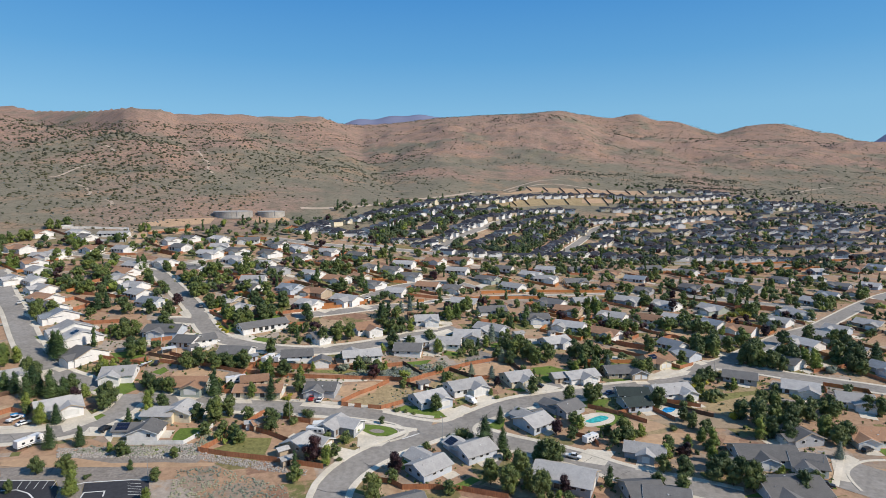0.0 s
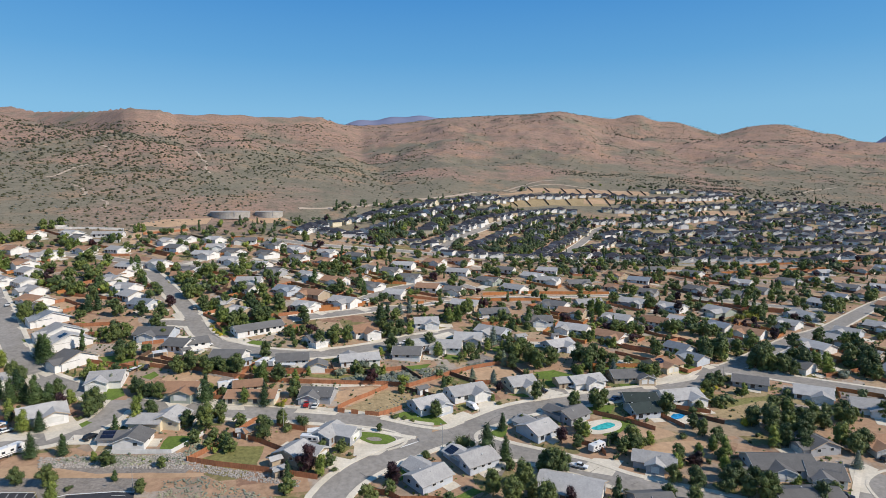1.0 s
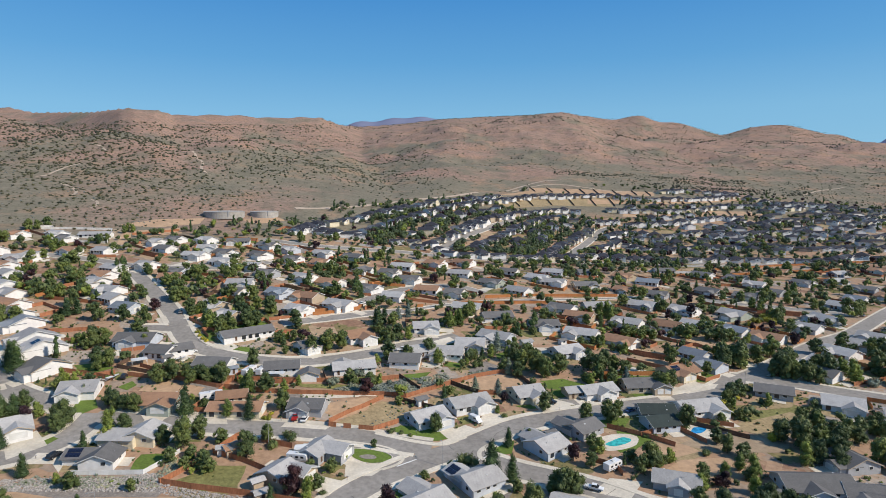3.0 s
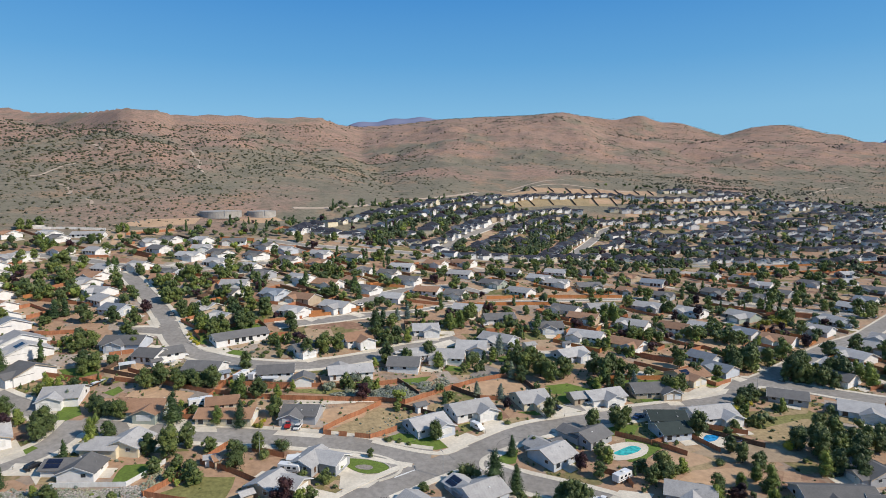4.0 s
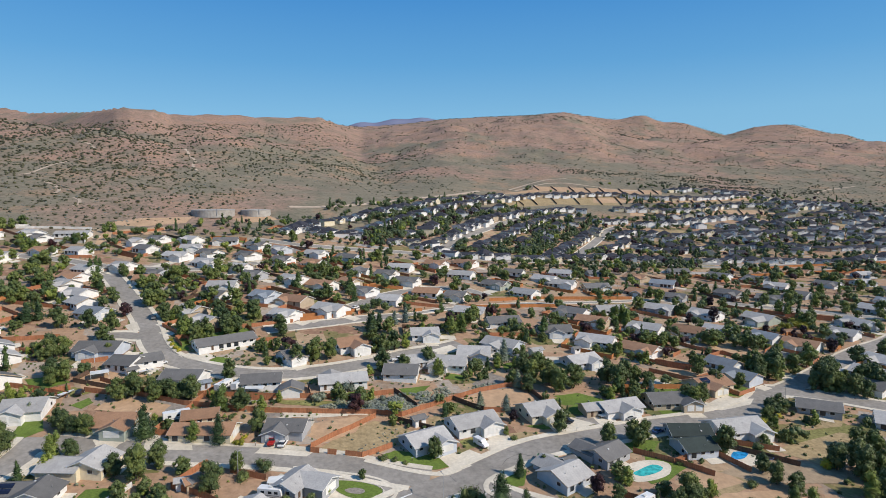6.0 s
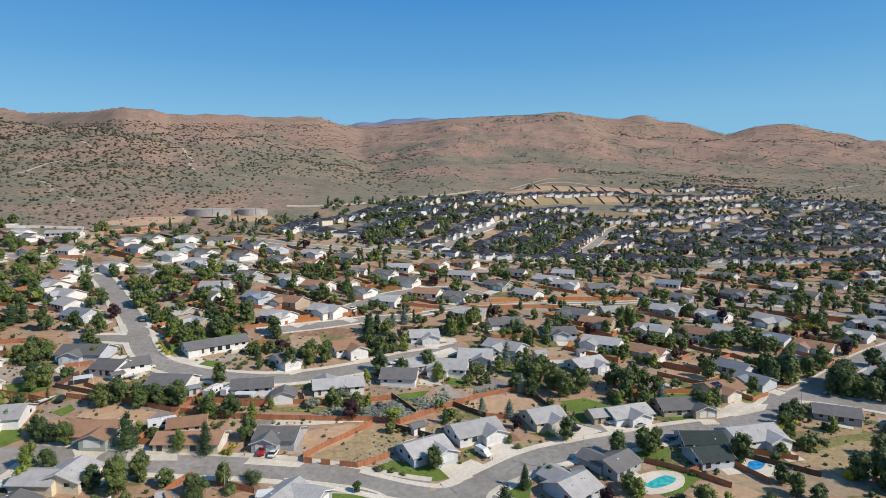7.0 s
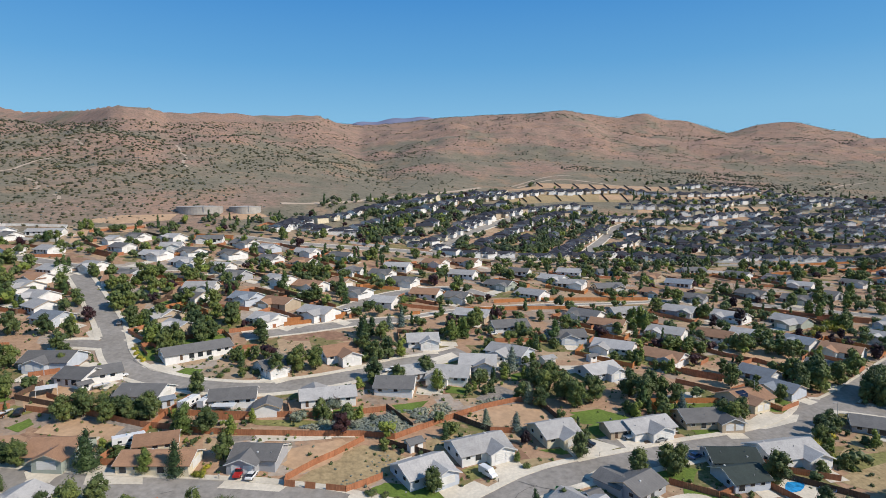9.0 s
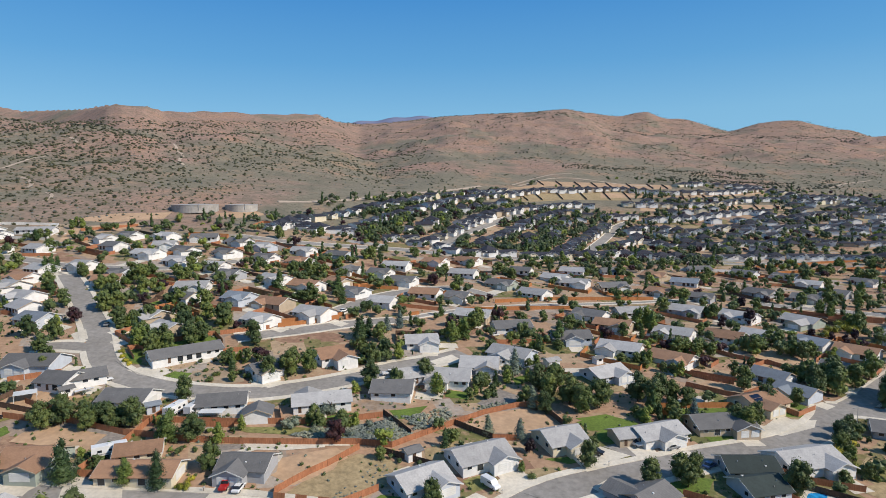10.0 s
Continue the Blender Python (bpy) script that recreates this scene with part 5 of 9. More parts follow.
house(190.6, 452.6, -58, 16.5, 11.3, "slate", "grey", wing=(4.3, -1, 8.1), detail=1)
house(58.8, 309.6, 28, 14.2, 11.3, "grey", "blue", wing=(3.2, -1, 8.1), detail=1)
house(84.2, 272.9, 7, 18.0, 11.3, "slate", "tan", wing=(4.9, -1, 8.2))
house(105.6, 290.3, 26, 15.1, 12.3, "brown", "cream", wing=(-2, -1, 8.7), solar=True, detail=1)
house(32.9, 259.7, 22, 11.5, 12, "grey", "cream", wing=(1.9, -1, 8.5))
house(62.1, 264.6, 21, 15.0, 10, "grey", "white", wing=(0.9, -1, 7.5))
house(52.3, 262.4, 15, 7.0, 7, "grey", "tan", shed=True)
house(123.0, 314.1, -55, 12.5, 10.3, "blue", "blue", detail=1)
house(124.1, 299.9, -57, 12.5, 10.3, "blue", "blue", wing=(-2.4, -1, 7.6), detail=1)
house(154.1, 322.4, -47, 12.5, 10.3, "slate", "tan", detail=1)
house(80.4, 247.3, -1, 12.9, 10, "dgreen", "grey")
house(78.4, 237.5, 13, 10.5, 10, "dgreen", "blue")
house(98.1, 251.9, 14, 17.0, 12, "grey", "white", wing=(4.6, -1, 8.5))
house(138.1, 270.9, -26, 13.9, 10, "slate", "grey", detail=1)
house(159.6, 259.6, -29, 14.1, 12.3, "grey", "white", wing=(3.2, -1, 8.6), detail=1)
house(227.1, 379.3, -79, 15.8, 12.3, "grey", "blue", wing=(-4, -1, 8.6), detail=1)
house(206.0, 360.1, -54, 12.5, 11.3, "grey", "white", wing=(-2.4, -1, 8.1), detail=1)
house(261.7, 418.6, -66, 12.5, 11.3, "grey", "blue", detail=1)
house(288.7, 441.7, -54, 12.5, 10.3, "blue", "white", wing=(-2.4, -1, 7.6), detail=1)
house(261.1, 359.5, -57, 14.4, 11.3, "grey", "tan", wing=(3.3, -1, 8.1), detail=1)
house(217.9, 331.0, -54, 13.3, 11.3, "grey", "tan", wing=(2.8, -1, 8.1), detail=1)
house(231.6, 344.8, -54, 12.5, 11.3, "grey", "blue", wing=(-2.4, -1, 8.1), detail=1)
house(198.3, 319.7, -65, 14.6, 11.3, "grey", "white", wing=(-3.4, -1, 8.1), detail=1)
house(183.4, 304.6, -59, 16.5, 11.3, "grey", "blue", wing=(4.3, -1, 8.1), detail=1)
house(172.5, 292.0, -58, 12.5, 11.3, "slate", "white", wing=(-2.4, -1, 8.1), detail=1)
house(349.8, 483.2, -51, 12.5, 11.3, "grey", "blue", wing=(-2.4, -1, 8.1), detail=1)
house(318.2, 453.3, -71, 10.5, 10.3, "brown", "tan", wing=(1.4, -1, 7.6), detail=1)
house(388.6, 558.6, -61, 14.2, 11.3, "brown", "white", wing=(3.2, -1, 8.1), detail=1)
house(342.6, 544.4, 12, 12.5, 11.3, "grey", "blue", wing=(2.4, -1, 8.1), detail=1)
house(319.1, 510.6, 12, 13.0, 10.3, "grey", "white", wing=(2.6, -1, 7.6), detail=1)
house(414.6, 566.3, -58, 14.7, 11.3, "blue", "white", wing=(-3.5, -1, 8.1), detail=1)
house(217.0, 284.7, -65, 13.8, 11.3, "blue", "blue", wing=(3, -1, 8.1), detail=1)
house(-6.1, 237.2, 34, 13.0, 10.6, "grey", "blue", wing=(2.7, -1, 8.4, 7.4))
house(9.2, 249.5, 27, 15.4, 11, "grey", "white", wing=(3.8, -1, 8.2))
house(-297.9, 420.9, -29, 16.5, 11.3, "brown", "white", wing=(-4.3, -1, 8.1), detail=1)
house(-311.8, 464.0, -30, 12.5, 11.3, "brown", "white", wing=(2.4, -1, 8.1), detail=1)
house(-288.7, 472.2, -31, 16.5, 11.3, "grey", "white", wing=(4.3, -1, 8.1), detail=1)
house(-275.9, 462.4, -27, 12.5, 10.3, "slate", "white", wing=(2.4, -1, 7.6), detail=1)
house(-233.4, 435.2, -22, 12.5, 11.3, "grey", "white", detail=1)
house(-253.8, 430.9, -17, 12.5, 10.3, "brown", "white", wing=(2.4, -1, 7.6), detail=1)
house(-267.4, 414.4, -22, 12.5, 11.3, "grey", "white", wing=(-2.4, -1, 8.1), detail=1)
house(-273.7, 406.6, 1, 12.5, 10.3, "grey", "white", wing=(2.4, -1, 7.6), detail=1)
house(-268.8, 390.1, -34, 16.5, 11.3, "brown", "white", wing=(4.3, -1, 8.1), detail=1)
house(-254.7, 373.5, -32, 12.5, 11.3, "grey", "white", detail=1)
house(-243.1, 353.5, -37, 15.7, 11.3, "grey", "white", detail=1)
house(-202.5, 378.7, -23, 14.0, 11.3, "brown", "white", wing=(3.1, -1, 8.1), detail=1)
house(-198.5, 365.3, -30, 12.5, 11.3, "grey", "white", wing=(2.4, -1, 8.1), detail=1)
house(-204.9, 395.1, -25, 12.5, 11.3, "grey", "white", detail=1)
house(-182.9, 351.3, -22, 12.5, 11.3, "grey", "white", wing=(-2.4, -1, 8.1), detail=1)
house(-173.9, 338.9, -34, 12.5, 11.3, "grey", "white", detail=1)
house(-160.9, 326.3, -19, 12.5, 11.3, "blue", "blue", detail=1)
house(-206.3, 310.3, -30, 12.5, 11.3, "slate", "white", wing=(-2.4, -1, 8.1), detail=1)
house(-228.7, 339.0, -30, 12.5, 11.3, "grey", "white", wing=(-2.4, -1, 8.1), detail=1)
house(-189.6, 405.5, -27, 12.5, 11.3, "grey", "white", wing=(2.4, -1, 8.1), detail=1)
house(-172.2, 438.4, -17, 16.5, 11.3, "grey", "white", wing=(4.3, -1, 8.1), detail=1)
house(-198.4, 451.0, -25, 12.9, 11.3, "slate", "white", detail=1)
house(-212.3, 468.4, -34, 12.5, 11.3, "grey", "white", wing=(2.4, -1, 8.1), detail=1)
house(-203.9, 479.8, -22, 12.5, 11.3, "slate", "white", wing=(2.4, -1, 8.1), detail=1)
house(-182.6, 486.4, -29, 12.5, 11.3, "grey", "white", wing=(-2.4, -1, 8.1), detail=1)
house(-163.7, 381.5, 12, 12.5, 10.3, "brown", "white", wing=(2.4, -1, 7.6), detail=1)
house(-164.0, 392.6, -27, 12.5, 10.3, "slate", "blue", wing=(2.4, -1, 7.6), detail=1)
house(-160.0, 491.4, 11, 16.5, 11.3, "slate", "white", wing=(-4.3, -1, 8.1), detail=1)
house(-156.7, 452.6, -33, 16.3, 11.3, "slate", "white", wing=(4.3, -1, 8.1), detail=1)
house(-132.7, 456.5, -37, 15.8, 11.3, "slate", "white", wing=(4, -1, 8.1), detail=1)
house(-148.6, 426.8, -23, 15.1, 11.3, "grey", "white", wing=(3.6, -1, 8.1), detail=1)
house(-136.2, 489.1, -26, 16.5, 11.3, "slate", "white", wing=(4.3, -1, 8.1), detail=1)
house(-118.1, 483.2, -34, 12.5, 11.3, "grey", "blue", wing=(2.4, -1, 8.1), detail=1)
house(-92.9, 484.0, -21, 14.7, 11.3, "grey", "white", wing=(3.5, -1, 8.1), detail=1)
house(-108.3, 453.6, -21, 12.5, 11.3, "slate", "white", wing=(2.4, -1, 8.1), detail=1)
house(-88.0, 454.0, -27, 13.3, 11.3, "brown", "white", wing=(2.7, -1, 8.1), detail=1)
house(-69.7, 485.0, -29, 16.5, 11.3, "slate", "blue", wing=(-4.3, -1, 8.1), detail=1)
house(-126.8, 421.4, -18, 12.5, 11.3, "grey", "white", wing=(2.4, -1, 8.1), detail=1)
house(-113.0, 406.0, -25, 12.5, 11.3, "slate", "grey", wing=(2.4, -1, 8.1), detail=1)
house(-120.7, 377.9, 4, 14.3, 11.3, "grey", "white", wing=(3.3, -1, 8.1), detail=1)
house(-117.7, 361.0, -24, 12.5, 10.3, "slate", "white", detail=1)
house(-31.1, 474.0, -18, 16.5, 11.3, "grey", "white", detail=1)
house(-6.6, 496.1, -34, 16.2, 11.3, "brown", "white", wing=(4.2, -1, 8.1), detail=1)
house(16.2, 508.3, -31, 16.5, 11.3, "brown", "white", wing=(4.3, -1, 8.1), detail=1)
house(11.6, 467.7, -22, 16.5, 11.3, "grey", "white", detail=1)
house(-58.5, 445.4, 75, 13.1, 10.3, "slate", "white", wing=(2.7, -1, 7.6), detail=1)
house(-120.3, 336.4, -31, 12.5, 11.3, "grey", "tan", wing=(2.4, -1, 8.1), detail=1)
house(-108.8, 325.5, -36, 12.5, 10.3, "grey", "tan", wing=(-2.4, -1, 7.6), detail=1)
house(-173.1, 462.3, 9, 12.5, 11.3, "grey", "white", wing=(2.4, -1, 8.1), detail=1)
house(-256.1, 354.0, -37, 12.5, 10.3, "grey", "white", wing=(2.4, -1, 7.6), detail=1)
house(-57.8, 413.8, -37, 12.5, 10.3, "brown", "tan", detail=1)
house(-45.7, 397.2, -33, 12.5, 10.3, "slate", "white", wing=(2.4, -1, 7.6), detail=1)
house(148.2, 435.7, -38, 12.5, 10.3, "slate", "grey", wing=(2.4, -1, 7.6), detail=1)
house(240.7, 514.5, -60, 16.5, 11.3, "slate", "white", wing=(-4.3, -1, 8.1), detail=1)
house(241.8, 488.8, -46, 14.6, 10.3, "grey", "white", wing=(-3.4, -1, 7.6), detail=1)
house(297.3, 554.4, -62, 16.5, 10.3, "brown", "tan", wing=(4.3, -1, 7.6), detail=1)
house(286.9, 500.5, -59, 16.5, 10.3, "slate", "white", wing=(4.3, -1, 7.6), detail=1)
house(210.7, 440.0, -44, 14.4, 11.3, "slate", "grey", wing=(3.3, -1, 8.1), detail=1)
house(239.0, 456.2, -55, 13.7, 11.3, "slate", "grey", wing=(-2.9, -1, 8.1), detail=1)
house(189.5, 540.2, 2, 16.4, 10.3, "slate", "white", detail=1)
house(50.4, 488.3, -25, 13.9, 10.3, "slate", "white", detail=1)
house(321.7, 480.7, -52, 16.5, 10.3, "slate", "grey", wing=(-4.3, -1, 7.6), detail=1)
house(308.6, 417.3, -63, 12.5, 10.3, "brown", "tan", detail=1)
house(218.7, 310.0, -60, 12.5, 10.3, "grey", "tan", detail=1)
house(-172.7, 234.0, 43, 10.5, 10.3, "grey", "white", wing=(1.4, -1, 7.6))
house(-8.8, 249.4, 36, 4.2, 3.4, "slate", "white", shed=True)
house(-86.6, 265.8, 37, 3.5, 3, "blue", "blue", shed=True)
house(-116.3, 272.3, 50, 3.5, 2.8, "slate", "white", shed=True)
house(32.5, 309.7, 40, 3.5, 3, "slate", "grey", shed=True, detail=1)
house(40.8, 318.4, 29, 5.2, 4, "grey", "white", shed=True, detail=1)
house(-66.2, 207.6, 40, 5.1, 4, "brown", "tan", shed=True)
house(-50.6, 185.5, 37, 3.5, 2.6, "grey", "tan", shed=True)
house(96.2, 193.2, 22, 3.5, 3, "slate", "white", shed=True)
house(36.9, 227.0, 31, 3.5, 2.6, "slate", "grey", shed=True)


# ---- the new estate: rows of two-storey houses ----
KINDS = [
    two_storey("two-storey white house with charcoal hipped roof", 13.5, 12.5, "white"),
    two_storey("two-storey tan house with charcoal hipped roof", 12.5, 13.0, "tan"),
    two_storey_gabled("two-storey cream house with charcoal gable roofs", 14.5, 11.0, "cream"),
    two_storey_gabled("two-storey white house with charcoal gable roofs", 13.5, 10.5, "white"),
]
_used = [False] * 4
FAR_ESTATE = []


def estate_row(n, *pts):
    n = round(n * 1.22)
    line = spline(pts, 6.0)
    total = sum((b - a).length for a, b in zip(line, line[1:]))
    rng = random.Random(int(pts[0][0] * 3 + pts[0][1]))
    acc, k = 0.0, 0
    for a, b in zip(line, line[1:]):
        step = (b - a).length
        while k < n and acc + step >= (k + 0.5) * total / n:
            p = a.lerp(b, ((k + 0.5) * total / n - acc) / step)
            t = (b - a).normalized()
            p = p + Vector((-t.y, t.x)) * rng.uniform(-1.4, 1.4)
            rot = math.degrees(math.atan2(t.y, t.x)) + rng.uniform(-4, 4)
            if abs(rot) > 90:
                rot += 180
            if rng.random() < 0.12:
                rot += rng.choice((90, -90, 180))
            i = rng.choice((0, 0, 1, 2, 3, 3, 3))
            m = pose(p.x, p.y, ground_z(p.x, p.y) + 0.2, 0, 0, rot) @ Matrix.Diagonal((rng.uniform(0.86, 1.04), rng.uniform(0.84, 1.0), rng.uniform(0.72, 0.95), 1))
            HOUSES.append((p.x, p.y, 10.0, 8.5, 8.0, math.cos(radians(rot)), math.sin(radians(rot))))
            k += 1
            if p.y > 690:
                FAR_ESTATE.append((i, m))
            elif not _used[i]:
                KINDS[i].matrix_basis, _used[i] = m, True
            else:
                copy_thing(KINDS[i], m)
        acc += step


def estate_fill(n, *pts):
    """Houses between the rows, on plots that are still free."""
    rng = random.Random(n)
    xs, ys = [p[0] for p in pts], [p[1] for p in pts]
    for _ in range(n):
        x, y = rng.uniform(min(xs), max(xs)), rng.uniform(min(ys), max(ys))
        inside = False
        for (ax, ay), (bx, by) in zip(pts, pts[1:] + pts[:1]):
            if (ay > y) != (by > y) and x < (bx - ax) * (y - ay) / (by - ay) + ax:
                inside = not inside
        if not inside or near_road(x, y, 8.0) or any(a - 8 < x < b + 8 and c - 6 < y < d + 6 for a, b, c, d in TERRACES) or any(math.hypot(x - h[0], y - h[1]) < 20.5 for h in HOUSES):
            continue
        rot = rng.choice((0, 0, 90, -90, 180)) + rng.uniform(-18, 8)
        HOUSES.append((x, y, 10.0, 8.5, 8.0, math.cos(radians(rot)), math.sin(radians(rot))))
        FAR_ESTATE.append((rng.choice((0, 0, 1, 2, 3, 3)), pose(x, y, ground_z(x, y) + 0.2, 0, 0, rot) @ Matrix.Diagonal((rng.uniform(0.85, 1.05), rng.uniform(0.85, 1.05), rng.uniform(0.75, 1.0), 1))))


def join_far():
    """The farthest rows, too many and too small to pick apart, as one object."""
    bm = bmesh.new()
    mats = []
    for i, m in FAR_ESTATE:
        for ob in KINDS[i].children_recursive:
            n = len(bm.faces)
            nv = len(bm.verts)
            bm.from_mesh(ob.data)
            bm.verts.ensure_lookup_table()
            bm.faces.ensure_lookup_table()
            bmesh.ops.transform(bm, matrix=m @ ob.matrix_basis, verts=bm.verts[nv:])
            for f in bm.faces[n:]:
                mt = ob.data.materials[f.material_index]
                if mt not in mats:
                    mats.append(mt)
                f.material_index = mats.index(mt)
    me = bpy.data.meshes.new("far_houses")
    bm.to_mesh(me)
    bm.free()
    for mt in mats:
        me.materials.append(mt)
    tagged(new("far_houses", me), "rows of two-storey houses with charcoal roofs on the rising ground", "houses", kind="stuff")


estate_row(13, (-129.9, 540.8), (-120.8, 571.1), (-104.1, 599.2), (-80.9, 640.7), (-60.2, 680.4), (-36.5, 717.1), (-10.1, 769.6))
estate_row(18, (-86.8, 559.6), (-69.7, 595.3), (-55.9, 630.6), (-39.9, 661.3), (-16.1, 710.0), (11.6, 770.1), (51.6, 831.5), (87.2, 874.9), (125.7, 916.3))
estate_row(6, (-3.0, 784.9), (36.2, 836.8), (80.6, 893.0))
estate_row(22, (126.3, 920.2), (162.6, 930.4), (200.5, 943.9), (248.9, 959.5), (283.4, 954.0), (318.6, 951.6), (358.0, 961.4), (411.0, 980.0), (486.6, 1023.1))
estate_row(14, (9.9, 652.2), (45.0, 722.3), (77.3, 773.3), (112.1, 814.9), (157.2, 851.2), (189.0, 849.7))
estate_row(14, (22.5, 564.8), (44.5, 618.6), (76.8, 700.6), (113.7, 772.2), (160.1, 824.1))
estate_row(10, (87.2, 567.3), (110.0, 623.9), (142.0, 694.3), (180.5, 764.1))
estate_row(8, (-23.7, 543.0), (-2.3, 596.3), (22.4, 659.6), (50.3, 720.9))
estate_row(30, (-49.5, 556.2), (-12.8, 563.9), (8.1, 536.6), (39.6, 548.4), (66.4, 555.2), (94.5, 565.5), (126.8, 590.9), (152.9, 605.5), (180.0, 599.8), (211.9, 609.6), (239.9, 607.2), (278.6, 616.4), (304.6, 609.7), (338.9, 608.8), (363.8, 602.1), (407.2, 625.4), (429.0, 613.7), (466.4, 620.9))
estate_row(18, (227.5, 874.9), (268.0, 872.5), (311.3, 878.7), (356.5, 888.2), (414.6, 925.2), (463.4, 935.7), (500.0, 921.5), (549.5, 947.4))
estate_row(25, (229.0, 792.5), (277.8, 803.8), (322.9, 822.4), (378.6, 843.1), (401.2, 807.8), (451.3, 830.2), (502.0, 836.3), (539.8, 821.4), (655.1, 877.7))
estate_row(25, (189.9, 727.1), (226.1, 756.8), (263.7, 741.3), (312.0, 756.7), (349.6, 745.2), (396.2, 753.6), (439.1, 753.8), (471.5, 737.3), (510.9, 733.5), (574.0, 767.3))
estate_row(25, (159.3, 656.4), (193.8, 691.2), (223.5, 662.1), (267.1, 677.4), (307.7, 682.0), (349.7, 688.5), (378.5, 669.9), (415.6, 668.3), (453.9, 668.7), (503.9, 672.0))
estate_row(13, (492.3, 1014.8), (518.2, 973.0), (566.2, 976.6), (610.5, 973.7), (645.8, 957.5), (697.3, 935.2))
estate_row(8, (348.4, 1013.6), (396.8, 1040.8), (435.9, 1040.6), (495.4, 1042.0))
estate_row(9, (513.7, 884.5), (577.2, 879.3), (610.3, 816.8))
estate_row(3, (185.8, 800.3), (226.3, 809.9))
estate_row(6, (-135.4, 542.5), (-119.0, 562.1), (-97.1, 558.1), (-71.0, 559.8))
estate_fill(520, (-52.6, 619.2), (-4.7, 737.0), (85.5, 852.2), (163.3, 861.7), (206.8, 808.2), (147.5, 662.3), (58.8, 595.8), (-13.2, 561.3))
estate_fill(900, (171.3, 674.7), (225.8, 811.9), (245.7, 894.8), (320.5, 914.2), (485.5, 964.6), (674.8, 966.1), (498.4, 679.2), (348.3, 646.3), (232.6, 640.4))
join_far()

# ---- trees and shrubs ----
def blob(bm, c, r, rng, seg=1):
    m = Matrix.Translation(c) @ Matrix.Diagonal((*r, 1))
    res = bmesh.ops.create_icosphere(bm, subdivisions=seg, radius=1.0, matrix=m)
    for v in res["verts"]:
        off = noise.noise(v.co * 7.0 + Vector((rng, rng, 0)))
        v.co += (v.co - Vector(c)) * off * 0.4


def leaf(bm, p, n, size, rng):
    t = n.orthogonal().normalized()
    t = Matrix.Rotation(rng.uniform(0, 6.28), 3, n) @ t
    b_ = n.cross(t)
    w, l = size * rng.uniform(0.5, 0.9), size * rng.uniform(0.8, 1.3)
    bm.faces.new([bm.verts.new(v) for v in (p + t * w * 0.6, p + b_ * l * 0.75, p - t * w * 0.6)])


def crown_mesh(kind, seed, leaves):
    """A crown for a tree one metre wide and shaped by kind; its base at z = 0."""
    rng = random.Random(seed)
    bm = bmesh.new()
    if kind in "cs":
        h = 1.55
        lobes = [((rng.uniform(-0.05, 0.05), rng.uniform(-0.05, 0.05), 0.08 + h * t), (0.47 * (1 - t) ** 0.8 + 0.05,) * 2 + (0.2,)) for t in (0.08, 0.2, 0.34, 0.48, 0.62, 0.76, 0.9)]
        if kind == "c" and seed % 2:
            lobes = [((rng.uniform(-0.16, 0.16), rng.uniform(-0.16, 0.16), 0.2 + 0.95 * t), (0.36 - 0.2 * t * t,) * 2 + (0.24,)) for t in (0, 0.2, 0.4, 0.6, 0.8, 1.0)]
    elif kind == "y":
        lobes = [((rng.uniform(-0.2, 0.2), rng.uniform(-0.2, 0.2), 0.25 + 0.85 * i / 13), (rng.uniform(0.2, 0.32) * (1 - 0.03 * i),) * 2 + (0.2,)) for i in range(14)]
    elif kind in "bgw":
        lobes = [((rng.uniform(-0.28, 0.28), rng.uniform(-0.28, 0.28), rng.uniform(0.16, 0.36)), (rng.uniform(0.2, 0.3),) * 2 + (rng.uniform(0.18, 0.26),)) for i in range(6)]
    else:
        lobes = []
        for i in range(26):
            t = rng.random()
            r = (0.40 * math.sin(math.pi * (0.16 + 0.8 * t)) ** 0.7) * rng.uniform(0.35, 1.08)
            w = rng.uniform(0.13, 0.22) * (1.12 - 0.3 * t)
            lobes.append(((r * math.cos(i * 2.4), r * math.sin(i * 2.4), 0.2 + 0.86 * t), (w, w, w * rng.uniform(0.8, 1.1))))
        lobes.append(((0, 0, 0.55), (0.27, 0.27, 0.4)))
    for c, r in lobes:
        blob(bm, c, tuple(v * 0.8 for v in r), seed)
    tot = sum(r[0] * r[2] for c, r in lobes)
    for c, r in lobes:
        for k in range(int(leaves * r[0] * r[2] / tot)):
            n = Vector((rng.gauss(0, 1), rng.gauss(0, 1), rng.gauss(0.15, 1))).normalized()
            f = rng.uniform(0.72, 1.25)
            p = Vector(c) + Vector((n.x * r[0], n.y * r[1], n.z * r[2])) * f
            nn = (n * 0.6 + Vector((rng.gauss(0, 0.6), rng.gauss(0, 0.6), rng.gauss(0.3, 0.6)))).normalized()
            leaf(bm, p, nn, 0.058 if leaves > 1000 else 0.09, rng)
    me = bpy.data.meshes.new("crown")
    bm.to_mesh(me)
    bm.free()
    me.materials.append(LEAF[kind])
    return me


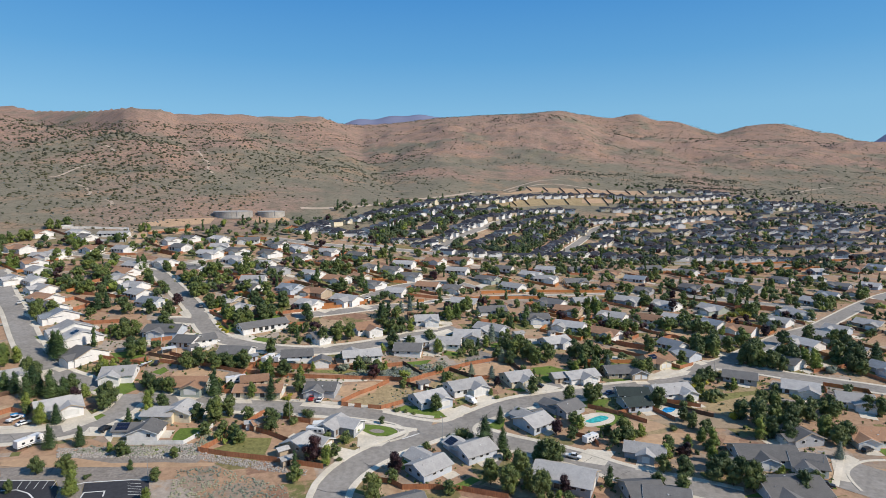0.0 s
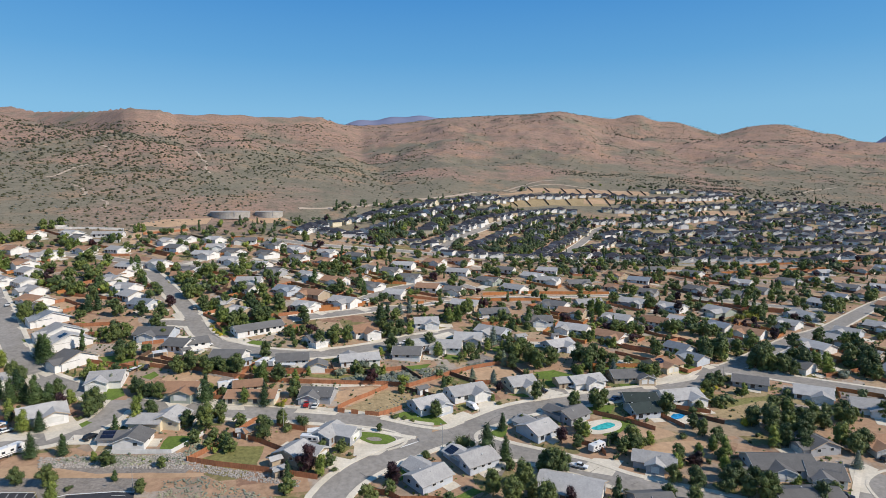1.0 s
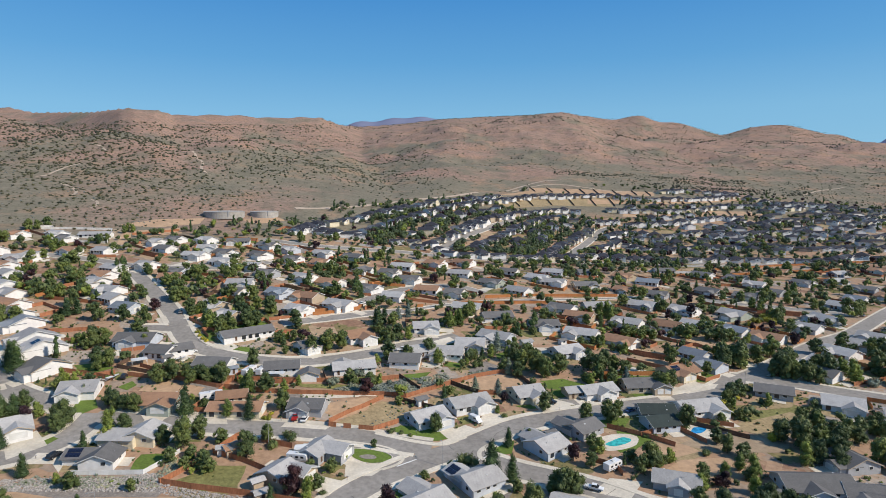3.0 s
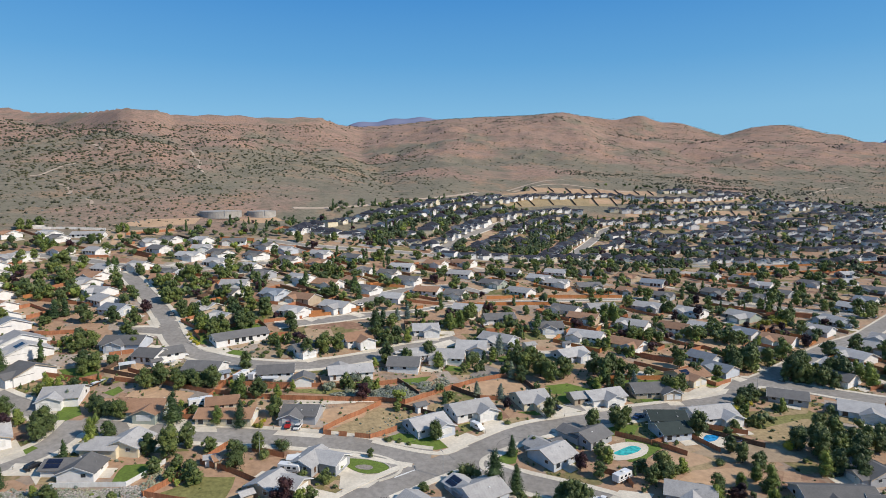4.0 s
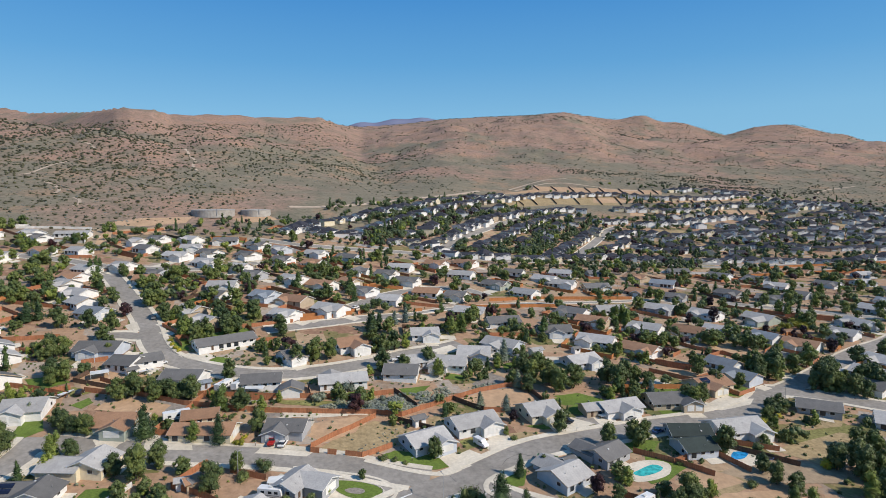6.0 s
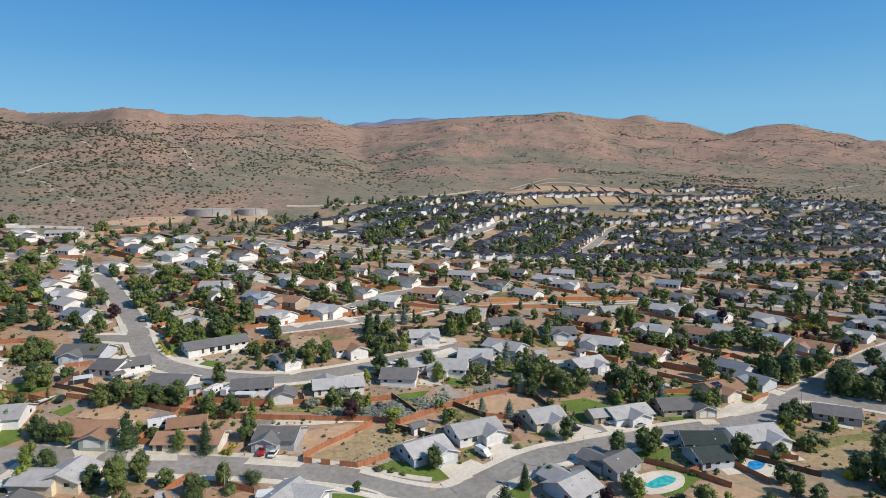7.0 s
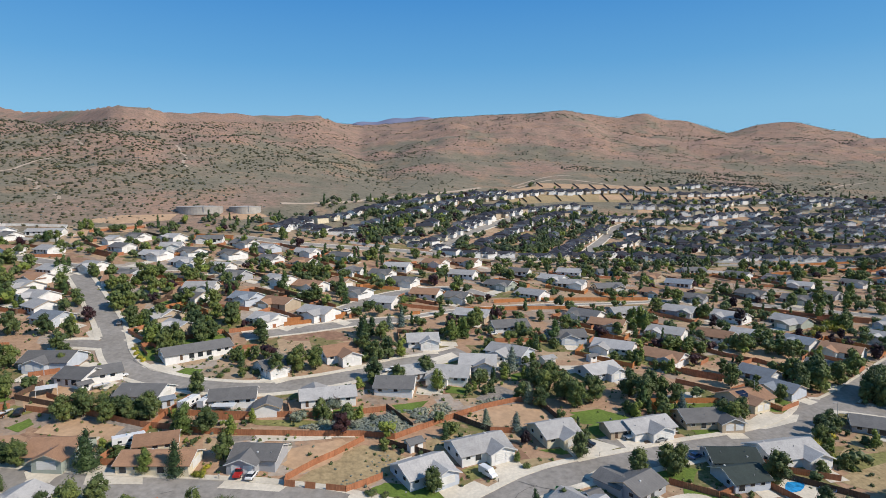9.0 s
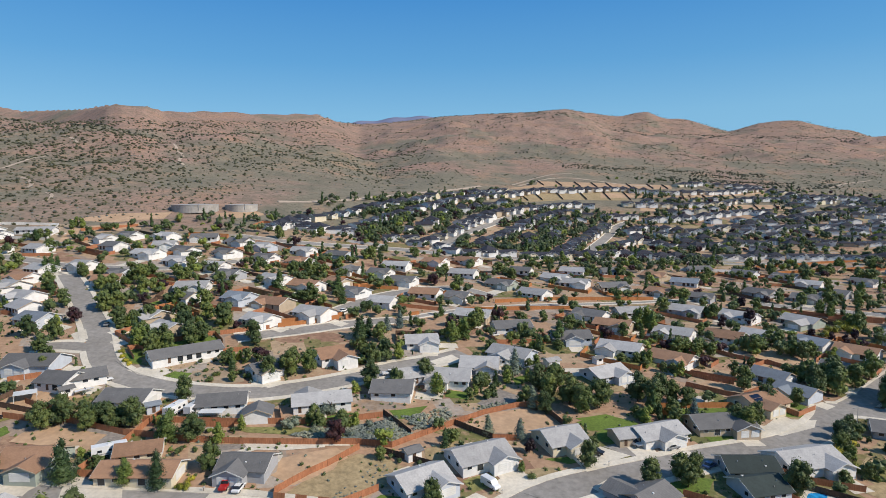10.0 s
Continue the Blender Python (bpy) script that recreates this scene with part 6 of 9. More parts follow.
def trunk_mesh(seed, low=False):
    rng = random.Random(seed)
    bm = bmesh.new()
    top = 0.35 if low else 0.6
    cyl(bm, 0, 0, -0.12, top, 0.035, 7, 0.018)
    for i in range(4):
        a = i * 1.6 + rng.uniform(-0.3, 0.3)
        m = Matrix.Translation((0, 0, top * rng.uniform(0.45, 0.8))) @ Matrix.Rotation(a, 4, "Z") @ Matrix.Rotation(radians(42), 4, "Y")
        t = bmesh.new()
        cyl(t, 0, 0, 0, 0.34, 0.015, 5, 0.005)
        tmp = bpy.data.meshes.new("limb")
        bmesh.ops.transform(t, matrix=m, verts=t.verts)
        t.to_mesh(tmp)
        t.free()
        bm.from_mesh(tmp)
        bpy.data.meshes.remove(tmp)
    me = bpy.data.meshes.new("trunk")
    bm.to_mesh(me)
    bm.free()
    me.materials.append(BARK)
    return me


CROWNS = {k: [crown_mesh(k, 11 * i + ord(k), 1200 if k in "bgw" else 2300) for i in range(4 if k == "d" else 2)] for k in "dycspbgw"}
FAR_CROWNS = {k: [crown_mesh(k, 11 * i + ord(k), 700) for i in range(2)] for k in "dycspbgw"}
TRUNKS = [trunk_mesh(i) for i in range(3)]
PLANT = {
    "d": ("tree", "broad green leafy garden tree", "tree"), "y": ("tree", "upright light-green leafy tree", "tree"), "c": ("conifer", "dense dark green conifer tree", "tree"),
    "s": ("conifer", "silver-blue spruce or silvery shrub tree", "tree"), "p": ("tree", "dark purple-leaved plum tree", "tree"), "b": ("shrub", "dull green rounded garden shrub", "shrub"), "w": ("shrub", "silvery grey-green leafy desert shrub", "shrub"), "g": ("shrub", "bright yellow-green flowering garden shrub", "shrub")}


FAR_PLANTS = {k: [] for k in "dycsp"}


def plant(x, y, w, kind):
    """A tree or shrub of a garden; the farthest trees are too many to stand alone and are joined later."""
    rng = random.Random(int(x * 31 + y * 17))
    name, label, cat = PLANT[kind]
    size = max(0.9, w if w < 6.5 else 6.5 + (w - 6.5) * 0.55)
    if cat == "tree" and y > 336.5:
        FAR_PLANTS[kind].append((x, y, ground_z(x, y) - 0.06 * size, size, size * rng.uniform(0.98, 1.2)))
        return None
    t = thing(name, x, y, ground_z(x, y), rng.uniform(0, 360), label, cat, "garden trees" if cat == "tree" else "garden shrubs")
    k = rng.uniform(0.92, 1.12)
    t.scale = (size, size, size * k * (1.12 if kind == "d" else 1.0))
    part_of("trunk", rng.choice(TRUNKS), None, t)
    part_of("crown", rng.choice(CROWNS[kind] if y < 300 else FAR_CROWNS[kind]), None, t)
    return t
plant(117.6, 213.5, 6.6, "y")
plant(122.1, 214.5, 6.6, "d")
plant(100.0, 218.0, 3.8, "d")
plant(127.0, 211.5, 6.0, "d")
plant(137.6, 231.4, 5.5, "d")
plant(129.0, 236.0, 5.2, "y")
plant(79.6, 203.2, 4.6, "d")
plant(86.9, 204.7, 4.2, "y")
plant(94.0, 208.9, 4.6, "y")
plant(92.8, 189.2, 6.0, "d")
plant(98.0, 188.5, 5.2, "d")
plant(79.3, 188.6, 4.6, "d")
plant(82.7, 199.2, 3.4, "p")
plant(92.0, 195.8, 5.0, "y")
plant(131.7, 301.8, 9, "d")
plant(139.0, 301.0, 9, "d")
plant(138.2, 307.3, 8, "d")
plant(155.0, 296.5, 9, "d")
plant(159.5, 300.6, 9, "d")
plant(161.7, 301.8, 9, "d")
plant(149.0, 291.7, 5, "d")
plant(153.4, 290.1, 5, "b")
plant(157.5, 288.1, 5.5, "d")
plant(165.6, 284.0, 5.5, "d")
plant(118.7, 268.2, 5, "d")
plant(124.3, 273.0, 4.5, "d")
plant(118.8, 264.0, 4, "g")
plant(113.1, 258.9, 5, "d")
plant(177.3, 354.7, 4, "p")
plant(180.6, 350.3, 4, "d")
plant(184.7, 336.2, 6, "p")
plant(184.0, 374.7, 6, "g")
plant(205.3, 387.1, 6.5, "d")
plant(-78.3, 287.6, 3, "b")
plant(-71.0, 288.8, 3, "d")
plant(-83.5, 291.3, 2.2, "w")
plant(-70.9, 294.3, 3, "b")
plant(-82.0, 294.8, 2.5, "b")
plant(-75.1, 300.9, 3.5, "y")
plant(-71.0, 304.0, 4, "d")
plant(-93.1, 299.9, 2.5, "b")
plant(-113.4, 316.8, 5, "y")
plant(-116.1, 313.5, 4.5, "y")
plant(-101.5, 325.0, 7, "d")
plant(-72.6, 319.7, 5, "d")
plant(-105.6, 324.2, 5, "y")
plant(36.8, 368.5, 5, "d")
plant(60.6, 373.4, 4, "y")
plant(88.4, 385.0, 4, "d")
plant(97.4, 427.1, 5, "d")
plant(132.5, 439.2, 6, "d")
plant(88.5, 358.5, 4, "c")
plant(110.6, 337.9, 5, "d")
plant(120.9, 369.2, 4, "d")
plant(134.9, 381.4, 5, "p")
plant(184.4, 460.2, 5, "c")
plant(190.7, 432.9, 6, "d")
plant(169.7, 417.2, 6, "d")
plant(163.4, 420.4, 5, "p")
plant(202.9, 431.3, 6, "d")
plant(218.6, 433.0, 7, "d")
plant(177.2, 368.5, 5, "g")
plant(197.4, 383.2, 6, "d")
plant(153.2, 376.3, 4, "d")
plant(174.6, 360.1, 4, "p")
plant(168.8, 365.7, 4, "p")
plant(136.8, 347.0, 5, "y")
plant(219.6, 448.4, 5, "d")
plant(232.7, 427.3, 8, "y")
plant(110.2, 316.4, 5, "d")
plant(129.6, 316.4, 5, "d")
plant(184.7, 416.1, 4, "b")
plant(187.9, 364.6, 4, "p")
plant(69.3, 353.9, 3, "c")
plant(47.3, 375.3, 4, "d")
plant(64.7, 352.1, 3, "b")
plant(79.9, 330.8, 3, "y")
plant(48.6, 412.9, 3, "d")
plant(215.1, 514.9, 5, "d")
plant(170.2, 485.1, 6, "d")
plant(120.5, 482.5, 6, "d")
plant(94.9, 493.1, 5, "d")
plant(252.9, 488.0, 6, "d")
plant(198.6, 364.8, 5, "d")
plant(169.2, 457.8, 4, "d")
plant(150.1, 308.0, 9, "d")
plant(161.3, 316.8, 9, "d")
plant(-140.7, 202.1, 5.7, "y")
plant(-136.3, 203.7, 4.5, "c")
plant(-128.6, 188.0, 4.6, "c")
plant(-120.2, 190.5, 4.0, "c")
plant(-123.6, 174.0, 4.3, "d")
plant(-114.6, 174.2, 5.3, "d")
plant(-107.8, 173.3, 2.6, "b")
plant(-97.5, 178.3, 2.4, "c")
plant(-87.0, 172.9, 3.6, "d")
plant(-107.3, 164.1, 6.2, "y")
plant(-125.2, 164.3, 3.1, "d")
plant(-85.6, 164.0, 3.4, "y")
plant(-170.5, 225.8, 5.1, "c")
plant(-164.7, 223.7, 5.5, "c")
plant(-157.8, 220.0, 5.8, "c")
plant(-155.1, 223.1, 5.5, "c")
plant(-149.5, 221.0, 6.3, "c")
plant(-146.2, 223.3, 5.9, "c")
plant(-145.1, 227.3, 5.1, "d")
plant(-162.4, 230.8, 5.7, "c")
plant(-137.5, 217.1, 5.7, "p")
plant(-126.3, 219.5, 6.4, "d")
plant(-128.8, 220.1, 5.8, "d")
plant(-126.0, 214.6, 5.6, "d")
plant(-110.3, 217.6, 5.8, "y")
plant(-105.7, 218.1, 5.0, "d")
plant(-116.4, 232.7, 4.5, "d")
plant(-119.3, 234.2, 5.3, "d")
plant(-115.5, 231.2, 4.9, "d")
plant(-107.9, 230.3, 4.9, "d")
plant(-112.8, 230.9, 5.0, "d")
plant(-109.2, 230.8, 5.6, "d")
plant(-90.6, 229.8, 6.5, "c")
plant(-89.6, 211.0, 5.0, "d")
plant(-82.3, 209.2, 7.9, "d")
plant(-80.1, 216.2, 6.1, "d")
plant(-73.3, 202.5, 4.8, "b")
plant(-61.3, 205.7, 6.8, "d")
plant(-57.6, 215.1, 4.5, "d")
plant(-54.4, 212.1, 4.8, "b")
plant(-50.7, 216.8, 5.7, "b")
plant(-75.4, 229.8, 5.2, "y")
plant(-67.9, 229.5, 5.2, "c")
plant(-68.5, 251.0, 6.5, "d")
plant(-74.3, 249.6, 6.9, "y")
plant(-58.7, 237.6, 5.4, "d")
plant(-61.7, 229.6, 3.0, "g")
plant(-42.6, 188.7, 8.2, "p")
plant(-34.4, 189.6, 2.5, "b")
plant(-21.1, 168.4, 6.4, "d")
plant(-15.3, 183.9, 6.2, "p")
plant(-22.8, 216.0, 2.4, "d")
plant(-2.7, 229.4, 5.2, "d")
plant(-18.4, 226.9, 3.0, "b")
plant(-30.1, 254.3, 6.0, "p")
plant(21.9, 221.3, 3.8, "c")
plant(15.0, 204.5, 7.9, "c")
plant(20.9, 201.0, 5.0, "c")
plant(42.0, 212.9, 4.8, "p")
plant(46.8, 209.3, 4.3, "d")
plant(38.5, 193.3, 5.8, "d")
plant(33.4, 195.5, 5.2, "d")
plant(35.4, 192.9, 6.6, "d")
plant(24.8, 184.8, 7.3, "d")
plant(20.1, 175.1, 8.3, "d")
plant(31.3, 177.1, 5.4, "d")
plant(26.7, 177.4, 5.1, "d")
plant(29.6, 172.5, 6.5, "d")
plant(15.0, 179.8, 5.9, "d")
plant(37.6, 175.7, 5.0, "p")
plant(14.9, 185.7, 4.4, "y")
plant(8.0, 208.6, 7.2, "b")
plant(66.1, 209.9, 7.9, "d")
plant(55.8, 183.0, 2.4, "b")
plant(88.1, 236.8, 8.0, "d")
plant(64.8, 242.9, 5.2, "d")
plant(61.1, 242.6, 5.6, "d")
plant(61.7, 239.3, 5.3, "d")
plant(52.1, 239.2, 5.9, "d")
plant(38.4, 247.8, 5.5, "d")
plant(77.5, 274.6, 4.7, "s")
plant(96.4, 274.1, 6.1, "d")
plant(90.0, 274.1, 5.8, "d")
plant(92.3, 270.5, 7.0, "d")
plant(72.1, 290.0, 7.9, "d")
plant(64.9, 289.8, 7.9, "d")
plant(68.2, 283.9, 8.5, "d")
plant(81.8, 289.5, 5.1, "d")
plant(76.4, 290.4, 5.9, "d")
plant(79.7, 286.7, 5.0, "d")
plant(38.2, 295.6, 8.8, "d")
plant(32.1, 294.6, 7.2, "d")
plant(34.8, 288.3, 7.4, "d")
plant(50.4, 283.5, 9.6, "d")
plant(41.1, 285.2, 8.6, "d")
plant(43.6, 279.0, 8.9, "d")
plant(28.3, 281.2, 4.2, "s")
plant(26.4, 283.7, 5.4, "d")
plant(31.9, 278.8, 5.8, "d")
plant(119.1, 291.4, 5.0, "d")
plant(143.7, 311.4, 9.2, "d")
plant(135.1, 311.7, 8.3, "d")
plant(140.5, 304.7, 10.0, "d")
plant(158.5, 296.5, 9.8, "d")
plant(153.4, 295.5, 8.3, "d")
plant(153.2, 289.8, 9.4, "d")
plant(116.5, 262.7, 6.0, "d")
plant(128.5, 274.6, 4.7, "b")
plant(109.0, 255.8, 5.8, "g")
plant(21.8, 261.1, 3.9, "s")
plant(23.7, 254.3, 3.4, "p")
plant(-149.3, 284.8, 6.4, "d")
plant(-155.3, 286.3, 6.7, "d")
plant(-152.7, 281.5, 6.4, "d")
plant(-135.8, 264.1, 5.7, "d")
plant(-141.4, 265.1, 6.6, "d")
plant(-138.6, 260.8, 5.2, "d")
plant(-111.4, 253.1, 6.7, "d")
plant(-107.2, 256.0, 7.2, "d")
plant(-97.8, 257.0, 4.9, "d")
plant(-101.9, 257.7, 5.2, "d")
plant(-99.0, 253.5, 5.4, "d")
plant(-90.9, 258.4, 4.9, "d")
plant(-96.1, 258.1, 5.3, "d")
plant(-92.9, 255.4, 5.3, "d")
plant(-87.5, 256.4, 7.3, "d")
plant(-199.9, 301.5, 6.8, "d")
plant(-206.7, 301.2, 7.2, "d")
plant(-205.1, 296.3, 8.0, "d")
plant(-172.6, 259.5, 7.2, "c")
plant(-166.6, 254.3, 8.1, "c")
plant(-170.8, 258.2, 6.3, "c")
plant(-181.5, 249.0, 5.9, "y")
plant(-187.6, 250.2, 6.3, "y")
plant(-184.9, 244.4, 7.7, "y")
plant(-166.3, 237.9, 5.3, "d")
plant(-170.8, 239.9, 5.9, "d")
plant(-168.0, 236.6, 5.2, "d")
plant(-181.3, 318.3, 5.7, "c")
plant(-186.1, 318.1, 5.3, "c")
plant(-184.2, 314.4, 5.2, "c")
plant(-204.0, 341.9, 5.5, "d")
plant(-208.1, 342.1, 5.5, "d")
plant(-206.6, 337.1, 5.9, "d")
plant(-209.6, 369.2, 6.1, "d")
plant(-215.6, 371.8, 6.5, "d")
plant(-212.7, 365.3, 7.2, "d")
plant(-59.8, 292.0, 7.2, "d")
plant(-55.5, 297.0, 5.6, "d")
plant(-53.1, 296.2, 8.4, "d")
plant(-21.9, 312.2, 7.2, "d")
plant(-31.3, 313.5, 9.1, "d")
plant(-26.4, 308.6, 7.0, "d")
plant(-17.0, 315.0, 6.0, "y")
plant(8.6, 341.9, 5.9, "y")
plant(2.4, 343.5, 5.9, "y")
plant(4.2, 338.5, 6.8, "y")
plant(12.3, 357.0, 8.4, "d")
plant(-31.5, 336.5, 5.7, "c")
plant(-35.7, 336.0, 5.2, "c")
plant(-34.0, 331.6, 4.8, "c")
plant(-54.3, 394.4, 7.4, "c")
plant(-80.4, 273.5, 5.7, "d")
plant(-119.8, 332.7, 5.9, "d")
plant(-123.5, 332.8, 4.7, "d")
plant(-122.7, 328.0, 5.1, "d")
plant(-125.0, 330.4, 5.1, "d")
plant(-130.3, 329.8, 5.4, "d")
plant(-128.9, 326.9, 4.9, "d")
plant(-140.2, 346.7, 6.1, "d")
plant(-146.7, 347.4, 7.6, "d")
plant(-143.2, 342.3, 7.2, "d")
plant(-157.5, 374.5, 6.7, "d")
plant(-162.4, 372.9, 6.0, "d")
plant(-159.0, 368.8, 6.1, "d")
plant(-102.0, 309.2, 6.0, "d")
plant(-107.7, 310.7, 6.3, "d")
plant(-106.1, 305.9, 5.9, "d")
plant(-93.3, 320.5, 6.4, "d")
plant(-98.7, 321.3, 6.5, "d")
plant(-95.9, 315.9, 6.0, "d")
plant(72.6, 188.6, 4.9, "d")
plant(67.1, 178.0, 4.9, "d")
plant(78.8, 186.7, 6.0, "d")
plant(73.7, 175.6, 5.4, "d")
plant(87.6, 184.7, 6.3, "d")
plant(92.6, 181.8, 5.6, "d")
plant(97.6, 179.2, 8.4, "d")
plant(76.8, 196.9, 4.8, "y")
plant(95.9, 204.0, 6.2, "y")
plant(84.7, 199.5, 4.1, "p")
plant(124.9, 230.4, 6.9, "d")
plant(118.1, 229.0, 7.8, "d")
plant(123.0, 224.3, 8.1, "d")
plant(135.1, 223.1, 8.3, "d")
plant(129.3, 224.6, 7.0, "d")
plant(130.6, 218.0, 7.4, "d")
plant(148.7, 234.5, 6.5, "d")
plant(143.7, 232.6, 6.0, "d")
plant(145.7, 229.4, 5.1, "d")
plant(116.2, 230.7, 5.3, "g")
plant(149.8, 213.9, 7.0, "d")
plant(143.1, 215.8, 7.4, "d")
plant(144.5, 210.6, 6.7, "d")
plant(139.0, 201.1, 3.8, "s")
plant(112.3, 178.0, 6.0, "d")
plant(181.9, 240.0, 5.2, "d")
plant(176.2, 240.1, 6.1, "d")
plant(179.7, 236.3, 6.3, "d")
plant(160.5, 235.8, 4.5, "d")
plant(155.5, 236.5, 5.0, "d")
plant(157.2, 232.9, 5.5, "d")
plant(138.6, 242.6, 5.1, "d")
plant(133.4, 242.7, 6.0, "d")
plant(137.2, 239.4, 5.2, "d")
plant(94.1, 225.8, 4.7, "d")
plant(95.0, 219.9, 5.0, "d")
plant(86.9, 218.4, 4.1, "b")
plant(179.1, 299.9, 7.4, "d")
plant(172.7, 297.4, 7.1, "d")
plant(174.9, 292.6, 8.5, "d")
plant(186.2, 292.3, 7.0, "y")
plant(180.4, 291.3, 7.4, "y")
plant(182.4, 285.2, 6.9, "y")
plant(164.4, 288.3, 6.8, "d")
plant(157.8, 290.0, 7.8, "d")
plant(161.6, 285.9, 6.7, "d")
plant(209.8, 301.0, 9.4, "d")
plant(202.1, 300.5, 10.0, "d")
plant(206.5, 292.4, 9.9, "d")
plant(222.1, 299.3, 7.1, "c")
plant(214.3, 299.8, 8.7, "c")
plant(217.5, 293.8, 7.1, "c")
plant(187.7, 282.0, 6.4, "w")
plant(204.8, 283.5, 5.4, "d")
plant(198.9, 284.0, 6.6, "d")
plant(201.3, 279.4, 5.4, "d")
plant(186.7, 321.8, 7.9, "d")
plant(219.4, 321.7, 7.3, "d")
plant(214.3, 321.3, 7.5, "d")
plant(216.6, 314.6, 6.7, "d")
plant(288.9, 541.4, 7.2, "d")
plant(283.5, 542.0, 6.5, "d")
plant(284.7, 536.6, 5.6, "d")
plant(306.3, 555.2, 7.0, "y")
plant(300.4, 552.5, 7.8, "y")
plant(302.8, 548.7, 6.7, "y")
plant(309.8, 530.9, 5.7, "d")
plant(304.1, 532.7, 6.3, "d")
plant(306.8, 527.2, 6.0, "d")
plant(266.4, 405.4, 8.9, "d")
plant(259.7, 407.8, 8.5, "d")
plant(266.0, 404.4, 7.6, "d")
plant(314.7, 440.8, 7.9, "d")
plant(309.2, 438.5, 6.5, "d")
plant(310.8, 437.8, 7.2, "d")
plant(206.7, 331.8, 7.5, "d")
plant(203.6, 405.5, 6.9, "y")
plant(198.5, 407.9, 7.0, "y")
plant(200.4, 402.0, 5.4, "y")
plant(196.0, 377.3, 5.6, "g")
plant(191.9, 378.4, 5.7, "g")
plant(192.7, 372.9, 5.9, "g")
plant(-44.5, 260.9, 5.4, "w")
plant(-36.2, 259.2, 3.4, "w")
plant(-21.6, 264.6, 3.5, "w")
plant(-15.4, 268.7, 3.0, "w")
plant(-199.3, 394.6, 5.7, "c")
plant(-203.0, 395.4, 5.2, "c")
plant(-201.0, 391.7, 5.2, "c")
plant(-181.5, 364.2, 8.2, "d")
plant(-181.6, 392.0, 4.7, "d")
plant(-183.3, 393.1, 5.6, "d")
plant(-180.5, 390.1, 4.8, "d")
plant(-75.0, 323.5, 7.4, "d")
plant(-91.4, 335.6, 8.2, "d")
plant(-106.2, 331.6, 8.1, "d")
plant(-137.8, 373.8, 5.2, "d")
plant(-142.4, 373.3, 5.5, "d")
plant(-140.5, 369.4, 5.9, "d")
plant(-83.7, 391.5, 7.4, "c")
plant(-73.1, 431.9, 5.2, "d")
plant(-78.2, 431.1, 5.1, "d")
plant(-76.3, 428.2, 4.7, "d")
plant(107.4, 303.7, 6.9, "d")
plant(130.8, 343.0, 7.8, "d")
plant(105.8, 340.8, 5.6, "d")
plant(100.7, 340.2, 5.7, "d")
plant(104.4, 337.2, 5.0, "d")
plant(96.5, 338.7, 8.3, "d")
plant(97.9, 375.0, 7.1, "y")
plant(90.8, 372.6, 8.8, "y")
plant(96.6, 368.1, 7.3, "y")
plant(148.9, 357.5, 5.7, "d")
plant(144.5, 356.5, 6.2, "d")
plant(146.1, 352.2, 6.0, "d")
plant(152.5, 339.7, 5.8, "d")
plant(146.4, 341.6, 6.7, "d")
plant(147.4, 336.3, 6.2, "d")
plant(138.6, 398.5, 4.8, "d")
plant(134.0, 400.3, 5.2, "d")
plant(134.8, 395.8, 5.3, "d")
plant(150.3, 385.9, 6.6, "p")
plant(48.5, 345.4, 8.5, "c")
plant(-6.9, 297.6, 6.7, "d")
plant(-16.5, 290.0, 6.0, "d")
plant(-25.2, 293.1, 6.1, "d")
plant(-2.5, 287.2, 6.0, "y")
plant(25.5, 307.4, 5.8, "s")
plant(22.2, 302.7, 4.6, "d")
plant(-47.2, 298.7, 7.3, "d")
plant(109.0, 291.8, 6.1, "d")
plant(-132.1, 286.1, 4.3, "d")
plant(-144.3, 310.5, 6.4, "d")
plant(-142.8, 300.4, 5.7, "d")
plant(-244.9, 380.9, 5.3, "d")
plant(-248.6, 381.2, 5.7, "d")
plant(-246.9, 376.2, 5.7, "d")
plant(-239.4, 355.8, 5.6, "d")
plant(-244.2, 355.6, 5.1, "d")
plant(-240.8, 352.3, 4.8, "d")
plant(-261.1, 414.1, 6.4, "d")
plant(-267.2, 412.7, 6.1, "d")
plant(-264.9, 408.5, 6.7, "d")
plant(-278.6, 388.0, 5.0, "y")
plant(-282.6, 388.7, 5.5, "y")
plant(-280.5, 383.6, 6.2, "y")
plant(-263.8, 437.7, 6.1, "y")
plant(-268.0, 438.1, 6.6, "y")
plant(-266.1, 432.3, 6.6, "y")
plant(-318.3, 438.4, 6.5, "d")
plant(-324.2, 438.4, 5.6, "d")
plant(-321.0, 434.9, 6.0, "d")
plant(-310.8, 448.6, 6.6, "d")
plant(-316.9, 450.3, 6.7, "d")
plant(-314.0, 445.2, 6.4, "d")
plant(-313.4, 487.5, 6.1, "d")
plant(-319.5, 486.5, 7.0, "d")
plant(-317.6, 482.0, 6.7, "d")
plant(-311.8, 496.8, 8.4, "d")
plant(-238.9, 409.2, 8.5, "d")
plant(-230.0, 388.5, 5.1, "d")
plant(-235.0, 389.4, 4.7, "d")
plant(-231.6, 385.9, 5.8, "d")
plant(-249.0, 467.5, 4.7, "d")
plant(-253.8, 467.3, 5.0, "d")
plant(-252.6, 463.9, 5.5, "d")
plant(-246.1, 498.6, 5.8, "y")
plant(-250.6, 499.5, 5.5, "y")
plant(-250.2, 494.2, 5.4, "y")
plant(-227.5, 436.4, 8.2, "d")
plant(-131.7, 397.4, 5.7, "d")
